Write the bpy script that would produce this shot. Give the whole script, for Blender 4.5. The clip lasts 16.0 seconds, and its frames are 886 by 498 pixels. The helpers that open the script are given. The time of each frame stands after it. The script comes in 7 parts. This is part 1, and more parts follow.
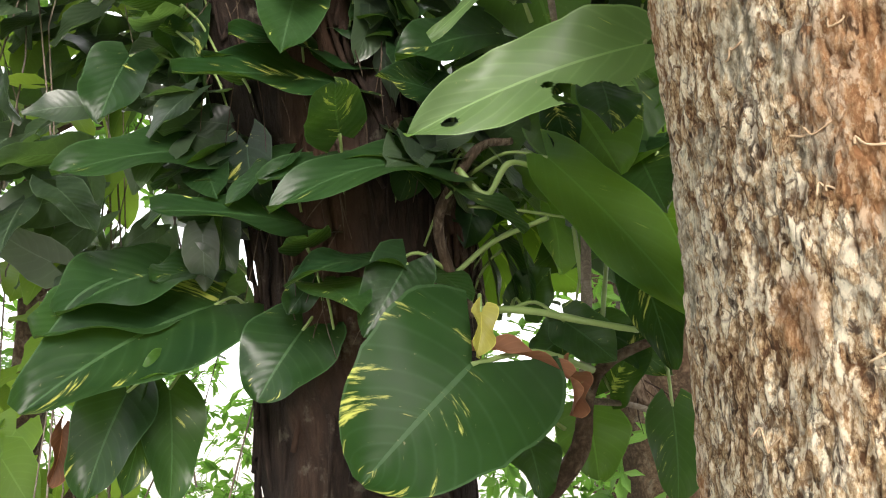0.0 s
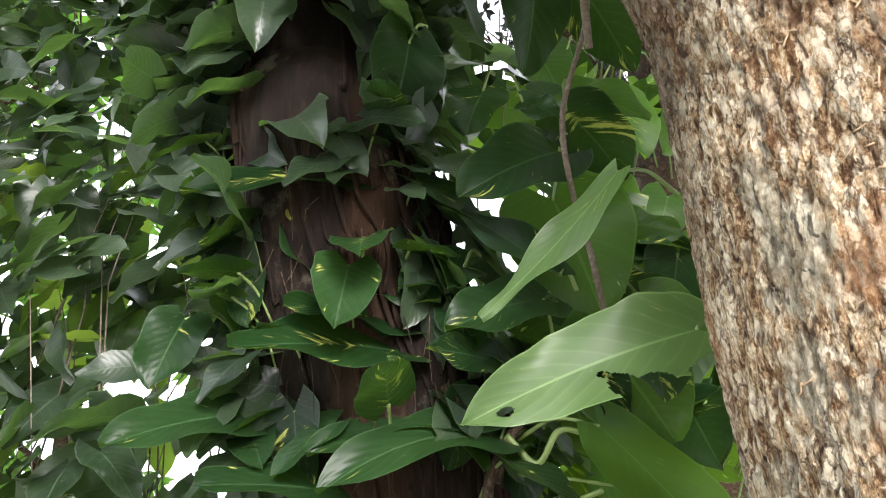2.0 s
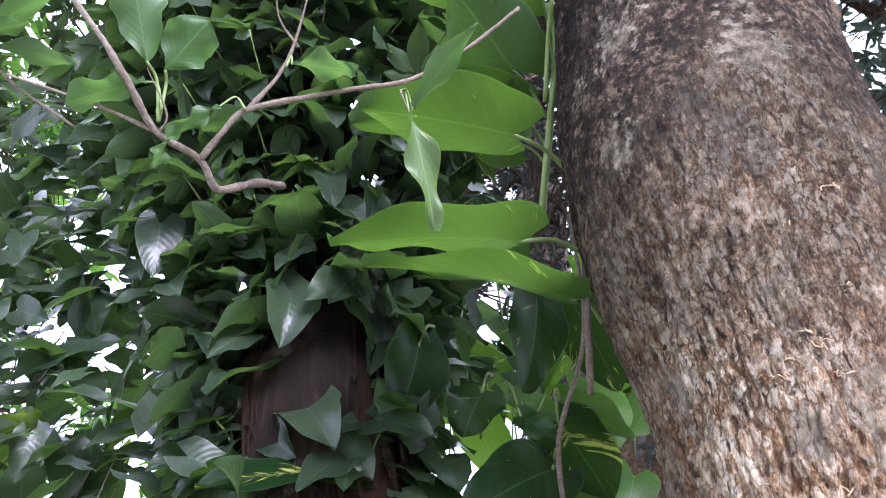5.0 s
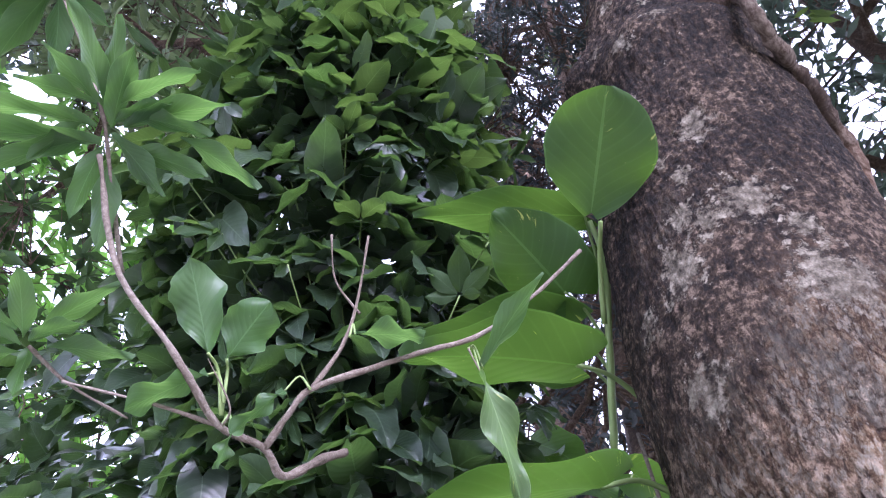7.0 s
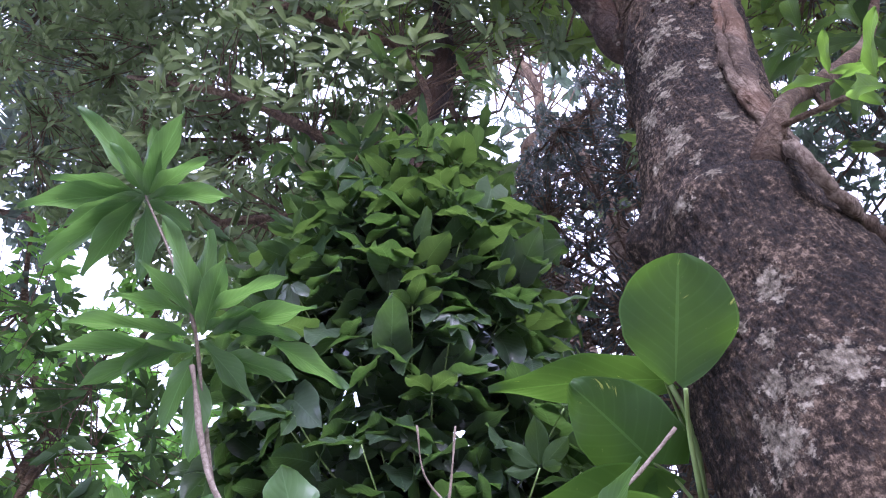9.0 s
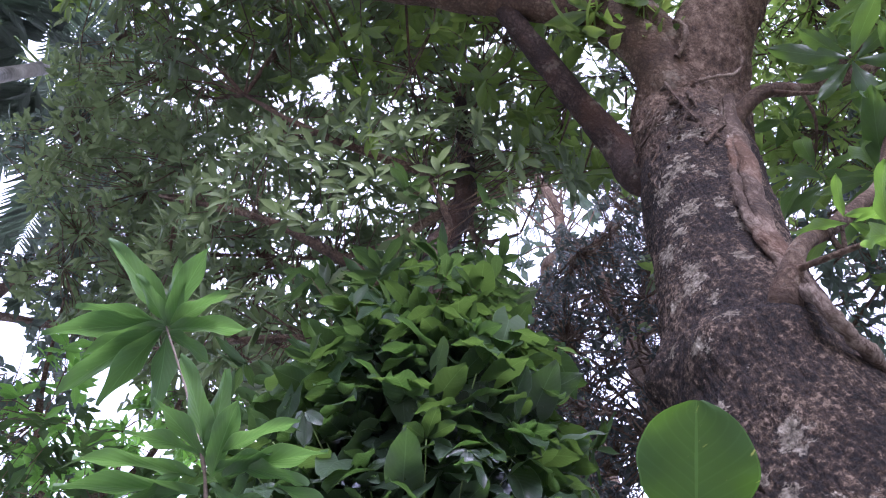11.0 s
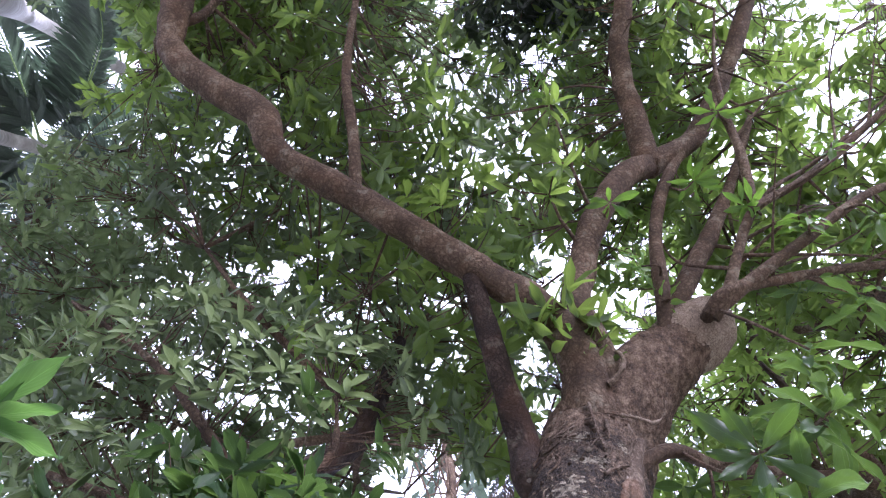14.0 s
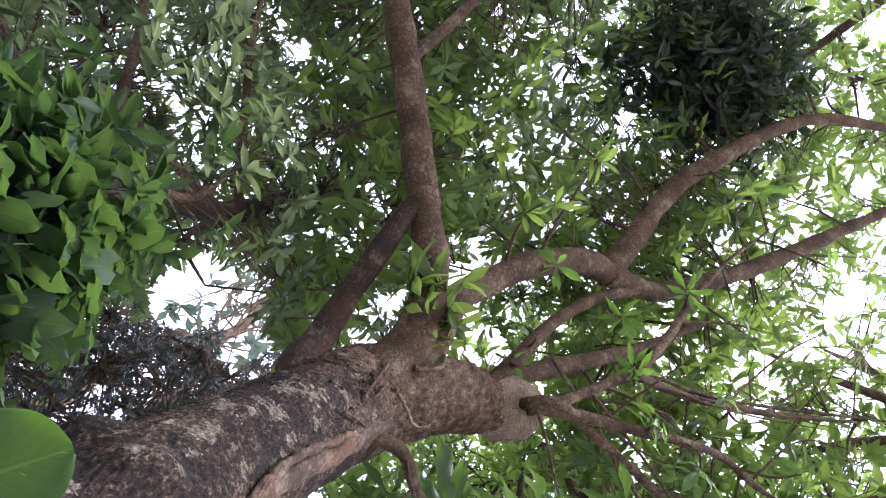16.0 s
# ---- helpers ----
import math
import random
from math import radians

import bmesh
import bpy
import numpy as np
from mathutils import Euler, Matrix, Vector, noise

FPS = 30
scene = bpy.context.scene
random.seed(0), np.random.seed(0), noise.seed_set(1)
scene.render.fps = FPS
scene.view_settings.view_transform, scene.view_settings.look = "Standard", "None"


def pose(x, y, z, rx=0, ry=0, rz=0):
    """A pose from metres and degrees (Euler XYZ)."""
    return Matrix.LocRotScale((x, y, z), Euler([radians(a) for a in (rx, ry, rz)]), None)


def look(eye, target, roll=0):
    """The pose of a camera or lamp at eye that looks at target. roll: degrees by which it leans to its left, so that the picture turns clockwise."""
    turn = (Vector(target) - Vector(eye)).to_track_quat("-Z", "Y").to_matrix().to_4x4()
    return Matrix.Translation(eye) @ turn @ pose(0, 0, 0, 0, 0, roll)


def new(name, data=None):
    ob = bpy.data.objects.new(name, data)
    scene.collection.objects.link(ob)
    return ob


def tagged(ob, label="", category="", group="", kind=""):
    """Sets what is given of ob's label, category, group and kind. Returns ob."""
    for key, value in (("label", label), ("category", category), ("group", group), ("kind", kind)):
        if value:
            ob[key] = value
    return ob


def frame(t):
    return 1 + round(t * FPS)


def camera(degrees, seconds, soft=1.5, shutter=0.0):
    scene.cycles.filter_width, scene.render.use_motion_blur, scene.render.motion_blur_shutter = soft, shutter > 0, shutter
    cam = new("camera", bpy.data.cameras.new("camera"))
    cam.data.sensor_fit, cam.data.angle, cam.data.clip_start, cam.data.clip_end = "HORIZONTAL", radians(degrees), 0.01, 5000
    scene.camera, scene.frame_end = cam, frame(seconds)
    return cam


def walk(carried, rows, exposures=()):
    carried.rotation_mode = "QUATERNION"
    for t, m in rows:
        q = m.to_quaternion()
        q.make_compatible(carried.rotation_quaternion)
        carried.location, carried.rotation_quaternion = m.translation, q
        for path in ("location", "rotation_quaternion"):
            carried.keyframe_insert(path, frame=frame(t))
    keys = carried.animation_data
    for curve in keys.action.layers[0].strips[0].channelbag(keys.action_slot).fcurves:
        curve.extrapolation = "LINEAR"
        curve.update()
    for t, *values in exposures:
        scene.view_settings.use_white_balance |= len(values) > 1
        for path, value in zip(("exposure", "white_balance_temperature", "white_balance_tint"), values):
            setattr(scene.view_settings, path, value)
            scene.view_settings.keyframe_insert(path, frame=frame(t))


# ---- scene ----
cam = camera(60.2, 16.0, soft=1.1)
PATH = [
    (0, (0.007, -0.03, 1.508), (-0.02, 1.927, 1.919), -2.0),
    (0.5, (-0.005, -0.039, 1.526), (-0.048, 1.9, 2.014), -1.5),
    (1, (-0.009, -0.036, 1.562), (-0.078, 1.862, 2.19), -0.9),
    (1.5, (-0.027, -0.035, 1.6), (-0.106, 1.817, 2.351), -0.8),
    (2, (-0.031, -0.077, 1.647), (-0.106, 1.712, 2.539), -1.7),
    (2.5, (-0.043, -0.104, 1.664), (-0.11, 1.639, 2.642), -2.3),
    (3, (-0.059, -0.152, 1.69), (-0.123, 1.573, 2.701), -1.9),
    (3.5, (-0.094, -0.23, 1.728), (-0.067, 1.456, 2.803), -0.8),
    (4, (-0.121, -0.334, 1.756), (-0.044, 1.304, 2.901), 1.9),
    (4.2, (-0.151, -0.372, 1.761), (-0.037, 1.248, 2.929), 1.9),
    (6.3, (-0.233, -0.38, 2.014), (-0.211, 0.99, 3.471), -1.9),
    (6.5, (-0.259, -0.407, 2.025), (-0.223, 0.931, 3.511), -2.6),
    (7, (-0.304, -0.442, 2.034), (-0.251, 0.809, 3.594), -3.7),
    (7.5, (-0.346, -0.469, 2.048), (-0.305, 0.689, 3.677), -3.8),
    (8, (-0.37, -0.491, 2.065), (-0.364, 0.583, 3.752), -3.0),
    (8.5, (-0.37, -0.497, 2.073), (-0.397, 0.527, 3.791), -2.9),
    (9, (-0.366, -0.512, 2.083), (-0.41, 0.422, 3.851), -3.1),
    (9.2, (-0.368, -0.518, 2.082), (-0.415, 0.391, 3.863), -2.7),
    (11.3, (-0.351, -0.57, 2.092), (-0.419, 0.031, 3.999), 2.0),
    (11.5, (-0.35, -0.557, 2.087), (-0.414, 0.003, 4.006), 2.3),
    (12, (-0.354, -0.566, 2.102), (-0.405, -0.119, 4.051), 4.3),
    (12.5, (-0.352, -0.57, 2.13), (-0.399, -0.261, 4.105), 7.7),
    (13, (-0.346, -0.583, 2.145), (-0.377, -0.419, 4.138), 12.4),
    (13.5, (-0.342, -0.574, 2.157), (-0.34, -0.495, 4.156), 5.2),
    (14, (-0.281, -0.531, 2.127), (-0.273, -0.511, 4.127), -2.5),
    (14.5, (-0.24, -0.516, 2.076), (-0.203, -0.456, 4.075), 8.9),
    (15, (-0.215, -0.528, 2.059), (-0.118, -0.432, 4.054), 5.0),
    (15.5, (-0.201, -0.538, 2.064), (-0.063, -0.454, 4.058), -0.6),
    (16, (-0.18, -0.515, 2.062), (0.021, -0.488, 4.051), -11.1),
]
walk(cam, [(t, look(eye, target, roll)) for t, eye, target, roll in PATH],
     exposures=((0.0, 0.96, 6700, 16), (2.5, 1.24, 6150, 19), (4.2, 1.24, 5600, 28), (8.0, 1.16, 5200, 42), (12.5, 0.88, 5250, 39), (14.5, 1.17, 5400, 34), (16.0, 1.12, 5600, 31)))

# ---- light: a bright overcast sky over a garden wood ----
world = bpy.data.worlds.new("overcast_sky")
scene.world = world
world.use_nodes = True
wn, wl = world.node_tree.nodes, world.node_tree.links
wn.clear()
sky = wn.new("ShaderNodeTexSky")
sky.sky_type, sky.sun_disc = "NISHITA", False
sky.sun_elevation, sky.sun_rotation = radians(26), radians(161)
sky.dust_density, sky.air_density = 4.0, 1.0
cloud_mix = wn.new("ShaderNodeMix")
cloud_mix.data_type = "RGBA"
cloud_mix.inputs[0].default_value = 0.8
cloud_mix.inputs[7].default_value = (13.0, 13.4, 13.6, 1)
background = wn.new("ShaderNodeBackground")
background.inputs[1].default_value = 0.15
world_out = wn.new("ShaderNodeOutputWorld")
wl.new(sky.outputs[0], cloud_mix.inputs[6])
wl.new(cloud_mix.outputs[2], background.inputs[0])
wl.new(background.outputs[0], world_out.inputs[0])

sun_data = bpy.data.lights.new("sun", "SUN")
sun_data.energy, sun_data.angle, sun_data.color = 3.2, radians(30), (1.0, 0.97, 0.9)
sun = new("sun", sun_data)
sun.matrix_world = look((3.4, -8.4, 6.4), (0.3, 0.8, 1.5))

# ---- materials ----


def material(name):
    m = bpy.data.materials.new(name)
    m.use_nodes = True
    n = m.node_tree.nodes
    n.clear()
    return m, n, m.node_tree.links


def node(n, kind, **values):
    made = n.new(kind)
    for key, value in values.items():
        if key == "op":
            made.operation = value
        elif key == "blend":
            made.data_type, made.blend_type = "RGBA", value
        else:
            made.inputs[key].default_value = value
    return made


def ramp(n, l, source, stops):
    r = n.new("ShaderNodeValToRGB")
    while len(r.color_ramp.elements) < len(stops):
        r.color_ramp.elements.new(0.5)
    for e, (place, colour) in zip(r.color_ramp.elements, stops):
        e.position, e.color = place, (*colour, 1)
    l.new(source, r.inputs[0])
    return r.outputs[0]


def maths(n, l, op, a, b=None, c=None):
    made = n.new("ShaderNodeMath")
    made.operation = op
    for k, value in enumerate((a, b, c)):
        if value is None:
            continue
        if isinstance(value, (int, float)):
            made.inputs[k].default_value = value
        else:
            l.new(value, made.inputs[k])
    return made.outputs[0]


def mix(n, l, factor, a, b, blend="MIX"):
    made = n.new("ShaderNodeMix")
    made.data_type, made.blend_type = "RGBA", blend
    for key, value in ((0, factor), (6, a), (7, b)):
        if isinstance(value, (int, float)):
            made.inputs[key].default_value = value
        elif isinstance(value, tuple):
            made.inputs[key].default_value = (*value, 1)
        else:
            l.new(value, made.inputs[key])
    return made.outputs[2]


def leaf_material(name, dark, light, through_colour, rough=0.38, variegated=0.0, island=True, thin=0.35, veins=9.0, coat=0.0, shine=0.42):
    """A leaf: midrib and side veins along its own map, patchy green, light passing through it."""
    m, n, l = material(name)
    uv = n.new("ShaderNodeTexCoord").outputs["UV"]
    split = n.new("ShaderNodeSeparateXYZ")
    l.new(uv, split.inputs[0])
    across = maths(n, l, "ABSOLUTE", maths(n, l, "MULTIPLY_ADD", split.outputs[0], 2.0, -1.0))
    along = split.outputs[1]
    slant = maths(n, l, "MULTIPLY_ADD", across, -0.35, along)
    if island:
        chance = n.new("ShaderNodeNewGeometry").outputs["Random Per Island"]
    else:
        chance = n.new("ShaderNodeObjectInfo").outputs["Random"]
    place = n.new("ShaderNodeTexCoord").outputs["Object"]
    patch = node(n, "ShaderNodeTexNoise", Scale=14.0, Detail=4.0)
    l.new(place, patch.inputs["Vector"])
    tone = maths(n, l, "ADD", maths(n, l, "MULTIPLY_ADD", patch.outputs[0], 0.75, -0.1), maths(n, l, "MULTIPLY", chance, 0.6))
    colour = ramp(n, l, tone, ((0.15, dark), (0.85, light)))
    wave = maths(n, l, "SINE", maths(n, l, "MULTIPLY", slant, veins * 6.283))
    vein = maths(n, l, "POWER", maths(n, l, "MULTIPLY_ADD", wave, 0.5, 0.5), 14.0)
    rib = maths(n, l, "LESS_THAN", across, 0.03)
    edge = maths(n, l, "GREATER_THAN", across, 0.965)
    line = maths(n, l, "MAXIMUM", maths(n, l, "MULTIPLY", maths(n, l, "MULTIPLY", vein, patch.outputs[0]), 0.3), maths(n, l, "MULTIPLY", rib, 0.6))
    line = maths(n, l, "MAXIMUM", line, maths(n, l, "MULTIPLY", edge, 0.55))
    colour = mix(n, l, line, colour, tuple(min(1, c * 1.9 + 0.02) for c in light))
    if variegated:
        stretch = n.new("ShaderNodeCombineXYZ")
        l.new(maths(n, l, "MULTIPLY", split.outputs[0], 2.6), stretch.inputs[0])
        l.new(maths(n, l, "MULTIPLY", slant, 20.0), stretch.inputs[1])
        l.new(maths(n, l, "MULTIPLY", chance, 50.0), stretch.inputs[2])
        fleck = node(n, "ShaderNodeTexNoise", Scale=1.0, Detail=5.0, Roughness=0.65)
        l.new(stretch.outputs[0], fleck.inputs["Vector"])
        broad = node(n, "ShaderNodeTexNoise", Scale=0.25, Detail=1.0)
        l.new(stretch.outputs[0], broad.inputs["Vector"])
        region = node(n, "ShaderNodeTexNoise", Scale=0.9, Detail=2.0)
        wide = n.new("ShaderNodeCombineXYZ")
        l.new(maths(n, l, "MULTIPLY", split.outputs[0], 3.0), wide.inputs[0])
        l.new(maths(n, l, "MULTIPLY", slant, 3.0), wide.inputs[1])
        l.new(maths(n, l, "MULTIPLY", chance, 90.0), wide.inputs[2])
        l.new(wide.outputs[0], region.inputs["Vector"])
        amount = maths(n, l, "MULTIPLY_ADD", region.outputs[0], 1.3, maths(n, l, "MULTIPLY_ADD", fleck.outputs[0], 1.5, maths(n, l, "MULTIPLY", broad.outputs[0], 0.4)))
        edge_at = 1.97 - variegated * 0.16
        mask = ramp(n, l, maths(n, l, "MULTIPLY", amount, 0.5), ((edge_at / 2, (0, 0, 0)), (edge_at / 2 + 0.07, (1, 1, 1))))
        colour = mix(n, l, maths(n, l, "MULTIPLY", mask, 0.85), colour, (0.4, 0.43, 0.1))
    spot = node(n, "ShaderNodeTexNoise", Scale=70.0, Detail=2.0)
    l.new(place, spot.inputs["Vector"])
    fleckmask = ramp(n, l, spot.outputs[0], ((0.72, (0, 0, 0)), (0.78, (1, 1, 1))))
    colour = mix(n, l, maths(n, l, "MULTIPLY", fleckmask, 0.35), colour, (0.28, 0.26, 0.12))
    surface = node(n, "ShaderNodeBsdfPrincipled", Roughness=rough)
    surface.inputs["Specular IOR Level"].default_value = shine
    surface.inputs["Coat Weight"].default_value = coat
    surface.inputs["Coat Roughness"].default_value = 0.28
    l.new(colour, surface.inputs["Base Color"])
    roughness = maths(n, l, "MULTIPLY_ADD", patch.outputs[0], 0.25, rough - 0.12)
    l.new(roughness, surface.inputs["Roughness"])
    relief = node(n, "ShaderNodeBump", Strength=0.28, Distance=0.003)
    l.new(maths(n, l, "SUBTRACT", maths(n, l, "MULTIPLY_ADD", maths(n, l, "MULTIPLY", wave, patch.outputs[0]), 0.45, maths(n, l, "MULTIPLY", patch.outputs[0], 0.8)), maths(n, l, "MULTIPLY", rib, 1.0)), relief.inputs["Height"])
    l.new(relief.outputs[0], surface.inputs["Normal"])
    glow = n.new("ShaderNodeBsdfTranslucent")
    l.new(mix(n, l, 1.0, mix(n, l, 0.55, colour, (0.5, 0.5, 0.5)), tuple(c * 1.85 for c in through_colour), "MULTIPLY"), glow.inputs[0])
    both = node(n, "ShaderNodeMixShader", Fac=thin)
    l.new(surface.outputs[0], both.inputs[1])
    l.new(glow.outputs[0], both.inputs[2])
    out = n.new("ShaderNodeOutputMaterial")
    l.new(both.outputs[0], out.inputs[0])
    return m


def bark_material(name, dark, mid, pale, stretch=(1, 1, 0.3), grain=30.0, lichen=0.0, red=0.0, strength=0.9, depth=0.02, cracks=0.0, blotch=0.6):
    m, n, l = material(name)
    place = n.new("ShaderNodeTexCoord").outputs["Object"]
    shaped = n.new("ShaderNodeMapping")
    shaped.inputs["Scale"].default_value = stretch
    l.new(place, shaped.inputs[0])
    warp = node(n, "ShaderNodeTexNoise", Scale=grain * 0.3, Detail=3.0)
    l.new(shaped.outputs[0], warp.inputs["Vector"])
    moved = n.new("ShaderNodeVectorMath")
    moved.operation = "MULTIPLY_ADD"
    l.new(warp.outputs["Color"], moved.inputs[0])
    moved.inputs[1].default_value = (0.09,) * 3
    l.new(shaped.outputs[0], moved.inputs[2])
    plate = node(n, "ShaderNodeTexVoronoi", Scale=grain)
    plate.feature = "DISTANCE_TO_EDGE"
    l.new(moved.outputs[0], plate.inputs["Vector"])
    fine = node(n, "ShaderNodeTexNoise", Scale=grain * 3.2, Detail=9.0, Roughness=0.7)
    l.new(moved.outputs[0], fine.inputs["Vector"])
    large = node(n, "ShaderNodeTexNoise", Scale=4.0, Detail=5.0, Roughness=0.6)
    l.new(place, large.inputs["Vector"])
    edge = ramp(n, l, plate.outputs[0], ((0.0, (0, 0, 0)), (0.3, (1, 1, 1))))
    height = maths(n, l, "ADD", maths(n, l, "MULTIPLY", edge, 0.2), maths(n, l, "MULTIPLY_ADD", warp.outputs[0], 0.3, fine.outputs[0]))
    tone = maths(n, l, "MULTIPLY_ADD", large.outputs[0], blotch, maths(n, l, "MULTIPLY_ADD", height, 0.5, 0.5 * (0.6 - blotch)))
    colour = ramp(n, l, tone, ((0.42, dark), (0.66, mid), (0.92, pale)))
    if red:
        rust = node(n, "ShaderNodeTexNoise", Scale=5.5, Detail=4.0)
        l.new(moved.outputs[0], rust.inputs["Vector"])
        colour = mix(n, l, maths(n, l, "MULTIPLY", ramp(n, l, rust.outputs[0], ((0.5, (0, 0, 0)), (0.72, (1, 1, 1)))), red), colour, (0.27, 0.12, 0.05))
    if cracks:
        # thin dark cracks round flat plates
        line = ramp(n, l, maths(n, l, "MULTIPLY_ADD", fine.outputs[0], 0.09, plate.outputs[0]), ((0.05, (1, 1, 1)), (0.085, (0, 0, 0))))
        colour = mix(n, l, maths(n, l, "MULTIPLY", line, cracks), colour, dark)
    if lichen:
        grow = node(n, "ShaderNodeTexNoise", Scale=8.0, Detail=8.0, Roughness=0.72)
        l.new(place, grow.inputs["Vector"])
        spread = maths(n, l, "ADD", grow.outputs[0], maths(n, l, "MULTIPLY", large.outputs[0], 0.35))
        mask = ramp(n, l, spread, ((0.76, (0, 0, 0)), (0.83, (1, 1, 1))))
        colour = mix(n, l, maths(n, l, "MULTIPLY", mask, lichen), colour, (0.36, 0.35, 0.27))
    surface = node(n, "ShaderNodeBsdfPrincipled", Roughness=0.85)
    surface.inputs["Specular IOR Level"].default_value = 0.25
    l.new(colour, surface.inputs["Base Color"])
    relief = node(n, "ShaderNodeBump", Strength=strength, Distance=depth)
    l.new(height, relief.inputs["Height"])
    l.new(relief.outputs[0], surface.inputs["Normal"])
    out = n.new("ShaderNodeOutputMaterial")
    l.new(surface.outputs[0], out.inputs[0])
    return m


def flaky_bark(name):
    """The big trunk: flakes of tan and grey bark below, dark weathered bark with lichen from overhead on."""
    m, n, l = material(name)
    place = n.new("ShaderNodeTexCoord").outputs["Object"]
    flake = n.new("ShaderNodeAttribute")
    flake.attribute_name = "flake"
    low = n.new("ShaderNodeMapping")
    low.inputs["Scale"].default_value = (1, 1, 0.45)
    l.new(place, low.inputs[0])
    fine = node(n, "ShaderNodeTexNoise", Scale=85.0, Detail=9.0, Roughness=0.72)
    l.new(low.outputs[0], fine.inputs["Vector"])
    middle = node(n, "ShaderNodeTexNoise", Scale=22.0, Detail=6.0, Roughness=0.65)
    l.new(low.outputs[0], middle.inputs["Vector"])
    large = node(n, "ShaderNodeTexNoise", Scale=3.2, Detail=5.0, Roughness=0.6)
    l.new(place, large.inputs["Vector"])
    crack_line = n.new("ShaderNodeAttribute")
    crack_line.attribute_name = "seam"
    grain = node(n, "ShaderNodeTexNoise", Scale=150.0, Detail=6.0, Roughness=0.8)
    l.new(place, grain.inputs["Vector"])
    bent = n.new("ShaderNodeVectorMath")
    bent.operation = "MULTIPLY_ADD"
    l.new(fine.outputs["Color"], bent.inputs[0])
    bent.inputs[1].default_value = (0.02, 0.02, 0.02)
    l.new(low.outputs[0], bent.inputs[2])
    chips = []
    for size in (88.0, 210.0):
        chip = node(n, "ShaderNodeTexVoronoi", Scale=size)
        l.new(bent.outputs[0], chip.inputs["Vector"])
        parts = n.new("ShaderNodeSeparateColor")
        l.new(chip.outputs["Color"], parts.inputs[0])
        chips.append(parts.outputs[0])
    chipped = maths(n, l, "MULTIPLY_ADD", chips[0], 0.6, maths(n, l, "MULTIPLY", chips[1], 0.4))
    grit = node(n, "ShaderNodeTexNoise", Scale=330.0, Detail=3.0, Roughness=0.7)
    l.new(low.outputs[0], grit.inputs["Vector"])
    rim = node(n, "ShaderNodeTexVoronoi", Scale=88.0)
    rim.feature = "DISTANCE_TO_EDGE"
    l.new(bent.outputs[0], rim.inputs["Vector"])
    chip_rim = maths(n, l, "MULTIPLY", ramp(n, l, rim.outputs["Distance"], ((0.02, (1, 1, 1)), (0.09, (0, 0, 0)))), ramp(n, l, middle.outputs[0], ((0.42, (0, 0, 0)), (0.56, (1, 1, 1)))))
    tone = maths(n, l, "ADD", maths(n, l, "MULTIPLY_ADD", chipped, 0.3, maths(n, l, "MULTIPLY", grit.outputs[0], 0.4)), maths(n, l, "MULTIPLY_ADD", flake.outputs["Fac"], 0.12, maths(n, l, "MULTIPLY_ADD", fine.outputs[0], 0.3, maths(n, l, "MULTIPLY", middle.outputs[0], 0.2))))
    colour = ramp(n, l, tone, ((0.51, (0.12, 0.056, 0.023)), (0.58, (0.38, 0.235, 0.115)), (0.65, (0.66, 0.485, 0.285)), (0.74, (0.97, 0.87, 0.66))))
    colour = mix(n, l, maths(n, l, "MULTIPLY", chip_rim, 0.75), colour, (0.13, 0.06, 0.026))
    inner = ramp(n, l, maths(n, l, "MULTIPLY_ADD", fine.outputs[0], -0.25, crack_line.outputs["Fac"]), ((0.0, (1, 1, 1)), (0.2, (0, 0, 0))))
    colour = mix(n, l, maths(n, l, "MULTIPLY", inner, 0.8), colour, (0.12, 0.052, 0.022))
    upright = n.new("ShaderNodeMapping")
    upright.inputs["Scale"].default_value = (1, 1, 0.4)
    l.new(place, upright.inputs[0])
    slit = node(n, "ShaderNodeTexNoise", Scale=66.0, Detail=4.0, Roughness=0.6, Distortion=0.7)
    l.new(upright.outputs[0], slit.inputs["Vector"])
    flake_gap = ramp(n, l, slit.outputs[0], ((0.33, (1, 1, 1)), (0.41, (0, 0, 0))))
    colour = mix(n, l, maths(n, l, "MULTIPLY", flake_gap, 0.8), colour, (0.11, 0.05, 0.022))
    rusty = n.new("ShaderNodeAttribute")
    rusty.attribute_name = "rusty"
    rust = node(n, "ShaderNodeTexNoise", Scale=4.5, Detail=6.0, Roughness=0.6)
    l.new(low.outputs[0], rust.inputs["Vector"])
    rust_mask = ramp(n, l, maths(n, l, "MULTIPLY_ADD", rusty.outputs["Fac"], 0.35, maths(n, l, "MULTIPLY_ADD", middle.outputs[0], 0.2, rust.outputs[0])), ((0.64, (0, 0, 0)), (0.8, (1, 1, 1))))
    colour = mix(n, l, maths(n, l, "MULTIPLY", rust_mask, 0.6), colour, mix(n, l, fine.outputs[0], (0.26, 0.09, 0.03), (0.62, 0.33, 0.15)))
    grey = node(n, "ShaderNodeTexNoise", Scale=6.0, Detail=6.0, Roughness=0.62)
    l.new(low.outputs[0], grey.inputs["Vector"])
    pale = n.new("ShaderNodeAttribute")
    pale.attribute_name = "pale"
    grown = maths(n, l, "MULTIPLY_ADD", pale.outputs["Fac"], 0.2, maths(n, l, "MULTIPLY_ADD", fine.outputs[0], 0.4, grey.outputs[0]))
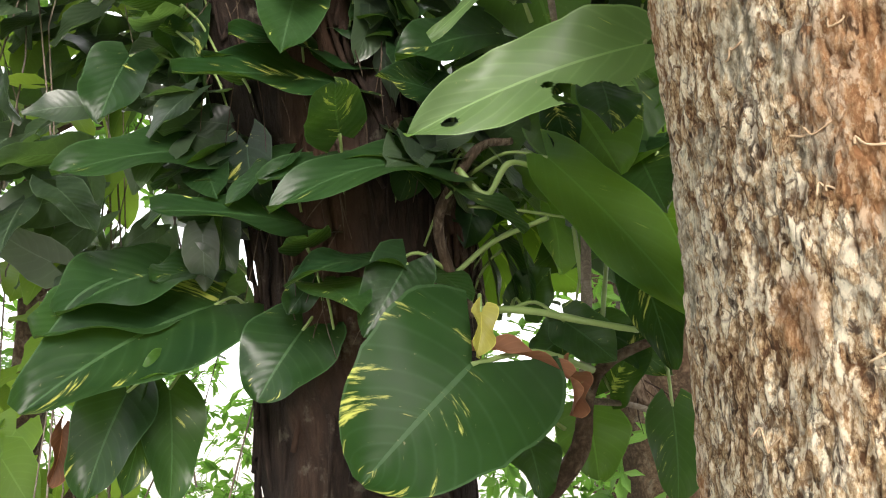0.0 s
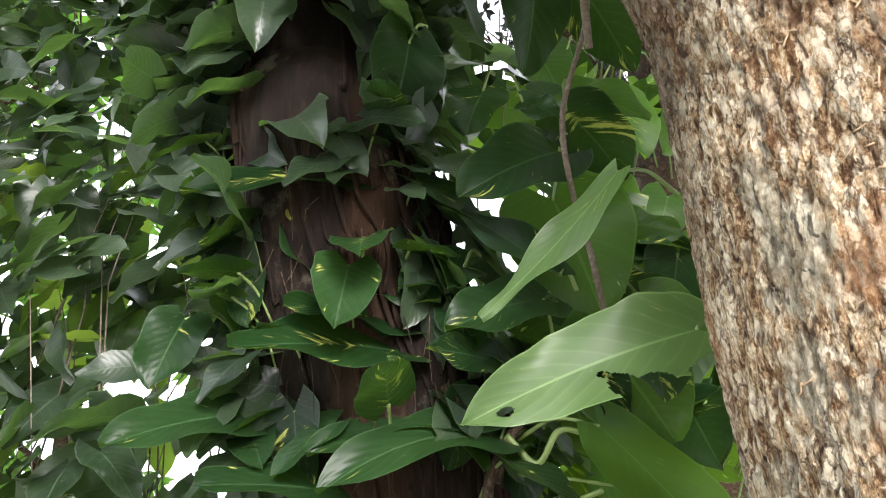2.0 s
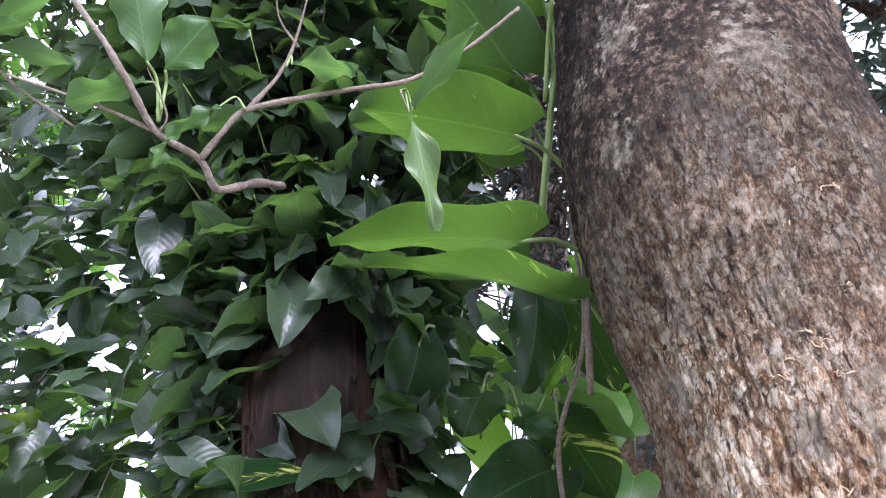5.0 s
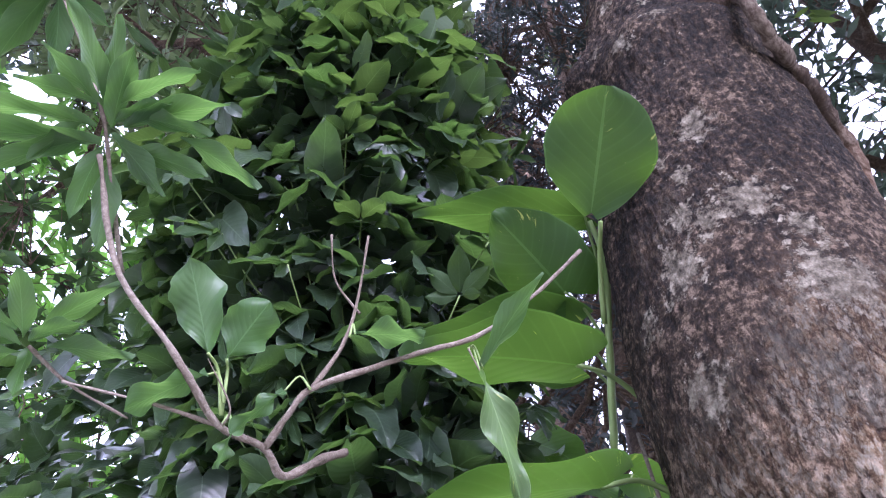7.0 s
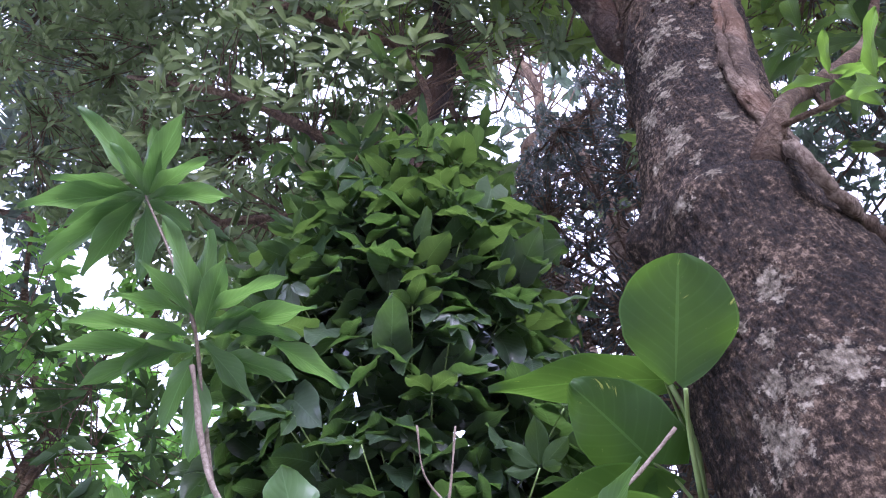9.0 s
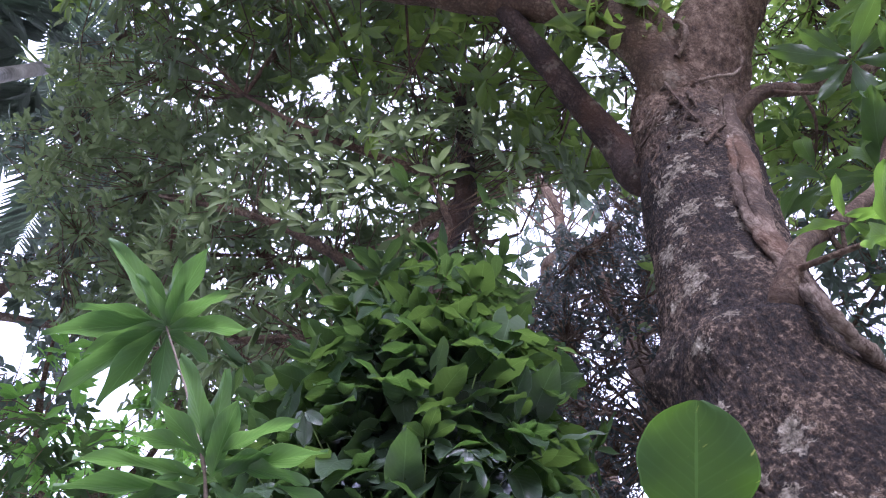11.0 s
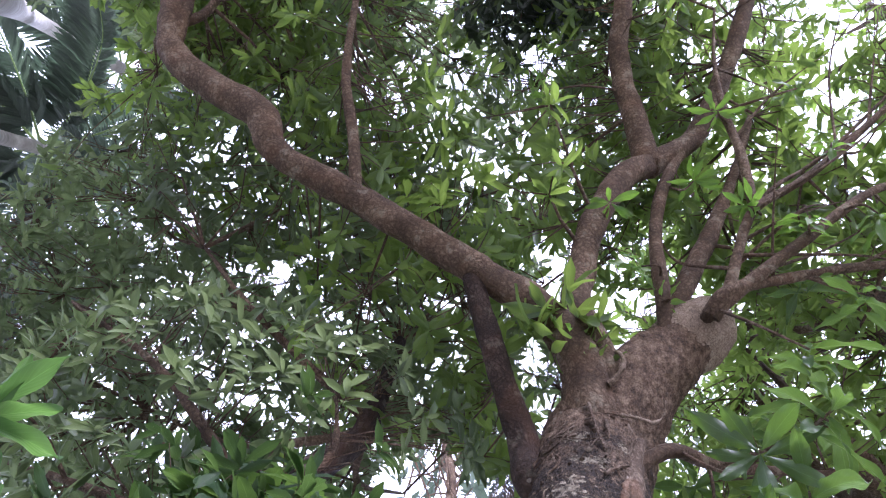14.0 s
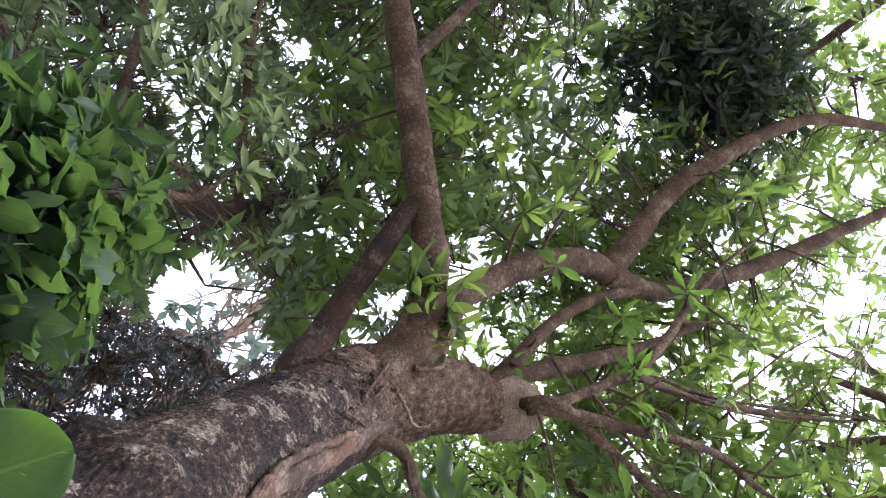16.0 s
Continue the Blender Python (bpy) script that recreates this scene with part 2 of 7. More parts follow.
    colour = mix(n, l, maths(n, l, "MULTIPLY", ramp(n, l, grown, ((0.735, (0, 0, 0)), (0.83, (1, 1, 1)))), 0.6), colour, mix(n, l, ramp(n, l, fine.outputs[0], ((0.4, (0, 0, 0)), (0.62, (1, 1, 1)))), (0.19, 0.18, 0.12), (0.66, 0.65, 0.52)))
    up = n.new("ShaderNodeSeparateXYZ")
    l.new(place, up.inputs[0])
    ragged = maths(n, l, "ADD", maths(n, l, "MULTIPLY_ADD", large.outputs[0], 1.8, up.outputs[2]), maths(n, l, "MULTIPLY", fine.outputs[0], 0.5))
    old = ramp(n, l, maths(n, l, "MULTIPLY_ADD", ragged, 0.8, -2.62), ((0.0, (0, 0, 0)), (0.35, (0.72, 0.72, 0.72)), (0.8, (1, 1, 1))))
    speck = node(n, "ShaderNodeTexNoise", Scale=52.0, Detail=8.0, Roughness=0.78)
    l.new(place, speck.inputs["Vector"])
    weathered = ramp(n, l, maths(n, l, "MULTIPLY_ADD", speck.outputs[0], 0.7, maths(n, l, "MULTIPLY_ADD", large.outputs[0], 0.25, maths(n, l, "MULTIPLY", flake.outputs["Fac"], 0.1))), ((0.455, (0.005, 0.003, 0.0018)), (0.515, (0.022, 0.0135, 0.0075)), (0.565, (0.058, 0.038, 0.022)), (0.625, (0.23, 0.17, 0.115))))
    colour = mix(n, l, old, colour, weathered)
    colour = mix(n, l, maths(n, l, "MULTIPLY", flake_gap, 0.65), colour, (0.02, 0.011, 0.006))
    peeled = ramp(n, l, maths(n, l, "MULTIPLY_ADD", ragged, 0.5, -3.42), ((0.0, (0, 0, 0)), (0.3, (1, 1, 1))))
    colour = mix(n, l, maths(n, l, "MULTIPLY", peeled, 0.85), colour, ramp(n, l, maths(n, l, "MULTIPLY_ADD", middle.outputs[0], 0.6, maths(n, l, "MULTIPLY", fine.outputs[0], 0.4)), ((0.38, (0.028, 0.016, 0.009)), (0.5, (0.15, 0.098, 0.06)), (0.64, (0.4, 0.295, 0.2)))))
    dark_spot = n.new("ShaderNodeAttribute")
    dark_spot.attribute_name = "dark_spot"
    dark_mask = ramp(n, l, maths(n, l, "MULTIPLY_ADD", speck.outputs[0], 0.7, maths(n, l, "MULTIPLY_ADD", middle.outputs[0], 0.9, maths(n, l, "MULTIPLY", dark_spot.outputs["Fac"], 0.7))), ((1.0, (0, 0, 0)), (1.14, (1, 1, 1))))
    colour = mix(n, l, maths(n, l, "MULTIPLY", dark_mask, 0.6), colour, mix(n, l, speck.outputs[0], (0.008, 0.005, 0.003), (0.05, 0.028, 0.016)))
    lichen = node(n, "ShaderNodeTexNoise", Scale=9.0, Detail=9.0, Roughness=0.72)
    l.new(place, lichen.inputs["Vector"])
    crumb = node(n, "ShaderNodeTexNoise", Scale=38.0, Detail=8.0, Roughness=0.75)
    l.new(place, crumb.inputs["Vector"])
    growth = maths(n, l, "ADD", maths(n, l, "MULTIPLY_ADD", pale.outputs["Fac"], 0.26, maths(n, l, "MULTIPLY", lichen.outputs[0], 0.4)), maths(n, l, "MULTIPLY", crumb.outputs[0], 0.7))
    crust = maths(n, l, "MULTIPLY", ramp(n, l, growth, ((0.675, (0, 0, 0)), (0.72, (1, 1, 1)))), old)
    colour = mix(n, l, maths(n, l, "MULTIPLY", crust, 0.9), colour, ramp(n, l, crumb.outputs[0], ((0.38, (0.05, 0.041, 0.027)), (0.52, (0.22, 0.19, 0.135)), (0.66, (0.5, 0.455, 0.345)))))
    surface = node(n, "ShaderNodeBsdfPrincipled", Roughness=0.82)
    surface.inputs["Specular IOR Level"].default_value = 0.25
    l.new(colour, surface.inputs["Base Color"])
    relief = node(n, "ShaderNodeBump", Strength=1.0, Distance=0.014)
    l.new(maths(n, l, "ADD", maths(n, l, "MULTIPLY_ADD", flake_gap, -0.6, maths(n, l, "MULTIPLY_ADD", chipped, 0.6, maths(n, l, "MULTIPLY_ADD", chip_rim, -0.5, maths(n, l, "MULTIPLY", crust, 0.25)))), maths(n, l, "MULTIPLY_ADD", grain.outputs[0], 0.4, maths(n, l, "MULTIPLY_ADD", middle.outputs[0], 0.7, fine.outputs[0]))), relief.inputs["Height"])
    l.new(relief.outputs[0], surface.inputs["Normal"])
    out = n.new("ShaderNodeOutputMaterial")
    l.new(surface.outputs[0], out.inputs[0])
    return m


near_bark = flaky_bark("rough_flaky_bark")
limb_bark = bark_material("limb_bark", (0.019, 0.012, 0.007), (0.09, 0.059, 0.036), (0.29, 0.21, 0.135), (1, 1, 1), 26.0, lichen=0.2, strength=1.0, depth=0.03, blotch=0.55, red=0.12)
dark_limb_bark = bark_material("dark_limb_bark", (0.007, 0.0042, 0.003), (0.03, 0.018, 0.0115), (0.12, 0.08, 0.055), (1, 1, 0.35), 30.0, lichen=0.12, strength=1.0, depth=0.03, red=0.15)
# bark colour lowered to hold the shade this trunk stands in
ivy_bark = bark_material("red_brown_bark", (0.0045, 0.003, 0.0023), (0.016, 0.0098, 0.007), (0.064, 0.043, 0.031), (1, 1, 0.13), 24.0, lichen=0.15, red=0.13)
root_bark = bark_material("peeling_root_bark", (0.018, 0.012, 0.0075), (0.085, 0.058, 0.038), (0.32, 0.26, 0.195), (1, 1, 0.3), 45.0, red=0.3)
pale_root = bark_material("pale_root_bark", (0.03, 0.02, 0.013), (0.13, 0.095, 0.065), (0.36, 0.29, 0.22), (1, 1, 1), 40.0, strength=1.0, depth=0.01)
thread_bark = bark_material("pale_thread_root", (0.16, 0.1, 0.06), (0.4, 0.29, 0.18), (0.6, 0.48, 0.33), (1, 1, 1), 60.0, strength=0.3, depth=0.002)
twig_bark = bark_material("twig_bark", (0.06, 0.047, 0.035), (0.16, 0.13, 0.1), (0.34, 0.3, 0.25), (1, 1, 1), 60.0, strength=0.6, depth=0.004)
palm_bark = bark_material("ringed_palm_bark", (0.2, 0.19, 0.17), (0.34, 0.33, 0.3), (0.5, 0.49, 0.45), (0.2, 0.2, 4), 4.0, strength=0.5)
cut_wood = bark_material("weathered_cut_wood", (0.12, 0.095, 0.07), (0.32, 0.265, 0.205), (0.58, 0.51, 0.42), (1, 1, 0.6), 70.0, strength=1.0, depth=0.01)
net_wood = bark_material("net_like_wood", (0.075, 0.052, 0.034), (0.27, 0.205, 0.145), (0.52, 0.43, 0.33), (1, 1, 0.7), 46.0, strength=1.0, depth=0.02, cracks=0.85)
# soil colour raised to stand in for glaring sunlit ground
soil = bark_material("sunlit_pale_soil", (0.36, 0.34, 0.28), (0.56, 0.54, 0.46), (0.7, 0.68, 0.6), (1, 1, 1), 40.0, strength=0.8)

# the green and gold pothos copies have shade put into their colour
pothos_green = leaf_material("pothos_leaf", (0.004, 0.015, 0.006), (0.016, 0.043, 0.012), (0.34, 0.74, 0.06), 0.36, 0.35, island=False, shine=0.22, thin=0.12)
pothos_gold = leaf_material("golden_flecked_pothos_leaf", (0.003, 0.013, 0.004), (0.01, 0.031, 0.008), (0.36, 0.74, 0.06), 0.42, 1.0, island=False, shine=0.07, thin=0.1)
# copy of the pothos leaf with light from behind put into colour and translucency
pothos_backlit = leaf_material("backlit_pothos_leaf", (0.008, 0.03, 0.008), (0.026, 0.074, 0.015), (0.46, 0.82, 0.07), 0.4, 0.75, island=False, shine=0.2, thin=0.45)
# pale colour stands in for the white sheen on glossy green leaves
pothos_pale = leaf_material("pale_sheen_pothos_leaf", (0.06, 0.11, 0.04), (0.12, 0.19, 0.07), (0.4, 0.72, 0.14), 0.42, 0.15, island=False)
pothos_bright = leaf_material("fresh_green_leaf", (0.014, 0.04, 0.008), (0.03, 0.074, 0.013), (0.36, 0.7, 0.08), 0.38, 0.03, island=False, thin=0.27, shine=0.3)
yellow_leaf = leaf_material("yellowing_leaf", (0.2, 0.2, 0.04), (0.34, 0.32, 0.07), (0.6, 0.6, 0.1), 0.45, island=False)
dead_leaf = leaf_material("dry_brown_leaf", (0.06, 0.026, 0.012), (0.17, 0.075, 0.035), (0.5, 0.2, 0.06), 0.7, island=False, thin=0.15)
ivy_leaf = leaf_material("arrowhead_vine_leaf", (0.008, 0.017, 0.0115), (0.042, 0.067, 0.038), (0.36, 0.7, 0.12), 0.33, island=False, coat=0.2, thin=0.2, shine=0.4)
ivy_mass = leaf_material("arrowhead_vine_leaves", (0.008, 0.017, 0.0115), (0.042, 0.067, 0.038), (0.36, 0.7, 0.12), 0.33, coat=0.2, thin=0.2, shine=0.4)
ivy_fresh = leaf_material("fresh_vine_leaves", (0.01, 0.025, 0.011), (0.036, 0.064, 0.026), (0.42, 0.72, 0.12), 0.52, thin=0.22, shine=0.1)
fresh_single = leaf_material("fresh_compound_leaf", (0.011, 0.027, 0.012), (0.038, 0.068, 0.027), (0.42, 0.72, 0.12), 0.5, island=False, thin=0.22, shine=0.12)
# brighter copy of the vine leaf, with light from behind put into its colour
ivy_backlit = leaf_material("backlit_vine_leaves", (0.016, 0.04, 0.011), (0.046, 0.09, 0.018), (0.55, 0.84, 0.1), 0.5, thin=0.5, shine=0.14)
bush_leaf = leaf_material("thin_bush_leaf", (0.03, 0.075, 0.025), (0.06, 0.12, 0.04), (0.36, 0.66, 0.14), 0.42, island=False, thin=0.38)
crown_leaf = leaf_material("crown_leaf", (0.016, 0.037, 0.011), (0.052, 0.09, 0.022), (0.56, 0.78, 0.14), 0.46, thin=0.47)
crown_dark = leaf_material("dark_crown_leaf", (0.015, 0.03, 0.015), (0.044, 0.072, 0.032), (0.49, 0.62, 0.24), 0.38, thin=0.42)
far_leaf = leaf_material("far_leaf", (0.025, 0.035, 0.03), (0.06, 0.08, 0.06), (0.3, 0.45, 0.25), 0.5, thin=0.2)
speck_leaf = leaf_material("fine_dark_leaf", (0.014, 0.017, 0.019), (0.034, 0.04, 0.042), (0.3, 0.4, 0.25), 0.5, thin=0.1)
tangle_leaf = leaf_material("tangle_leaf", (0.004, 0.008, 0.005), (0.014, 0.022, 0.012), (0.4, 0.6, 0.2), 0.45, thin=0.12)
# light green with bright daylight put into the leaf colour
light_leaf = leaf_material("sun_brightened_far_leaf", (0.05, 0.13, 0.03), (0.12, 0.24, 0.05), (0.45, 0.85, 0.12), 0.5, thin=0.4)
mid_leaf = leaf_material("mid_green_leaf", (0.008, 0.02, 0.009), (0.02, 0.04, 0.016), (0.38, 0.66, 0.14), 0.5, thin=0.2, shine=0.15)
shoot_leaf = leaf_material("shoot_leaf", (0.022, 0.05, 0.01), (0.06, 0.105, 0.018), (0.45, 0.8, 0.1), 0.4, island=False, thin=0.45)
# darker copy of the shoot leaf; the shade of backlit leaves is in its colour
crown_single = leaf_material("shaded_shoot_leaf", (0.008, 0.024, 0.008), (0.024, 0.055, 0.015), (0.42, 0.72, 0.1), 0.4, island=False, thin=0.27)
stalk_green = leaf_material("green_stalk", (0.06, 0.11, 0.03), (0.14, 0.2, 0.06), (0.3, 0.5, 0.1), 0.45, island=False, thin=0.05)

# ---- builders ----


def thing(name, label, category, group="", kind="", at=(0, 0, 0)):
    ob = new(name)
    ob.location = at
    ob.empty_display_size = 0.1
    return tagged(ob, label, category, group, kind)


def hang(ob, parent):
    ob.parent = parent
    if parent is not None:
        ob.matrix_parent_inverse = parent_matrix(parent).inverted()
    return ob


def parent_matrix(ob):
    m = ob.matrix_basis.copy()
    if ob.parent is not None:
        m = parent_matrix(ob.parent) @ ob.matrix_parent_inverse @ m
    return m


def part(name, mesh, mat, parent, label="", matrix=None, kind=""):
    mesh.materials.clear()
    mesh.materials.append(mat)
    ob = new(name, mesh)
    if matrix is not None:
        ob.matrix_basis = matrix
    hang(ob, parent)
    if label or kind:
        tagged(ob, label, kind=kind)
    return ob


def mesh_of(name, verts, quads, uvs=None, smooth=True):
    """A mesh from arrays; quads all have the same number of corners."""
    verts, quads = np.asarray(verts, np.float32), np.asarray(quads, np.int32)
    me = bpy.data.meshes.new(name)
    count, corners = quads.shape
    me.vertices.add(len(verts))
    me.vertices.foreach_set("co", verts.ravel())
    me.loops.add(count * corners)
    me.loops.foreach_set("vertex_index", quads.ravel())
    me.polygons.add(count)
    me.polygons.foreach_set("loop_start", np.arange(0, count * corners, corners, dtype=np.int32))
    if uvs is not None:
        layer = me.uv_layers.new(name="leaf_map")
        layer.data.foreach_set("uv", np.asarray(uvs, np.float32)[quads.ravel()].ravel())
    if smooth:
        me.polygons.foreach_set("use_smooth", np.ones(count, bool))
    me.update(calc_edges=True)
    me.validate()
    return me


def hashed(i, j, k, seed):
    h = (i * 374761393 + j * 668265263 + k * 2147483647 + seed * 974711) & 0xFFFFFFFF
    h = ((h ^ (h >> 13)) * 1274126177) & 0xFFFFFFFF
    return ((h ^ (h >> 16)) & 0xFFFF) / 65535.0


def value_noise(x, y, z, seed=0):
    xi, yi, zi = (np.floor(a).astype(np.int64) for a in (x, y, z))
    fx, fy, fz = ((a - np.floor(a)) for a in (x, y, z))
    fx, fy, fz = (f * f * (3 - 2 * f) for f in (fx, fy, fz))
    total = 0
    for a in (0, 1):
        for b in (0, 1):
            for c in (0, 1):
                w = (fx if a else 1 - fx) * (fy if b else 1 - fy) * (fz if c else 1 - fz)
                total = total + w * hashed(xi + a, yi + b, zi + c, seed)
    return total


def fractal(x, y, z, octaves=4, seed=0):
    total, size, norm = 0, 1.0, 0
    for o in range(octaves):
        total = total + size * value_noise(x * 2 ** o, y * 2 ** o, z * 2 ** o, seed + o)
        norm += size
        size *= 0.5
    return total / norm


def cells(x, y, z, seed=0):
    """Cracked plates: for each place the plate's own chance, its slope there, and the way to its edge."""
    xi, yi, zi = (np.floor(a).astype(np.int64) for a in (x, y, z))
    first, second = np.full(x.shape, 9.0), np.full(x.shape, 9.0)
    chance, slope = np.zeros(x.shape), np.zeros(x.shape)
    for a in (-1, 0, 1):
        for b in (-1, 0, 1):
            for c in (-1, 0, 1):
                i, j, k = xi + a, yi + b, zi + c
                h = [hashed(i, j, k, seed + q) for q in range(4)]
                dx, dy, dz = x - i - h[0], y - j - h[1], z - k - h[2]
                d = np.sqrt(dx * dx + dy * dy + dz * dz)
                near = d < first
                second = np.where(near, first, np.minimum(second, d))
                chance = np.where(near, h[3], chance)
                slope = np.where(near, dx * (h[1] - 0.5) + dy * (h[2] - 0.5) + dz * (h[0] - 0.5), slope)
                first = np.where(near, d, first)
    return chance, slope, second - first


def spline(points, count):
    """Points along a smooth line through the given rows (any number of columns)."""
    pts = np.asarray(points, float)
    if len(pts) == 2:
        s = np.linspace(0, 1, count)[:, None]
        return pts[0] * (1 - s) + pts[1] * s
    ext = np.vstack([2 * pts[0] - pts[1], pts, 2 * pts[-1] - pts[-2]])
    s = np.linspace(0, len(pts) - 1 - 1e-9, count)
    k = s.astype(int)
    f = (s - k)[:, None]
    p0, p1, p2, p3 = ext[k], ext[k + 1], ext[k + 2], ext[k + 3]
    return 0.5 * (2 * p1 + (p2 - p0) * f + (2 * p0 - 5 * p1 + 4 * p2 - p3) * f ** 2 + (3 * p1 - p0 - 3 * p2 + p3) * f ** 3)


def tube_arrays(points, steps, sides, relief=0.0, lump=6.0, seed=0, closed=True):
    """Rings round a line of (x, y, z, radius)."""
    line = spline(points, steps)
    ahead = np.gradient(line[:, :3], axis=0)
    ahead /= np.linalg.norm(ahead, axis=1)[:, None] + 1e-12
    side = np.cross(ahead, (0.31, 0.95, 0.07) if abs(ahead[:, 2]).mean() > 0.7 else (0.1, 0.05, 1.0))
    side /= np.linalg.norm(side, axis=1)[:, None] + 1e-12
    other = np.cross(ahead, side)
    angle = np.linspace(0, 2 * np.pi, sides, endpoint=False)
    ring = side[:, None, :] * np.cos(angle)[None, :, None] + other[:, None, :] * np.sin(angle)[None, :, None]
    base = line[:, None, :3] + ring * line[:, None, 3:4]
    if relief:
        q = base * lump
        bump = fractal(q[..., 0], q[..., 1], q[..., 2] * 0.5, 4, seed) - 0.5
        base = base + ring * (bump * relief)[..., None]
    verts = base.reshape(-1, 3)
    i = np.arange(steps - 1)[:, None] * sides
    j = np.arange(sides)[None, :]
    a, b = i + j, i + (j + 1) % sides
    quads = np.stack([a, b, b + sides, a + sides], -1).reshape(-1, 4)
    if closed:
        verts = np.vstack([verts, line[0, :3], line[-1, :3]])
        last = (steps - 1) * sides
        jj = np.arange(sides)
        low = np.stack([jj, np.full(sides, len(verts) - 2), np.full(sides, len(verts) - 2), (jj + 1) % sides], -1)
        high = np.stack([last + jj, last + (jj + 1) % sides, np.full(sides, len(verts) - 1), np.full(sides, len(verts) - 1)], -1)
        caps = np.vstack([low[:, [0, 1, 3]], high[:, [0, 1, 2]]])
        return verts, quads, caps
    return verts, quads, np.zeros((0, 3), int)


def tube(name, points, steps=12, sides=8, relief=0.0, lump=6.0, seed=0):
    verts, quads, caps = tube_arrays(points, steps, sides, relief, lump, seed)
    me = bpy.data.meshes.new(name)
    me.from_pydata(verts.tolist(), [], quads.tolist() + caps.tolist())
    me.polygons.foreach_set("use_smooth", np.ones(len(me.polygons), bool))
    me.update()
    return me


def leaf_arrays(length=1.0, width=0.6, back=0.0, peak=0.6, blunt=0.75, droop=0.6, cup=0.12, wave=0.03, turn=0.0, ragged=0.0, nu=6, nv=12, seed=0, holes=()):
    """A leaf from its stalk at the origin along +y, facing +z. back: how far the lobes reach behind the stalk; peak: below 1 widest
    near the stalk, above 1 near the tip; droop: bend along its length; cup: fold of the halves; wave: ripple of the rim."""
    rng = np.random.RandomState(seed)
    u = np.linspace(-1, 1, nu + 1)[None, :]
    v = np.linspace(0, 1, nv + 1)[:, None]
    half = 0.5 * width * np.sin(np.pi * np.clip(v, 0.012, 0.995) ** peak) ** blunt
    steps = np.linspace(0, 1, nv + 1)
    rim = 1 + ragged * np.stack([np.interp(steps, np.linspace(0, 1, 13), rng.rand(13) - 0.5) for s in (0, 1)], 1)
    half = half * np.where(u < 0, rim[:, :1], rim[:, 1:])
    x = half * u
    y = length * (v - back * (1 - v) ** 2.2 * np.abs(u) ** 0.9)
    phase = rng.rand() * 6.28
    z = cup * width * np.abs(u) ** 1.4 + wave * np.abs(u) ** 2 * np.sin(v * 11 + phase + u * 1.3) + turn * width * u * v
    bend = droop * y / length
    r = np.where(np.abs(droop) < 1e-3, 1e9, length / (droop if abs(droop) > 1e-3 else 1e-9))
    yy = np.sin(bend) * r + z * np.sin(bend)
    zz = (np.cos(bend) - 1) * r + z * np.cos(bend)
    verts = np.stack([x + 0 * v, yy + 0 * u, zz + 0 * u], -1).reshape(-1, 3)
    uvs = np.stack([(u * 0.5 + 0.5) + 0 * v, v + 0 * u], -1).reshape(-1, 2)
    i = np.arange(nv)[:, None] * (nu + 1)
    j = np.arange(nu)[None, :]
    a = i + j
    quads = np.stack([a, a + 1, a + nu + 2, a + nu + 1], -1).reshape(-1, 4)
    for hu, hv, ru, rv in holes:
        middle = uvs[quads].mean(1)
        quads = quads[((middle[:, 0] * 2 - 1 - hu) / ru) ** 2 + ((middle[:, 1] - hv) / rv) ** 2 > 1]
    return verts, quads, uvs


def leaf_mesh(name, **shape):
    return mesh_of(name, *leaf_arrays(**shape))


def basis(base, tip, normal):
    b, t, nrm = Vector(base), Vector(tip), Vector(normal)
    y = (t - b).normalized()
    x = y.cross(nrm).normalized()
    z = x.cross(y)
    m = Matrix((x, y, z)).transposed().to_4x4()
    m.translation = b
    return m


def place_leaf(parent, base, tip, width, normal, mat, back=0.18, peak=0.62, blunt=0.6, droop=0.5, cup=0.08, wave=0.012, ragged=0.06, turn=0.0, seed=0, name="leaf", label="", holes=()):
    """One large leaf from its stalk's end to its tip."""
    chord = (Vector(tip) - Vector(base)).length
    half = abs(droop) / 2
    length = chord * (half / math.sin(half) if half > 1e-3 else 1.0)
    me = leaf_mesh(name, length=length, width=width, back=back, peak=peak, blunt=blunt, droop=droop, cup=cup, wave=wave, ragged=ragged, turn=turn, nu=48 if holes else 10, nv=110 if holes else 20, seed=seed, holes=holes)
    m = basis(base, tip, normal) @ Matrix.Rotation(half * (1 if droop > 0 else -1), 4, "X")
    return part(name, me, mat, parent, label, m)


def stalk(parent, a, b, r=0.004, sag=0.03, mat=None, name="petiole"):
    a, b = np.array(a), np.array(b)
    mid = (a + b) / 2 + np.array((0, 0, sag))
    return part(name, tube(name, [(*a, r * 1.3), (*mid, r), (*b, r * 0.9)], 9, 7), mat or stalk_green, parent)


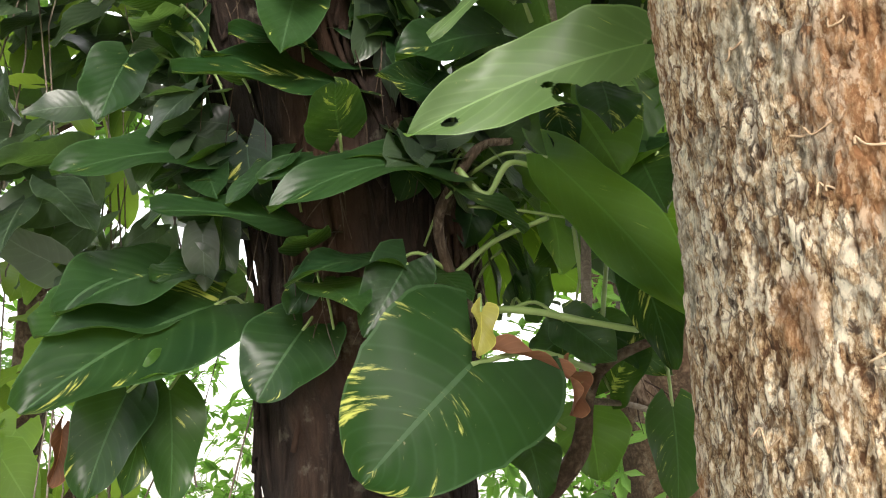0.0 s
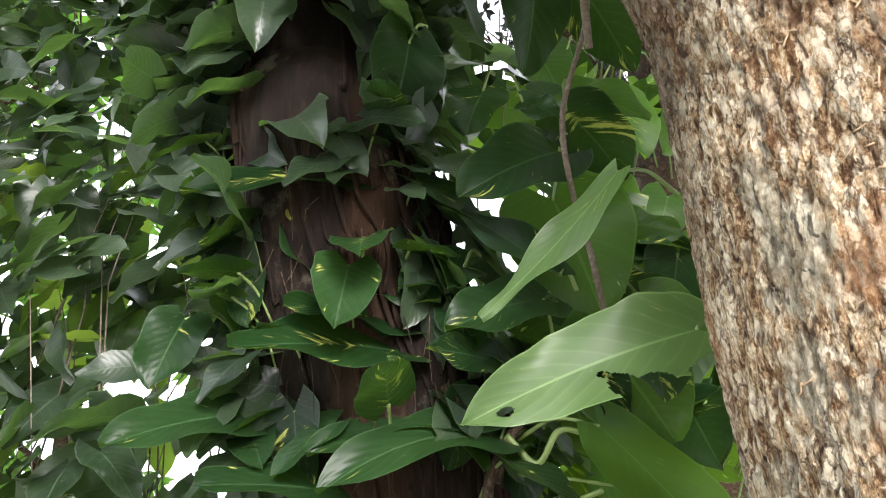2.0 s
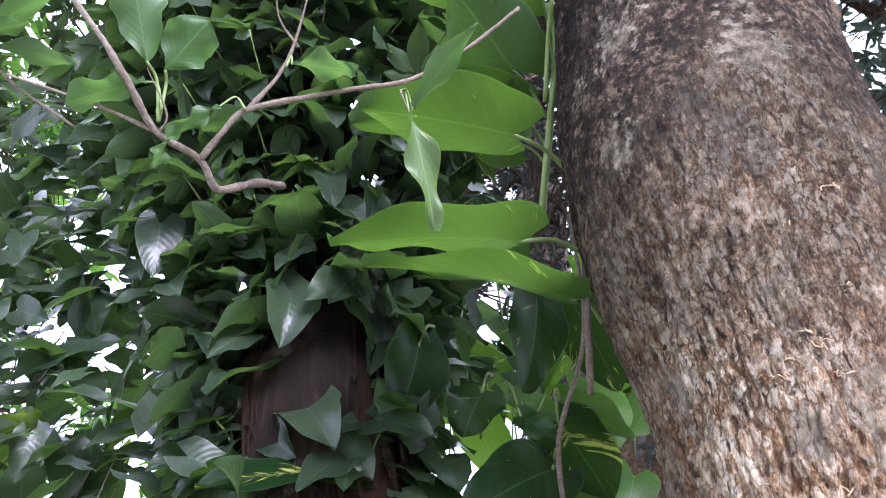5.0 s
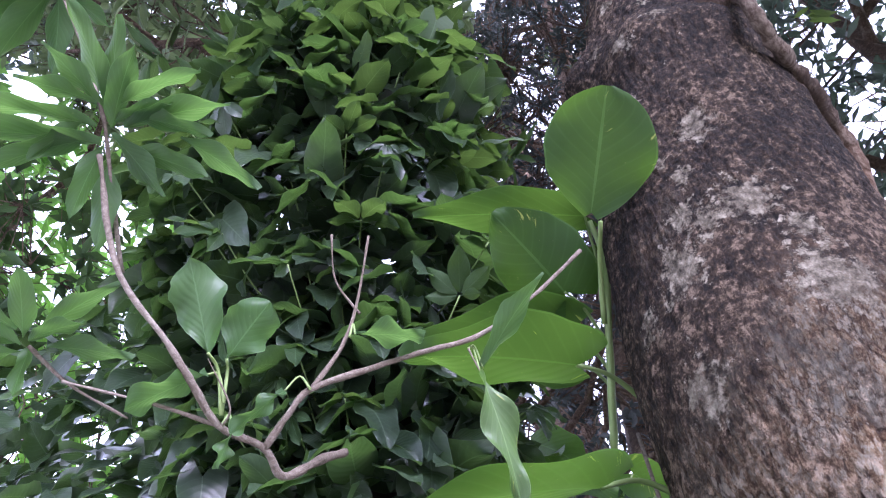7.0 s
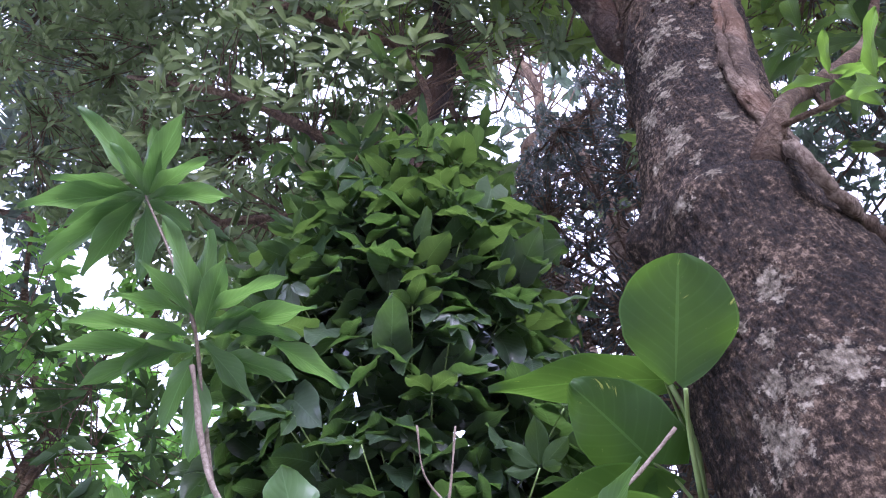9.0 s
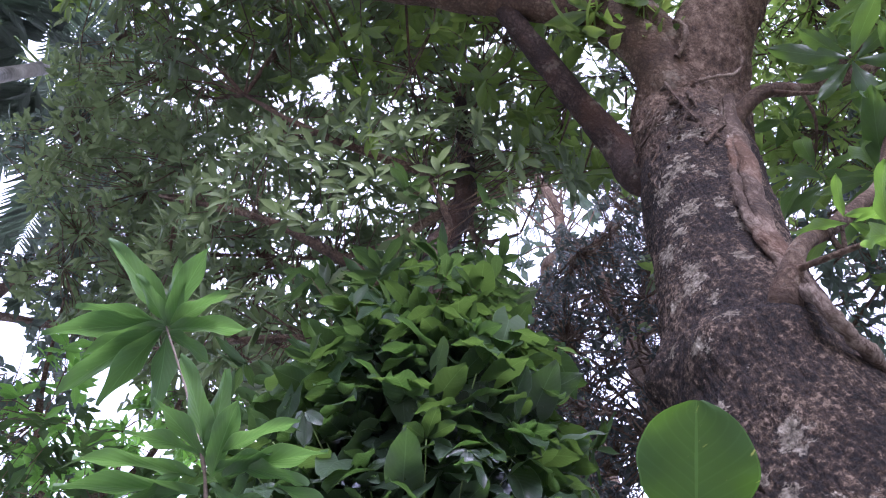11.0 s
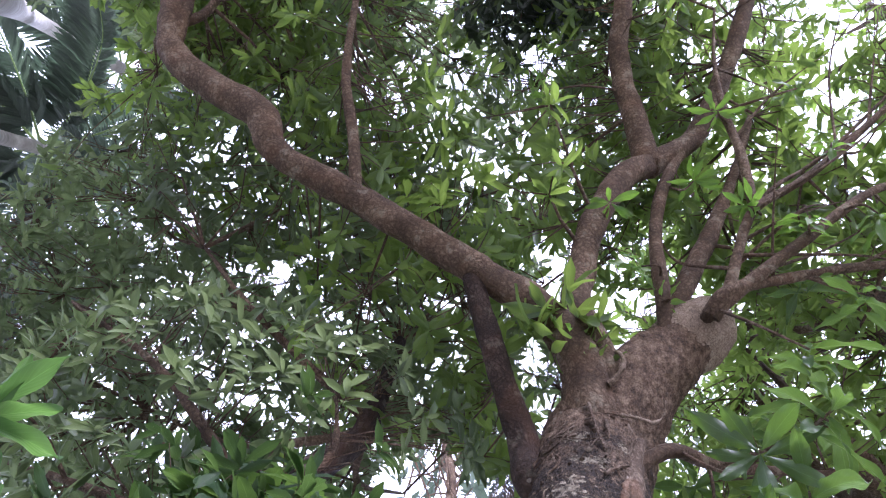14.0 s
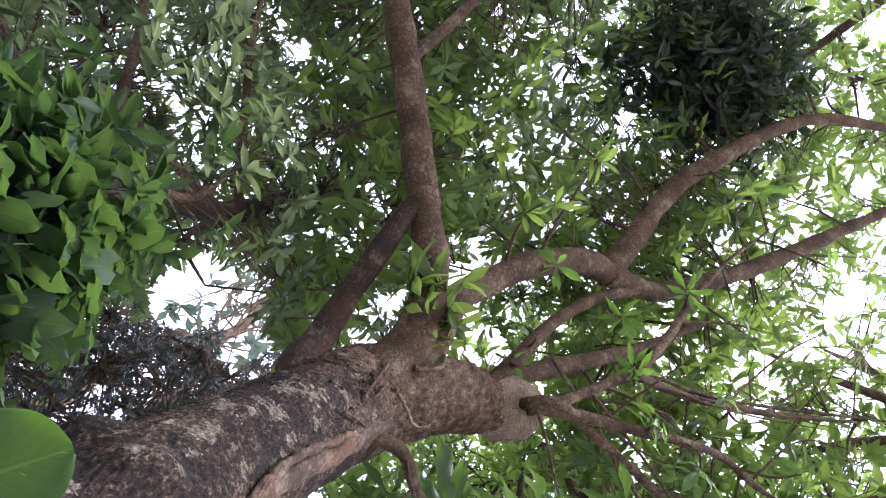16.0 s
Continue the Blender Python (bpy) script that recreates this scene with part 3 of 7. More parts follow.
def cloud(name, shape, where, towards, facing, sizes):
    """Many leaves in one mesh: arrays of places, directions, normals and sizes."""
    verts, quads, uvs = shape
    where, towards, facing = (np.asarray(a, float) for a in (where, towards, facing))
    y = towards / (np.linalg.norm(towards, axis=1)[:, None] + 1e-9)
    x = np.cross(y, facing)
    x /= np.linalg.norm(x, axis=1)[:, None] + 1e-9
    z = np.cross(x, y)
    s = np.asarray(sizes, float)[:, None, None]
    all_verts = where[:, None, :] + verts[None, :, 0:1] * x[:, None, :] * s + verts[None, :, 1:2] * y[:, None, :] * s + verts[None, :, 2:3] * z[:, None, :] * s
    count = len(where)
    all_quads = (quads[None] + (np.arange(count) * len(verts))[:, None, None]).reshape(-1, 4)
    all_uvs = np.tile(uvs, (count, 1))
    return mesh_of(name, all_verts.reshape(-1, 3), all_quads, all_uvs)


def directions(count, rng):
    d = rng.normal(size=(count, 3))
    return d / np.linalg.norm(d, axis=1)[:, None]

# ---- lines of the trunks, limbs and roots: x, y, z, radius ----
NEAR_AXIS = [(0.600, 0.900, -0.100, 0.400), (0.575, 0.883, 0.350, 0.340), (0.581, 0.861, 1.500, 0.304), (0.556, 0.787, 2.400, 0.310), (0.459, 0.748, 2.950, 0.325), (0.454, 0.688, 3.600, 0.307), (0.510, 0.630, 4.200, 0.284), (0.626, 0.555, 4.900, 0.267), (0.935, 0.383, 6.350, 0.330), (1.075, 0.065, 6.750, 0.300), (1.346, -0.300, 7.080, 0.225), (1.620, -0.612, 7.300, 0.185)]
BACK_AXIS = [(-0.174, 2.025, -0.100, 0.330), (-0.224, 1.925, 1.331, 0.255), (-0.205, 1.773, 1.910, 0.265), (-0.417, 1.675, 2.759, 0.270), (-0.439, 1.703, 2.985, 0.255), (-0.517, 1.680, 3.487, 0.200), (-0.645, 1.434, 4.260, 0.170), (-0.545, 1.065, 5.065, 0.130), (-0.601, 0.903, 5.900, 0.100), (-0.364, 0.847, 7.200, 0.080), (-0.331, 0.391, 8.600, 0.060)]
BOUGH_LONG = [(0.960, 0.280, 6.300, 0.160), (0.820, 0.020, 6.640, 0.150), (0.660, -0.200, 6.840, 0.128), (0.448, -0.333, 7.000, 0.115), (-0.095, -0.443, 7.250, 0.110), (-0.938, -0.615, 7.500, 0.105), (-1.633, -0.743, 7.700, 0.100), (-1.917, -0.977, 7.900, 0.128), (-2.688, -1.163, 8.200, 0.115), (-3.004, -1.508, 8.450, 0.101), (-3.116, -2.273, 8.900, 0.081), (-3.080, -3.161, 9.400, 0.047)]
BOUGH_BRACE = [(0.930, 0.420, 5.950, 0.130), (0.620, 0.491, 6.050, 0.120), (0.548, 0.415, 6.350, 0.100), (0.374, 0.191, 6.650, 0.085), (0.105, -0.185, 7.000, 0.075), (-0.077, -0.463, 7.280, 0.060)]
BOUGH_FORK = [(1.000, 0.150, 6.450, 0.130), (0.894, -0.121, 6.800, 0.127), (0.696, -0.392, 7.100, 0.106), (0.677, -0.646, 7.350, 0.100), (0.716, -1.058, 7.700, 0.099), (0.888, -1.470, 8.050, 0.104), (1.102, -1.662, 8.300, 0.095)]
FORK_LEFT = [(1.078, -1.633, 8.280, 0.114), (0.937, -1.984, 8.550, 0.104), (0.722, -2.397, 8.800, 0.095), (0.587, -2.872, 9.000, 0.085), (0.516, -4.118, 9.500, 0.064), (0.973, -5.287, 9.900, 0.040)]
FORK_RIGHT = [(1.078, -1.633, 8.280, 0.105), (1.436, -2.076, 8.600, 0.088), (1.607, -2.893, 9.000, 0.079), (1.668, -3.852, 9.400, 0.070), (1.678, -5.030, 9.800, 0.044)]
BOUGH_THIN = [(1.300, -0.200, 6.950, 0.105), (1.310, -0.357, 7.050, 0.090), (1.431, -0.732, 7.500, 0.075), (1.643, -1.228, 8.000, 0.068), (1.825, -1.799, 8.500, 0.045), (1.958, -2.491, 9.000, 0.030)]
BOUGH_EAST = [(1.301, -0.427, 7.050, 0.064), (1.233, -0.708, 7.300, 0.056), (1.175, -1.067, 7.700, 0.053), (1.208, -1.488, 8.100, 0.049), (1.362, -1.974, 8.500, 0.041), (1.545, -2.514, 8.900, 0.025), (1.694, -3.151, 9.300, 0.013)]
BOUGH_LOW = [(1.350, -0.280, 7.000, 0.034), (1.565, -0.741, 7.100, 0.029), (1.669, -1.139, 7.400, 0.021), (1.844, -1.648, 7.700, 0.019), (2.364, -2.243, 8.100, 0.015), (3.392, -3.915, 8.800, 0.010)]
BOUGH_SIDE = [(0.850, 0.440, 5.850, 0.045), (1.176, 0.126, 6.100, 0.042), (1.567, 0.142, 6.350, 0.036), (2.088, 0.104, 6.700, 0.030), (2.555, 0.059, 7.000, 0.020)]
SHOOT_RIGHT = [(0.527, 0.477, 4.029, 0.050), (0.507, 0.357, 4.049, 0.045), (0.554, 0.282, 4.129, 0.034), (0.633, 0.253, 4.249, 0.030), (0.839, 0.293, 4.499, 0.026), (1.224, 0.297, 4.949, 0.022), (1.465, 0.213, 5.349, 0.016)]
BOUGH_LEVEL = [(1.500, -0.640, 6.980, 0.052), (1.565, -0.784, 7.000, 0.049), (1.996, -1.321, 7.250, 0.038), (2.509, -1.887, 7.600, 0.032), (3.034, -2.201, 7.900, 0.025), (3.771, -2.729, 8.300, 0.010)]
BOUGH_UNDER = [(1.480, -0.640, 7.000, 0.048), (1.552, -0.835, 7.000, 0.044), (1.961, -1.052, 7.200, 0.036), (2.577, -1.345, 7.450, 0.032), (3.178, -1.556, 7.700, 0.026), (3.896, -1.721, 8.000, 0.012)]
BOUGH_BENT = [(1.480, -0.600, 7.050, 0.045), (1.542, -0.819, 7.000, 0.041), (1.594, -1.134, 7.200, 0.034), (1.679, -1.451, 7.400, 0.030), (2.071, -1.848, 7.700, 0.030), (2.576, -2.527, 8.100, 0.026), (3.083, -3.363, 8.500, 0.011)]
BOUGH_UPRIGHT = [(1.672, -1.455, 7.400, 0.038), (1.585, -1.880, 7.800, 0.036), (1.492, -2.232, 8.200, 0.032), (1.382, -2.722, 8.600, 0.020), (1.332, -3.294, 9.000, 0.010)]
DEAD_STEM = [(1.010, 0.110, 6.020, 0.050), (0.945, 0.205, 5.760, 0.082), (0.860, 0.262, 5.340, 0.085), (0.750, 0.300, 4.945, 0.082), (0.655, 0.342, 4.500, 0.070), (0.605, 0.365, 4.110, 0.055), (0.560, 0.380, 3.780, 0.030)]
SPUR_MIDDLE = [(-0.976, -0.667, 7.500, 0.045), (-1.159, -1.047, 7.750, 0.042), (-1.362, -1.392, 8.000, 0.040), (-1.520, -1.782, 8.300, 0.034), (-1.657, -2.255, 8.600, 0.028), (-1.916, -2.933, 9.000, 0.012)]
SPUR_TIP = [(-2.832, -1.225, 8.300, 0.060), (-2.932, -1.616, 8.500, 0.055), (-3.064, -2.052, 8.800, 0.045), (-3.192, -2.657, 9.200, 0.020)]
SPUR_OUTER = [(-2.923, -1.524, 8.500, 0.045), (-2.799, -1.700, 8.600, 0.042), (-2.808, -2.034, 8.800, 0.040), (-2.975, -2.547, 9.100, 0.020)]
SPUR_CURL = [(-2.978, -1.361, 8.400, 0.050), (-3.152, -1.659, 8.600, 0.045), (-3.384, -1.919, 8.800, 0.040), (-3.694, -2.133, 9.000, 0.030), (-4.131, -2.480, 9.300, 0.012)]
FAR_BRANCH = [(1.689, 7.761, 21.000, 0.200), (2.175, 6.591, 22.000, 0.180), (2.257, 5.919, 24.000, 0.140), (1.860, 5.383, 26.000, 0.100), (1.766, 4.861, 27.000, 0.060)]
PALM_ONE = [(-1.309, -0.725, 3.000, 0.160), (-9.149, -1.973, 17.000, 0.150), (-8.653, -1.841, 20.000, 0.140)]
PALM_TWO = [(-1.354, -0.489, 3.000, 0.160), (-7.585, 0.239, 14.000, 0.130), (-7.692, 0.290, 16.000, 0.120)]
PEELING_ROOT = [(1.052, -0.263, 6.988, 0.019), (0.904, -0.003, 6.574, 0.019), (1.008, 0.087, 6.332, 0.019), (0.908, 0.202, 5.712, 0.019), (0.686, 0.284, 4.930, 0.019), (0.622, 0.322, 4.510, 0.019), (0.625, 0.344, 4.254, 0.019), (0.542, 0.304, 3.867, 0.019), (0.815, 0.600, 3.750, 0.020), (0.815, 0.680, 3.450, 0.018), (0.800, 0.750, 3.100, 0.012)]

# ---- ground ----
def ground_mesh():
    ring = np.concatenate([np.linspace(0, 12, 60), np.geomspace(13, 900, 26)])
    turns = 96
    a = np.linspace(0, 2 * np.pi, turns, endpoint=False)
    x = ring[:, None] * np.cos(a)
    y = ring[:, None] * np.sin(a)
    z = (fractal(x * 1.5 + 50, y * 1.5 + 50, 0 * x, 4, 5) - 0.5) * 0.12
    verts = np.stack([x, y, z], -1).reshape(-1, 3)
    i = np.arange(len(ring) - 1)[:, None] * turns
    j = np.arange(turns)[None, :]
    p, q = i + j, i + (j + 1) % turns
    return mesh_of("ground", verts, np.stack([p, p + turns, q + turns, q], -1).reshape(-1, 4))


ground = new("ground", ground_mesh())
ground.data.materials.append(soil)
tagged(ground, "ground under and beyond the trees, coloured pale as if in strong sun", "ground", kind="structure")

# ---- the rough-barked tree ----
rough_tree = thing("broad_tree", "large leaning tree with rough flaky grey-brown bark and pale lichen", "tree", at=(0.6, 0.9, 0))


# crusts of pale lichen, dark brown blotches and rusty bare bark on the trunk: x, y, z, reach
PALE_SPOTS = [(0.376, 0.393, 4.478, 0.051), (0.363, 0.391, 4.217, 0.040), (0.276, 0.445, 3.966, 0.040), (0.623, 0.307, 4.768, 0.043), (0.233, 0.536, 4.146, 0.040), (0.227, 0.485, 3.746, 0.040), (0.365, 0.389, 4.015, 0.040), (0.428, 0.383, 4.977, 0.040), (0.376, 0.390, 4.377, 0.040), (0.424, 0.373, 4.793, 0.040), (0.529, 0.337, 4.425, 0.040), (0.334, 0.420, 4.351, 0.040), (0.618, 0.319, 4.670, 0.040), (0.652, 0.253, 5.160, 0.040), (0.310, 0.706, 1.860, 0.039), (0.340, 0.666, 1.815, 0.037), (0.285, 0.779, 1.789, 0.033), (0.339, 0.662, 1.733, 0.030), (0.313, 0.678, 1.993, 0.046), (0.291, 0.706, 2.105, 0.028), (0.360, 0.560, 2.307, 0.032), (0.329, 0.431, 3.256, 0.090), (0.262, 0.464, 3.238, 0.054), (0.226, 0.484, 3.471, 0.032), (0.253, 0.466, 3.384, 0.036), (0.231, 0.489, 3.274, 0.036), (0.320, 0.416, 3.562, 0.055), (0.408, 0.422, 3.032, 0.094), (0.402, 0.418, 3.142, 0.052), (0.195, 0.533, 3.158, 0.064), (0.144, 0.647, 3.103, 0.053), (0.182, 0.586, 2.901, 0.063), (0.599, 0.291, 4.877, 0.049), (0.531, 0.304, 4.994, 0.041), (0.367, 0.436, 4.743, 0.053), (0.359, 0.442, 4.697, 0.063), (0.359, 0.453, 4.753, 0.056), (0.289, 0.481, 4.372, 0.046), (0.691, 0.173, 6.017, 0.085), (0.663, 0.208, 5.682, 0.084), (0.742, 0.186, 5.656, 0.070), (0.555, 0.278, 5.324, 0.115), (0.484, 0.339, 5.240, 0.075), (0.477, 0.334, 4.923, 0.102), (0.910, 0.151, 5.890, 0.060)]
DARK_SPOTS = [(0.268, 0.447, 3.516, 0.067), (0.330, 0.474, 2.797, 0.075), (0.136, 0.694, 3.040, 0.058), (0.165, 0.590, 3.091, 0.046), (0.299, 0.422, 3.709, 0.088), (0.461, 0.366, 3.923, 0.081)]
RUST_SPOTS = [(0.370, 0.629, 1.808, 0.048), (0.387, 0.627, 1.688, 0.040), (0.325, 0.700, 1.583, 0.035), (0.365, 0.612, 1.973, 0.051), (1.066, -0.057, 6.452, 0.238), (1.239, -0.183, 6.631, 0.213), (1.014, 0.094, 6.206, 0.162), (0.839, 0.012, 6.463, 0.135)]


def spot_field(spots, px, py, pz, wobble):
    field = np.zeros(px.shape)
    for x, y, z, r in spots:
        away = np.sqrt((px - x) ** 2 + (py - y) ** 2 + ((pz - z) * 0.8) ** 2)
        field = np.maximum(field, 1 - away / (r * (1.35 + 1.6 * wobble)))
    return field


def trunk_mesh():
    sides, steps = 350, 720
    line = spline(NEAR_AXIS, 3000)
    z = line[:, 2]
    # more rings where the bark is close: from breast height to twice a person's height
    weight = np.where((z > 1.2) & (z < 3.7), 1.0, np.where((z > 3.7) & (z < 5), 0.5, np.where(z > 5, 0.42, 0.12)))
    pace = np.concatenate([[0], np.cumsum(np.linalg.norm(np.diff(line[:, :3], axis=0), axis=1) * weight[1:])])
    pick = np.interp(np.linspace(0, pace[-1], steps), pace, np.arange(len(line)))
    rows = np.stack([np.interp(pick, np.arange(len(line)), line[:, c]) for c in range(4)], 1)
    ahead = np.gradient(rows[:, :3], axis=0)
    ahead /= np.linalg.norm(ahead, axis=1)[:, None]
    side = np.cross(ahead, (0.31, 0.95, 0.07))
    side /= np.linalg.norm(side, axis=1)[:, None]
    other = np.cross(ahead, side)
    s = np.linspace(-np.pi, np.pi, sides, endpoint=False)
    angle = math.radians(75) + s - 0.5 * np.sin(s)
    ring = side[:, None] * np.cos(angle)[None, :, None] + other[:, None] * np.sin(angle)[None, :, None]
    base = rows[:, None, :3] + ring * rows[:, None, 3:4]
    px, py, pz = base[..., 0], base[..., 1], base[..., 2]
    lump = (fractal(px * 3.5, py * 3.5, pz * 2.0, 3, 11) - 0.5) * 0.045
    warp = fractal(px * 14, py * 14, pz * 9, 3, 21) - 0.5
    sway = fractal(px * 11 + 9, py * 11, pz * 8, 3, 25) - 0.5
    grit = fractal(px * 120, py * 120, pz * 80, 3, 41) - 0.5
    ragged = fractal(px * 45, py * 45, pz * 30, 3, 31) - 0.5
    shift = 1.7 * warp + 1.0 * ragged
    turn = 1.7 * sway - 0.9 * ragged
    big, big_slope, big_edge = cells(px * 32 + shift, py * 32 + shift, pz * 17 + turn, 3)
    small, small_slope, small_edge = cells(px * 80 + shift * 2, py * 80 + shift * 2, pz * 34 + turn * 2, 4)
    seam = fractal(px * 30 + warp * 3, py * 30 + warp * 3, pz * 7 + sway * 2, 3, 45)
    seam = np.clip(1 - np.abs(2 * seam - 1) * 5.0, 0, 1) ** 2
    rough = np.interp(pz + warp * 0.8, (0, 2.15, 2.9, 9), (1.0, 1.0, 0.55, 0.4))
    big_rim, small_rim = np.clip(big_edge * 4.5, 0, 1), np.clip(small_edge * 3.5, 0, 1)
    step = 0.0035 * (big - 0.5) + 0.002 * big_slope + 0.0025 * (big_rim - 1) + 0.003 * (small - 0.5) + 0.002 * small_slope + 0.0015 * (small_rim - 1)
    out = lump * np.interp(pz, (5.0, 6.2), (0.7, 2.0)) - 0.004 + np.maximum(rough, np.interp(pz, (2.9, 3.3, 5.0, 6.0), (0, 0.9, 1.0, 1.25))) * (step + 0.006 * grit + 0.003 * ragged - 0.005 * seam)
    chance = 0.55 * big + 0.45 * small
    rim = np.minimum(0.15 + 0.85 * big_rim, 0.4 + 0.6 * small_rim) * (1 - 0.75 * seam)
    # knots where old limbs came off
    for kx, ky, kz, kr, kh in ((0.30, 0.39, 3.98, 0.12, 0.060), (0.20, 0.66, 4.19, 0.10, 0.075), (0.48, 0.31, 3.95, 0.09, 0.060), (0.17, 0.55, 3.72, 0.08, 0.030), (0.25, 0.37, 3.56, 0.10, -0.030), (0.3, 0.5, 2.9, 0.16, 0.02)):
        away = np.sqrt((px - kx) ** 2 + (py - ky) ** 2 + (pz - kz) ** 2)
        out = out + kh * np.exp(-(away / kr) ** 2)
    verts = (base + ring * out[..., None]).reshape(-1, 3)
    i = np.arange(steps - 1)[:, None] * sides
    j = np.arange(sides)[None, :]
    a, b = i + j, i + (j + 1) % sides
    me = mesh_of("trunk", verts, np.stack([a, b, b + sides, a + sides], -1).reshape(-1, 4))
    me.attributes.new("flake", "FLOAT", "POINT").data.foreach_set("value", chance.astype(np.float32).ravel())
    me.attributes.new("seam", "FLOAT", "POINT").data.foreach_set("value", rim.astype(np.float32).ravel())
    for name, spots in (("pale", PALE_SPOTS), ("dark_spot", DARK_SPOTS), ("rusty", RUST_SPOTS)):
        field = spot_field(spots, px, py, pz, warp + 0.5 * ragged)
        me.attributes.new(name, "FLOAT", "POINT").data.foreach_set("value", field.astype(np.float32).ravel())
    return me


part("trunk", trunk_mesh(), near_bark, rough_tree, "rough flaky brown bark, darker and smoother higher up")
stub_line = np.array(NEAR_AXIS[-2:])
stub_way = stub_line[1, :3] - stub_line[0, :3]
stub_way /= np.linalg.norm(stub_way)
stub_end = stub_line[1, :3]
part("cut_end", tube("cut_end", [(*(stub_end + stub_way * d), r) for d, r in ((-0.42, 0.16), (-0.36, 0.214), (-0.22, 0.224), (-0.06, 0.212), (0.04, 0.175), (0.08, 0.09), (0.085, 0.02))], 90, 90, 0.07, 9.0, 3), net_wood, rough_tree, "swollen pale grey limb end with a net-like surface")
BOUGH_LINES = (BOUGH_LONG, BOUGH_BRACE, BOUGH_FORK, FORK_LEFT, FORK_RIGHT, BOUGH_THIN, BOUGH_EAST, BOUGH_LOW, BOUGH_SIDE, BOUGH_LEVEL, BOUGH_UNDER, BOUGH_BENT, BOUGH_UPRIGHT, SPUR_MIDDLE, SPUR_TIP, SPUR_OUTER, SPUR_CURL, SHOOT_RIGHT)
for k, limb in enumerate(BOUGH_LINES):
    part("limb", tube("limb", limb, len(limb) * 14, 26, limb[0][3] * 0.36, 6.0, 60 + k), dark_limb_bark if limb is BOUGH_BRACE else limb_bark, rough_tree, "dark root-covered limb" if limb is BOUGH_BRACE else "bare grey-brown limb")
part("dead_stem", tube("dead_stem", [(x, y, z, r * 0.5) for x, y, z, r in DEAD_STEM[:-1]], 150, 40, 0.035, 14.0, 71), root_bark, rough_tree, "dead peeling brown stem grown onto the trunk")
for k, root in enumerate((PEELING_ROOT,)):
    part("climbing_root", tube("climbing_root", root, len(root) * 40, 22, root[1][3] * 2.1, 30.0, 80 + k), root_bark, rough_tree, "pale peeling root running over the trunk")
    for q in range(9):
        rows = spline(root, 60)
        a = np.random.RandomState(k * 20 + q).randint(0, 40)
        strand = rows[a:a + 20:3].copy()
        strand[:, :3] += (np.random.RandomState(k * 30 + q).rand(len(strand), 3) - 0.5) * rows[a, 3] * 1.9
        strand[:, 3] *= 0.22
        part("bark_strip", tube("bark_strip", strand.tolist(), 40, 6, 0.008, 40.0, q), (root_bark, limb_bark, twig_bark)[q % 3], rough_tree)

# pale twisted root ends that stand off the trunk below the swollen end
TWISTED_ROOTS = (
    [(0.884, -0.071, 6.503, 0.026), (0.918, -0.121, 6.510, 0.024), (0.947, -0.180, 6.556, 0.021), (0.957, -0.221, 6.632, 0.019), (0.944, -0.238, 6.706, 0.017), (0.925, -0.229, 6.791, 0.014)],
    [(0.947, 0.045, 6.291, 0.022), (1.064, 0.034, 6.324, 0.020), (1.169, 0.036, 6.379, 0.017), (1.234, -0.015, 6.465, 0.015), (1.238, -0.087, 6.533, 0.012)],
    [(0.792, 0.058, 6.401, 0.018), (0.782, 0.092, 6.146, 0.015), (0.772, 0.122, 5.925, 0.013), (0.787, 0.153, 5.784, 0.010)],
    [(0.855, 0.083, 6.197, 0.015), (0.838, 0.093, 6.059, 0.012), (0.837, 0.125, 5.954, 0.008)],
    [(0.734, 0.201, 5.484, 0.011), (0.812, 0.176, 5.591, 0.009), (0.896, 0.179, 5.718, 0.006)],
)
for k, root in enumerate(TWISTED_ROOTS):
    part("twisted_root", tube("twisted_root", [(x, y, z, r * 0.6) for x, y, z, r in root], 70, 12, root[0][3] * 1.5, 32.0, 140 + k), pale_root if k < 2 else root_bark, rough_tree, "pale twisted root end")

# thin root threads that creep over the rough bark
thread_rng = np.random.RandomState(5)
axis_fine = spline(NEAR_AXIS, 600)
for k in range(80):
    z0 = thread_rng.uniform(1.35, 2.7)
    spot = axis_fine[np.argmin(abs(axis_fine[:, 2] - z0))]
    turn0 = thread_rng.normal(math.radians(238), 0.3)
    line = []
    for s in range(6):
        ang = turn0 + s * thread_rng.uniform(0.01, 0.024) + thread_rng.normal(0, 0.01)
        zz = z0 + thread_rng.normal(0, 0.005)
        c = axis_fine[np.argmin(abs(axis_fine[:, 2] - zz))]
        rad = c[3] + thread_rng.uniform(-0.006, 0.0)
        line.append((c[0] + rad * math.cos(ang), c[1] + rad * math.sin(ang), zz, 0.0012))
    part("root_thread", tube("root_thread", line, 16, 5), thread_bark, rough_tree)

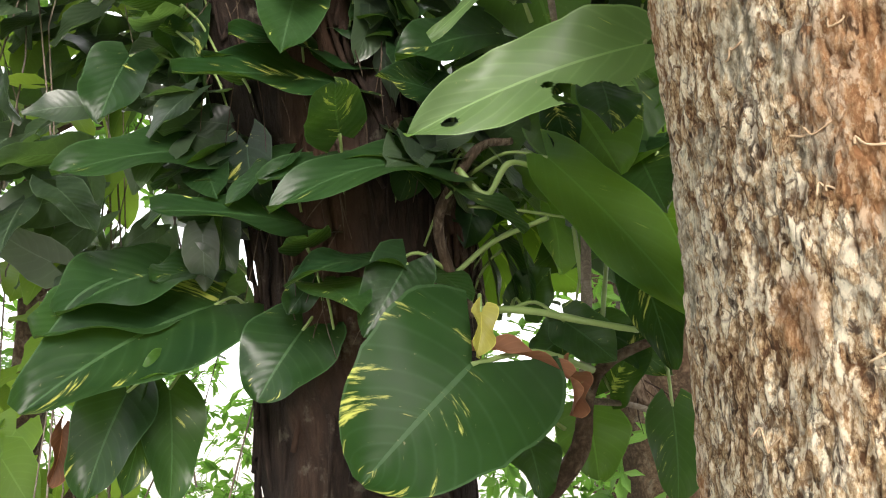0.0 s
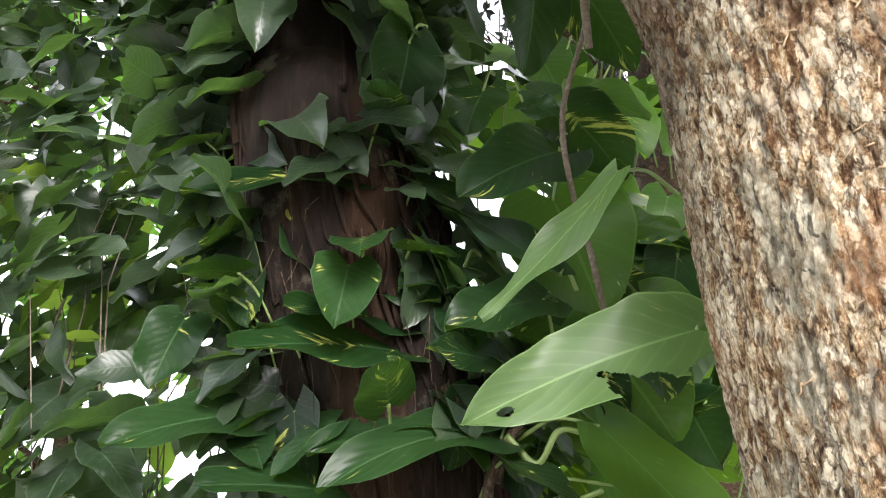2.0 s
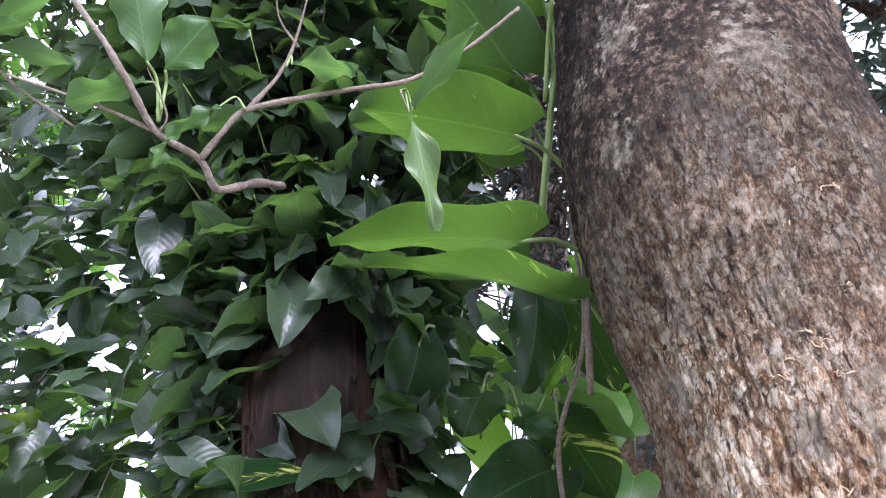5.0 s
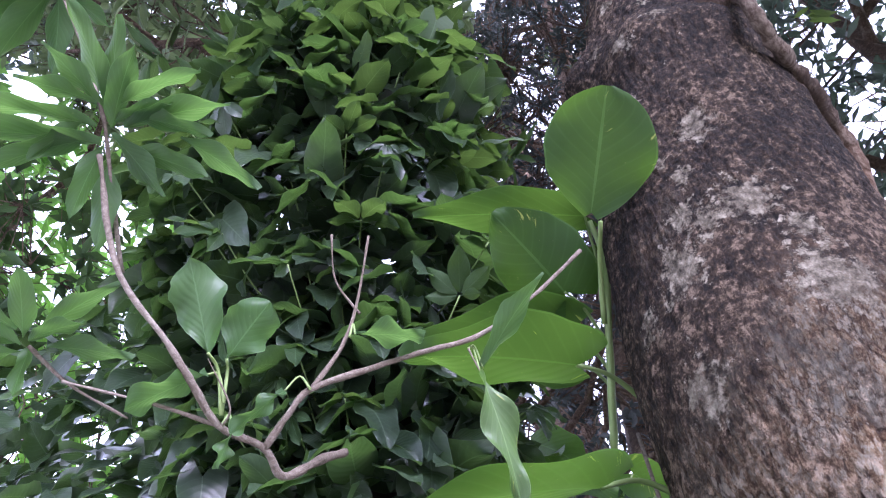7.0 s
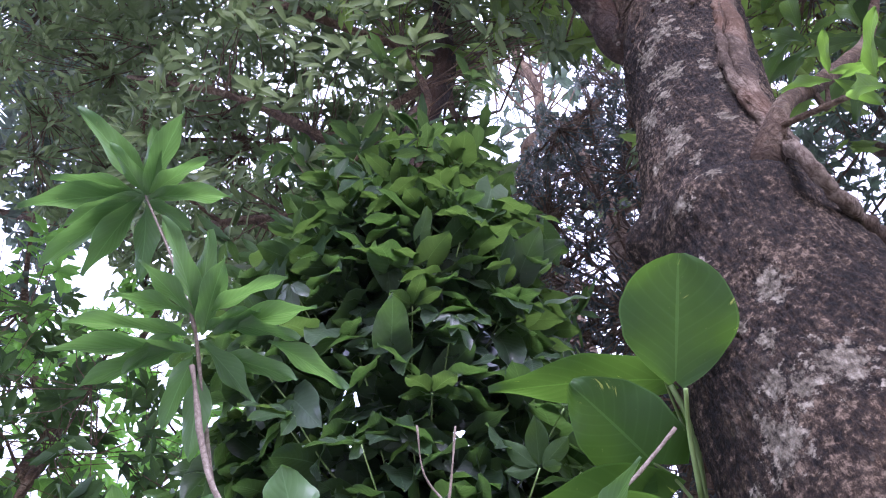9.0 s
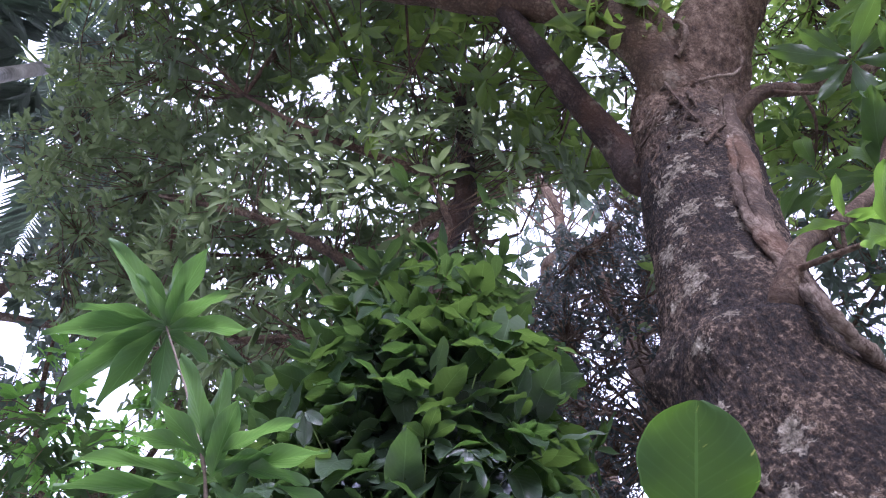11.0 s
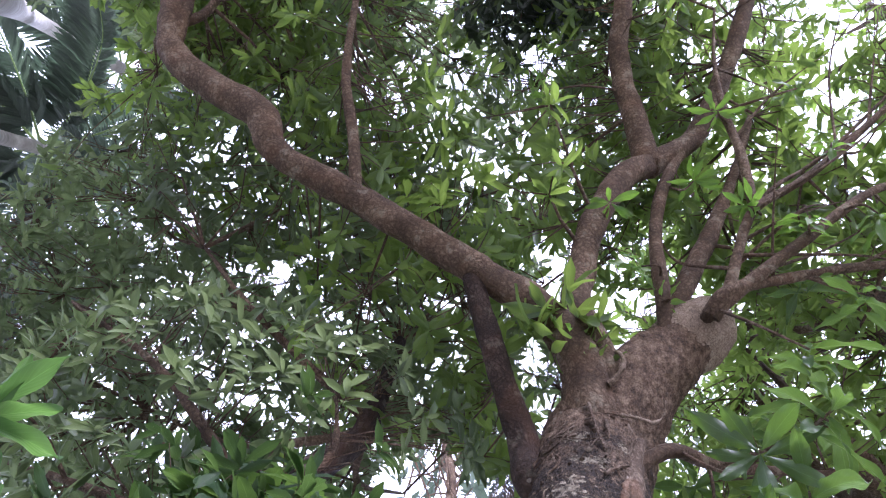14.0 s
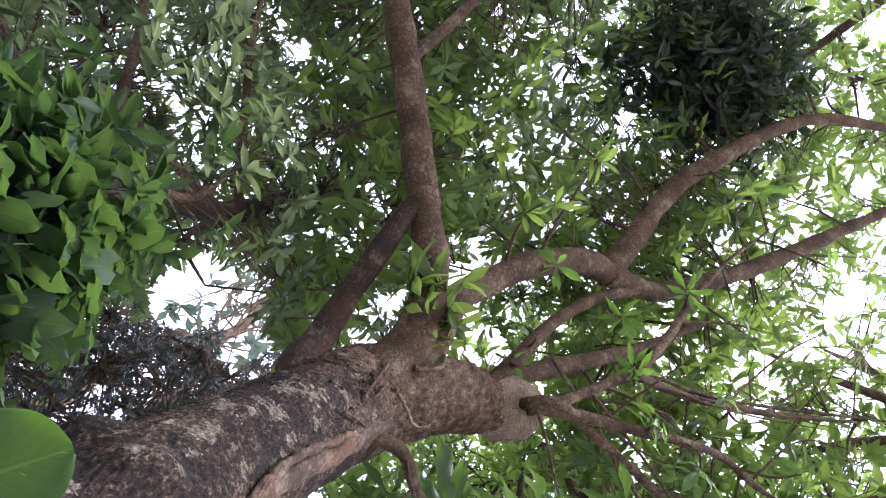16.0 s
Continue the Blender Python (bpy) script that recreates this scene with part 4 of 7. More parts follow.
# wiry roots matted round the main fork
for k in range(18):
    z0 = thread_rng.uniform(5.6, 6.5)
    a0 = thread_rng.uniform(math.radians(185), math.radians(285))
    drift, drop = thread_rng.normal(0, 0.12), thread_rng.uniform(-0.07, 0.09)
    line = []
    for s in range(7):
        zz = z0 - s * drop + thread_rng.normal(0, 0.015)
        c = axis_fine[np.argmin(abs(axis_fine[:, 2] - zz))]
        a = a0 + s * drift + thread_rng.normal(0.0, 0.07)
        rad = c[3] + thread_rng.uniform(-0.012, 0.012)
        line.append((c[0] + rad * math.cos(a), c[1] + rad * math.sin(a), zz, thread_rng.uniform(0.003, 0.009) * (1 - 0.1 * s)))
    part("wiry_root", tube("wiry_root", line, 30, 7, 0.012, 30.0, k), root_bark if k % 3 else limb_bark, rough_tree)

# loose curls of bark on the weathered trunk and round the fork
curl_shapes = [leaf_mesh("bark_flake", length=1.0, width=0.5 + 0.15 * k, peak=0.8 + 0.15 * k, blunt=0.4, droop=-0.8 - 0.3 * k, cup=0.25, wave=0.08, ragged=0.7, nu=3, nv=5, seed=90 + k) for k in range(4)]
for k, me in enumerate(curl_shapes):
    me.materials.append((root_bark, cut_wood, root_bark, cut_wood)[k])
for k in range(46):
    zz = thread_rng.uniform(5.5, 6.5)
    c = axis_fine[np.argmin(abs(axis_fine[:, 2] - zz))]
    a = thread_rng.uniform(math.radians(180), math.radians(285))
    way = np.array((math.cos(a), math.sin(a), 0))
    s = c[:3] + way * (c[3] - 0.006)
    flake = new("bark_flake", curl_shapes[k % 4])
    flake.matrix_basis = basis(s, s + np.array((thread_rng.normal(0, 0.3), thread_rng.normal(0, 0.3), -1.0)) + way * 0.25, way) @ Matrix.Diagonal((*[thread_rng.uniform(0.02, 0.045)] * 3, 1))
    hang(flake, rough_tree)

# fine bare branches fanning out on the bright side
fan_rng = np.random.RandomState(8)
for k in range(26):
    source = spline((BOUGH_LOW, BOUGH_BENT, BOUGH_LEVEL, FORK_RIGHT, BOUGH_UPRIGHT, BOUGH_UNDER)[k % 6], 40)
    s = source[fan_rng.randint(10, 36)]
    e = s[:3] + np.array((fan_rng.uniform(-0.5, 1.5), -fan_rng.uniform(-0.4, 1.8), fan_rng.uniform(0.1, 1.0)))
    m = (s[:3] + e) / 2 + fan_rng.normal(0, 0.09, 3)
    part("fine_branch", tube("fine_branch", [(*s[:3], 0.014), (*m, 0.009), (*e, 0.003)], 20, 6, 0.008, 8.0, k), limb_bark, rough_tree)

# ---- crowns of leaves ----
# where the camera stands late on; crowns are thinned along sight lines from here
EYE_POINT = np.array((-0.3, -0.5, 2.1))
GAPS = [((0.094, 0.283, 0.954), 3.0), ((0.068, 0.322, 0.944), 2.6), ((0.392, -0.392, 0.971), 1.1), ((0.353, -0.460, 0.976), 1.1), ((0.349, -0.321, 0.880), 0.8), ((0.264, -0.097, 0.960), 0.8), ((0.307, -0.381, 0.872), 0.8), ((0.411, -0.126, 0.903), 0.8), ((0.386, -0.264, 0.884), 0.8), ((0.280, -0.109, 0.954), 0.8), ((0.413, -0.282, 0.866), 0.8), ((0.442, -0.241, 0.864), 0.8), ((0.294, -0.211, 0.932), 0.8), ((0.144, -0.109, 0.984), 0.8), ((0.061, 0.176, 0.982), 0.8), ((-0.616, 0.221, 0.957), 2.6), ((-0.635, 0.383, 0.909), 2.6), ((-0.506, 0.448, 0.902), 2.2)]


# camera sight lines where only palms and the far fine-leaved tree meet the sky
VISTA = [((-0.481, -0.084, 0.873), 2.2), ((-0.442, -0.071, 0.894), 2.0), ((-0.481, -0.119, 0.868), 2.6), ((-0.503, -0.014, 0.864), 3.0), ((-0.498, 0.053, 0.866), 2.2), ((0.136, 0.395, 0.908), 3.6), ((0.19, 0.305, 0.932), 3.0), ((0.163, 0.495, 0.853), 3.2), ((0.093, 0.43, 0.898), 3.0)]


def open_sky(places, lanes=None):
    """False where a gap in the crowns lies, by direction from the camera's late place."""
    way = places - EYE_POINT
    way /= np.linalg.norm(way, axis=1)[:, None]
    keep = np.ones(len(places), bool)
    for d, degrees in lanes or GAPS:
        d = np.array(d) / np.linalg.norm(d)
        edge = fractal(way[:, 0] * 26 + 40, way[:, 1] * 26 + 40, way[:, 2] * 26, 3, 9) - 0.5
        keep &= np.degrees(np.arccos(np.clip(way @ d, -1, 1))) > degrees * (1 + 1.9 * edge)
    return keep


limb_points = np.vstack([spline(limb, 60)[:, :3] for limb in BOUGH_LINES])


def not_hiding_limbs(places, degrees=2.4):
    """False where leaves would hide a limb seen from the camera's late place."""
    reach, limbs = places - EYE_POINT, limb_points - EYE_POINT
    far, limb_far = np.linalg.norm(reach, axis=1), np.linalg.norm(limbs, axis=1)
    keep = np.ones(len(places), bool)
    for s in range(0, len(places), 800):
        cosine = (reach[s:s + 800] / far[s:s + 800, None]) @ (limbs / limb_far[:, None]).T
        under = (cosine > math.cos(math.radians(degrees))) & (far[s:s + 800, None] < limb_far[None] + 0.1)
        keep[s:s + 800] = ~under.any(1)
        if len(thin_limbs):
            thin = thin_limbs - EYE_POINT
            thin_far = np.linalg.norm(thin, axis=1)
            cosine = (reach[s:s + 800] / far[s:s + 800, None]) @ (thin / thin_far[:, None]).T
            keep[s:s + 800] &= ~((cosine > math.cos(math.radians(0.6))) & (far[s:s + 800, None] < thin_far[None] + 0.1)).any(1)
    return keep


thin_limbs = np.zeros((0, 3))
blade = leaf_arrays(length=1.0, width=0.3, peak=1.15, blunt=0.85, droop=0.5, cup=0.14, nu=2, nv=3)
small_blade = leaf_arrays(length=1.0, width=0.42, peak=0.9, blunt=0.8, droop=0.4, cup=0.12, nu=2, nv=2)
broad_blade = leaf_arrays(length=1.0, width=0.62, back=0.25, peak=0.55, blunt=0.6, droop=0.5, cup=0.1, nu=4, nv=5)


def tufts(places, outward, each, size, rng, spread=1.0, lift=0.15):
    """Whorls of leaves round twig ends: places, directions, normals, sizes."""
    count = len(places)
    where = np.repeat(places, each, axis=0)
    axis = np.repeat(outward, each, axis=0)
    axis = axis / (np.linalg.norm(axis, axis=1)[:, None] + 1e-9)
    around = directions(count * each, rng)
    around -= (around * axis).sum(1)[:, None] * axis
    around /= np.linalg.norm(around, axis=1)[:, None] + 1e-9
    way = around * spread + axis * rng.uniform(0.1, 0.9, (count * each, 1)) + np.array((0, 0, -lift))
    face = axis * 0.8 + np.array((0, 0, 0.7)) + directions(count * each, rng) * 0.35
    where = where + axis * rng.uniform(-0.06, 0.06, (count * each, 1)) * (size / 0.18)
    return where, way, face, rng.uniform(0.6, 1.15, count * each) * size


def twig_mesh(name, starts, ends, radius, rng, sides=4):
    """Many thin bent twigs in one mesh."""
    starts, ends = np.asarray(starts), np.asarray(ends)
    count = len(starts)
    length = np.linalg.norm(ends - starts, axis=1)[:, None]
    mid = (starts + ends) / 2 + directions(count, rng) * length * 0.12
    rings = np.stack([starts, mid, ends], 1)
    size = np.stack([np.full(count, 1.0), np.full(count, 0.75), np.full(count, 0.4)], 1) * np.asarray(radius).reshape(-1, 1)
    ahead = (ends - starts) / (length + 1e-9)
    side = np.cross(ahead, (0.37, 0.2, 0.9))
    side /= np.linalg.norm(side, axis=1)[:, None] + 1e-9
    other = np.cross(ahead, side)
    a = np.linspace(0, 2 * np.pi, sides, endpoint=False)
    ring = side[:, None] * np.cos(a)[None, :, None] + other[:, None] * np.sin(a)[None, :, None]
    verts = rings[:, :, None, :] + ring[:, None] * size[:, :, None, None]
    k = np.arange(count)[:, None, None] * 3 * sides + np.arange(2)[None, :, None] * sides
    j = np.arange(sides)[None, None, :]
    p, q = k + j, k + (j + 1) % sides
    return mesh_of(name, verts.reshape(-1, 3), np.stack([p, q, q + sides, p + sides], -1).reshape(-1, 4))


def crown(parent, skeleton, places, each, size, leaf_shape, leaf_mat, wood_mat, rng, label, reach=1.6, thick=0.012, gaps=True):
    """Leaf tufts with the twigs and boughs that carry them; each twig starts from the nearest bough."""
    if gaps:
        places = places[open_sky(places)]
    if gaps != "far":
        places = places[open_sky(places, VISTA)]
    places = places[not_hiding_limbs(places)]
    skeleton = np.asarray(skeleton)
    boughs = places[rng.permutation(len(places))[: max(8, len(places) // 26)]]
    near = skeleton[np.argmin(np.linalg.norm(boughs[:, None] - skeleton[None], axis=2) + 0.5 * np.maximum(0, skeleton[None, :, 2] - boughs[:, None, 2]), axis=1)]
    fit = (np.linalg.norm(boughs - near, axis=1) < reach * 1.7) & open_sky((boughs + near) / 2)
    wood = twig_mesh("bough_work", near[fit], boughs[fit], rng.uniform(0.5, 1.4, fit.sum()) * thick, rng, 6)
    knots = np.vstack([skeleton, boughs[fit], (boughs[fit] + near[fit]) / 2])
    hub = np.empty_like(places)
    for s in range(0, len(places), 500):
        block = places[s:s + 500]
        hub[s:s + 500] = knots[np.argmin(np.linalg.norm(block[:, None] - knots[None], axis=2), axis=1)]
    if gaps:
        clear = open_sky((places + hub) / 2) & open_sky(hub * 0.7 + places * 0.3)
        places, hub = places[clear], hub[clear]
    outward = places - hub + directions(len(places), rng) * 0.25 + np.array((0, 0, 0.15))
    short = np.minimum(1.0, 0.9 / (np.linalg.norm(places - hub, axis=1)[:, None] + 1e-6))
    twigs = twig_mesh("twig_work", places - (places - hub) * short, places, np.full(len(places), thick * 0.5), rng, 3)
    part("bough_work", wood, wood_mat, parent, "thin dark boughs", kind="stuff")
    part("twig_work", twigs, wood_mat, parent, kind="stuff")
    return part("crown", cloud("crown", leaf_shape, *tufts(places, outward, each, size, rng)), leaf_mat, parent, label, kind="stuff")


rng = np.random.RandomState(17)
outer = np.vstack([spline(limb, 30)[8:, :3] for limb in BOUGH_LINES[:17]])
pick = outer[rng.randint(len(outer), size=2700)]
spray = directions(2700, rng) * rng.uniform(0.3, 1.6, (2700, 1))
spray[:, 2] = np.abs(spray[:, 2]) + 0.25
puffs = pick + spray
puffs = puffs[~((np.linalg.norm(puffs[:, :2] - np.array(NEAR_AXIS[-2][:2]), axis=1) < 0.95) & (puffs[:, 2] < 8.6))]
crown(rough_tree, limb_points, puffs, 8, 0.185, blade, crown_leaf, limb_bark, rng, "whorls of fresh green paddle-shaped leaves against the sky", 1.4, 0.014)
roof = np.array((-0.5, -2.2, 10.2)) + directions(880, rng) * np.array((2.6, 2.6, 1.1)) * rng.uniform(0.2, 1, (880, 1)) ** 0.5
crown(rough_tree, limb_points, roof, 8, 0.19, blade, crown_dark, limb_bark, rng, "darker leaves of the upper crown", 2.6, 0.014)
# the bright sprig in the main fork and a few more on the limbs
sprig_at = np.array([np.array((0.65, -0.31, 6.90)) + directions(1, rng)[0] * rng.uniform(0.02, 0.26) for s in range(16)])
part("sprig", cloud("sprig", blade, *tufts(sprig_at, sprig_at - np.array((0.65, -0.31, 6.90)) + np.array((0, 0, -0.1)), 7, 0.24, rng)), crown_leaf, rough_tree, "sprig of bright young leaves in the fork", kind="stuff")

# dark tangle in the crown
nest_at = np.array((-0.26, -3.47, 9.60)) + directions(420, rng) * np.array((1.1, 1.1, 0.4)) * rng.uniform(0.2, 1, (420, 1))
nest = thing("leaf_tangle", "dense dark tangle of leaves high in the crown", "epiphyte", at=(-0.26, -3.47, 9.60))
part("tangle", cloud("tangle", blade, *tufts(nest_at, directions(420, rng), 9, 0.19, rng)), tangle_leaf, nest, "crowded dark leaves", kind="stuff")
part("twig_nest", twig_mesh("twig_nest", np.array((-0.26, -3.47, 9.60)) + directions(70, rng) * 0.15, np.array((-0.26, -3.47, 9.60)) + directions(70, rng) * np.array((0.8, 0.8, 0.35)), np.full(70, 0.008), rng), limb_bark, nest, "tangled dark twigs", kind="stuff")
hanging_at = np.array((-0.26, -3.47, 9.60)) + directions(60, rng) * np.array((0.6, 0.6, 0.1)) + np.array((0, 0, -0.3))
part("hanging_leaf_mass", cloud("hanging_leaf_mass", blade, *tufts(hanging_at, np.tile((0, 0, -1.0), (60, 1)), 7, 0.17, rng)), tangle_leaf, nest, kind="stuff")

# ---- the vine-covered tree ----
ivy_tree = thing("slender_tree", "red-brown tree trunk wrapped in climbing vines", "tree", at=(-0.17, 2.03, 0))
part("trunk", tube("trunk", BACK_AXIS, 320, 90, 0.07, 7.0, 91), ivy_bark, ivy_tree, "red-brown furrowed bark, coloured dark for shade")
back_fine = spline(BACK_AXIS, 800)
for k in range(60):
    ang = rng.uniform(math.radians(190), math.radians(350))
    z0 = rng.uniform(0.9, 2.6)
    line = []
    for s in range(7):
        zz = z0 + s * rng.uniform(0.07, 0.13)
        c = back_fine[np.argmin(abs(back_fine[:, 2] - zz))]
        a = ang + rng.normal(0, 0.05)
        rad = c[3] + rng.uniform(0.0, 0.022)
        line.append((c[0] + rad * math.cos(a), c[1] + rad * math.sin(a), zz, rng.uniform(0.003, 0.009)))
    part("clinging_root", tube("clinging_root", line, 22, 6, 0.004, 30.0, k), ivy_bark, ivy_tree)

top_points = back_fine[back_fine[:, 2] > 5.2][:, :3]
side_boughs = []
for k in range(9):
    s = top_points[rng.randint(len(top_points))]
    e = s + np.array((rng.uniform(-2.6, 0.6), rng.uniform(-0.8, 1.8), rng.uniform(0.5, 2.0)))
    m = (s + e) / 2 + np.array((0, 0, -0.2)) + directions(1, rng)[0] * 0.2
    limb = [(*s, 0.034), (*m, 0.025), (*e, 0.01)]
    side_boughs.append(spline(limb, 40)[:, :3])
    part("limb", tube("limb", limb, 24, 9, 0.02, 12.0, k), limb_bark, ivy_tree)
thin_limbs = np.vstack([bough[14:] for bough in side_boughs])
places = np.array((-1.6, 1.6, 9.6)) + directions(3700, rng) * np.array((3.4, 3.0, 1.9)) * rng.uniform(0.25, 1, (3700, 1)) ** 0.5
low_places = np.array((-0.9, 1.1, 6.8)) + directions(420, rng) * np.array((1.5, 0.9, 1.2))
collar = np.stack([np.interp(rng.uniform(4.6, 6.0, 230), back_fine[:, 2], back_fine[:, k]) for k in range(3)], 1)
collar[:, 2] = rng.uniform(4.6, 6.0, 230)
collar += directions(230, rng) * np.array((0.75, 0.6, 0.2)) * rng.uniform(0.3, 1, (230, 1))

crown(ivy_tree, np.vstack([top_points, *side_boughs]), np.vstack([places, low_places]), 8, 0.16, blade, crown_dark, limb_bark, rng, "dense dark green crown with specks of sky", 1.6, 0.012)
crown(ivy_tree, np.vstack([top_points, *side_boughs]), collar, 8, 0.17, blade, mid_leaf, limb_bark, rng, "lighter green leaves low in the crown", 1.2, 0.008)

# ---- arrowhead vine over the trunk and the curtain beside it ----
arrow_vine = thing("arrowhead_vine", "dense arrowhead vine with glossy dark green leaves over the trunk", "vine", at=(-0.6, 1.7, 0))
arrow_shapes = [leaf_mesh("leaf", length=1.0, width=0.62 + 0.08 * k, back=0.32, peak=0.5, blunt=0.72, droop=0.3 + 0.25 * k, cup=0.05 + 0.03 * k, wave=0.05, ragged=0.14, nu=6, nv=10, seed=k) for k in range(4)]
for me in arrow_shapes:
    me.materials.append(ivy_leaf)
arrow_arrays = leaf_arrays(length=1.0, width=0.74, back=0.32, peak=0.5, blunt=0.72, droop=0.45, cup=0.06, wave=0.05, ragged=0.15, nu=4, nv=7)


def curtain(count):
    """Leaves hanging beside the trunk, towards the open."""
    x = rng.uniform(-2.0, -0.5, count)
    z = rng.uniform(1.85, 4.3, count)
    y = 1.62 + rng.uniform(-0.16, 0.5, count) + 0.10 * np.sin(x * 6 + z * 3)
    out = np.stack([rng.normal(-0.15, 0.5, count), np.full(count, -0.8), rng.normal(0.6, 0.45, count)], 1)
    down = np.stack([rng.normal(-0.35, 0.75, count), rng.normal(-0.6, 0.4, count), rng.normal(-0.6, 0.45, count)], 1)
    return np.stack([x, y, z], 1), down, out


def mound(count, low, high, radius, turn=(math.radians(150), math.radians(400))):
    """Leaves in a thick shell round the trunk."""
    z = rng.uniform(low, high, count)
    c = np.stack([np.interp(z, back_fine[:, 2], back_fine[:, k]) for k in range(3)], 1)
    a = rng.uniform(*turn, count)
    swell = radius(z) * (0.72 + 0.5 * fractal(a * 2 + 30, z * 2.6, 0 * z, 3, 77))
    r = swell * rng.uniform(0.75, 1.05, count)
    way = np.stack([np.cos(a), np.sin(a), 0 * a], 1)
    out = way * 0.8 + np.array((0, 0, 0.8)) + directions(count, rng) * 0.65
    down = way * 0.65 + np.array((0, 0, -0.6)) + directions(count, rng) * 0.8
    return c + way * r[:, None], down, out


def mound_radius(z):
    return np.interp(z, (2.3, 2.8, 3.3, 4.0, 4.5, 4.85, 5.2), (0.27, 0.34, 0.48, 0.62, 0.62, 0.5, 0.24))


one, two = curtain(170), mound(230, 2.6, 4.9, mound_radius, (math.radians(190), math.radians(350)))
for k, (w, d, f) in enumerate(zip(*(np.vstack([a, b]) for a, b in zip(one, two)))):
    leaf = new("leaf", arrow_shapes[k % 4])
    leaf.matrix_basis = basis(w, w + d, f) @ Matrix.Diagonal((*[rng.uniform(0.10, 0.21)] * 3, 1))
    hang(leaf, arrow_vine)
sets = (curtain(760), mound(800, 3.05, 5.2, mound_radius), mound(80, 2.0, 3.1, lambda z: 0.36 + 0 * z, (math.radians(150), math.radians(225))), mound(55, 2.0, 3.1, lambda z: 0.36 + 0 * z, (math.radians(300), math.radians(365))))
sets = [np.vstack(rows) for rows in zip(*sets)]
part("leaf_mass", cloud("leaf_mass", arrow_arrays, *sets, rng.uniform(0.09, 0.2, len(sets[0]))), ivy_mass, arrow_vine, "crowded glossy leaves", kind="stuff")
inner = mound(620, 3.3, 4.8, lambda z: mound_radius(z) * 0.72)
# leaves of five leaflets on long stalks, standing out of the mound
def compound_mesh(seed):
    r = np.random.RandomState(seed)
    turns = np.radians((-95, -48, 0, 46, 92)) + r.normal(0, 0.12, 5)
    way = np.stack([np.sin(turns), np.cos(turns), r.normal(-0.25, 0.12, 5)], 1)
    shape = leaf_arrays(length=1.0, width=0.46, peak=0.85, blunt=0.8, droop=0.5, cup=0.1, wave=0.04, ragged=0.12, nu=6, nv=9, seed=seed)
    return cloud("compound_leaf", shape, way * 0.06, way, np.tile((0, 0, 1.0), (5, 1)) + r.normal(0, 0.2, (5, 3)), np.array((0.62, 0.85, 1.0, 0.85, 0.62)) * r.uniform(0.85, 1.1, 5))


compound_shapes = [compound_mesh(k) for k in range(5)]
for k, me in enumerate(compound_shapes):
    me.materials.append(ivy_leaf if k % 2 else fresh_single)
for k, (w, d, f) in enumerate(zip(*mound(95, 3.4, 5.3, lambda z: mound_radius(z) * 1.04 + 0.06, (math.radians(185), math.radians(355))))):
    leaf = new("compound_leaf", compound_shapes[k % 5])
    leaf.matrix_basis = basis(w, w + d + np.array((0, 0, 0.25)), f + np.array((0, 0, 0.5))) @ Matrix.Diagonal((*[rng.uniform(0.11, 0.18)] * 3, 1))
    hang(leaf, arrow_vine)
    c = np.array([np.interp(w[2] - 0.2, back_fine[:, 2], back_fine[:, q]) for q in range(3)])
    stalk(arrow_vine, w + (c - w) * 0.45, w, 0.0028, -0.03)
crest = mound(210, 4.2, 5.45, lambda z: np.interp(z, (4.2, 4.9, 5.45), (0.72, 0.66, 0.3)))
part("crest_leaf_mass", cloud("crest_leaf_mass", arrow_arrays, *crest, rng.uniform(0.09, 0.17, 210)), ivy_fresh, arrow_vine, "fresher lighter green leaves on top of the vine", kind="stuff")
edge_at = np.stack([rng.uniform(-2.1, -0.85, 190), rng.uniform(1.75, 2.3, 190), rng.uniform(1.2, 3.0, 190)], 1)
edge_way = np.stack([rng.normal(-0.3, 0.6, 190), rng.normal(-0.4, 0.4, 190), rng.normal(-0.6, 0.4, 190)], 1)
edge_face = np.stack([rng.normal(-0.2, 0.5, 190), np.full(190, -0.8), rng.normal(0.5, 0.5, 190)], 1)
part("edge_leaf_mass", cloud("edge_leaf_mass", arrow_arrays, edge_at, edge_way, edge_face, rng.uniform(0.1, 0.19, 190)), ivy_backlit, arrow_vine, "thin yellow-green leaves, coloured as if light were behind them", kind="stuff")
part("inner_leaf_mass", cloud("inner_leaf_mass", arrow_arrays, *inner, rng.uniform(0.14, 0.2, 620)), ivy_mass, arrow_vine, kind="stuff")
stems_a = np.stack([rng.uniform(-1.6, -0.5, 60), rng.uniform(1.75, 2.1, 60), rng.uniform(0.6, 2.4, 60)], 1)
stems_b = stems_a + np.stack([rng.normal(0, 0.15, 60), rng.normal(0, 0.1, 60), rng.uniform(0.6, 1.2, 60)], 1)
part("stem_tangle", twig_mesh("stem_tangle", stems_a, stems_b, np.full(60, 0.003), rng, 5), twig_bark, arrow_vine, kind="stuff")

# ---- pothos growing thickly behind, between the two trunks ----
back_pothos = thing("pothos_thicket", "thick growth of pothos between the two trunks", "vine", at=(0.5, 2.1, 0))
heart_shapes = [leaf_mesh("leaf", length=1.0, width=0.75 + 0.06 * k, back=0.25, peak=0.55, blunt=0.58, droop=0.4 + 0.2 * k, cup=0.08, wave=0.03, ragged=0.08, nu=8, nv=12, seed=40 + k) for k in range(3)]
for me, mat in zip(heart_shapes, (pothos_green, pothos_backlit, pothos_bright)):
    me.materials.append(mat)
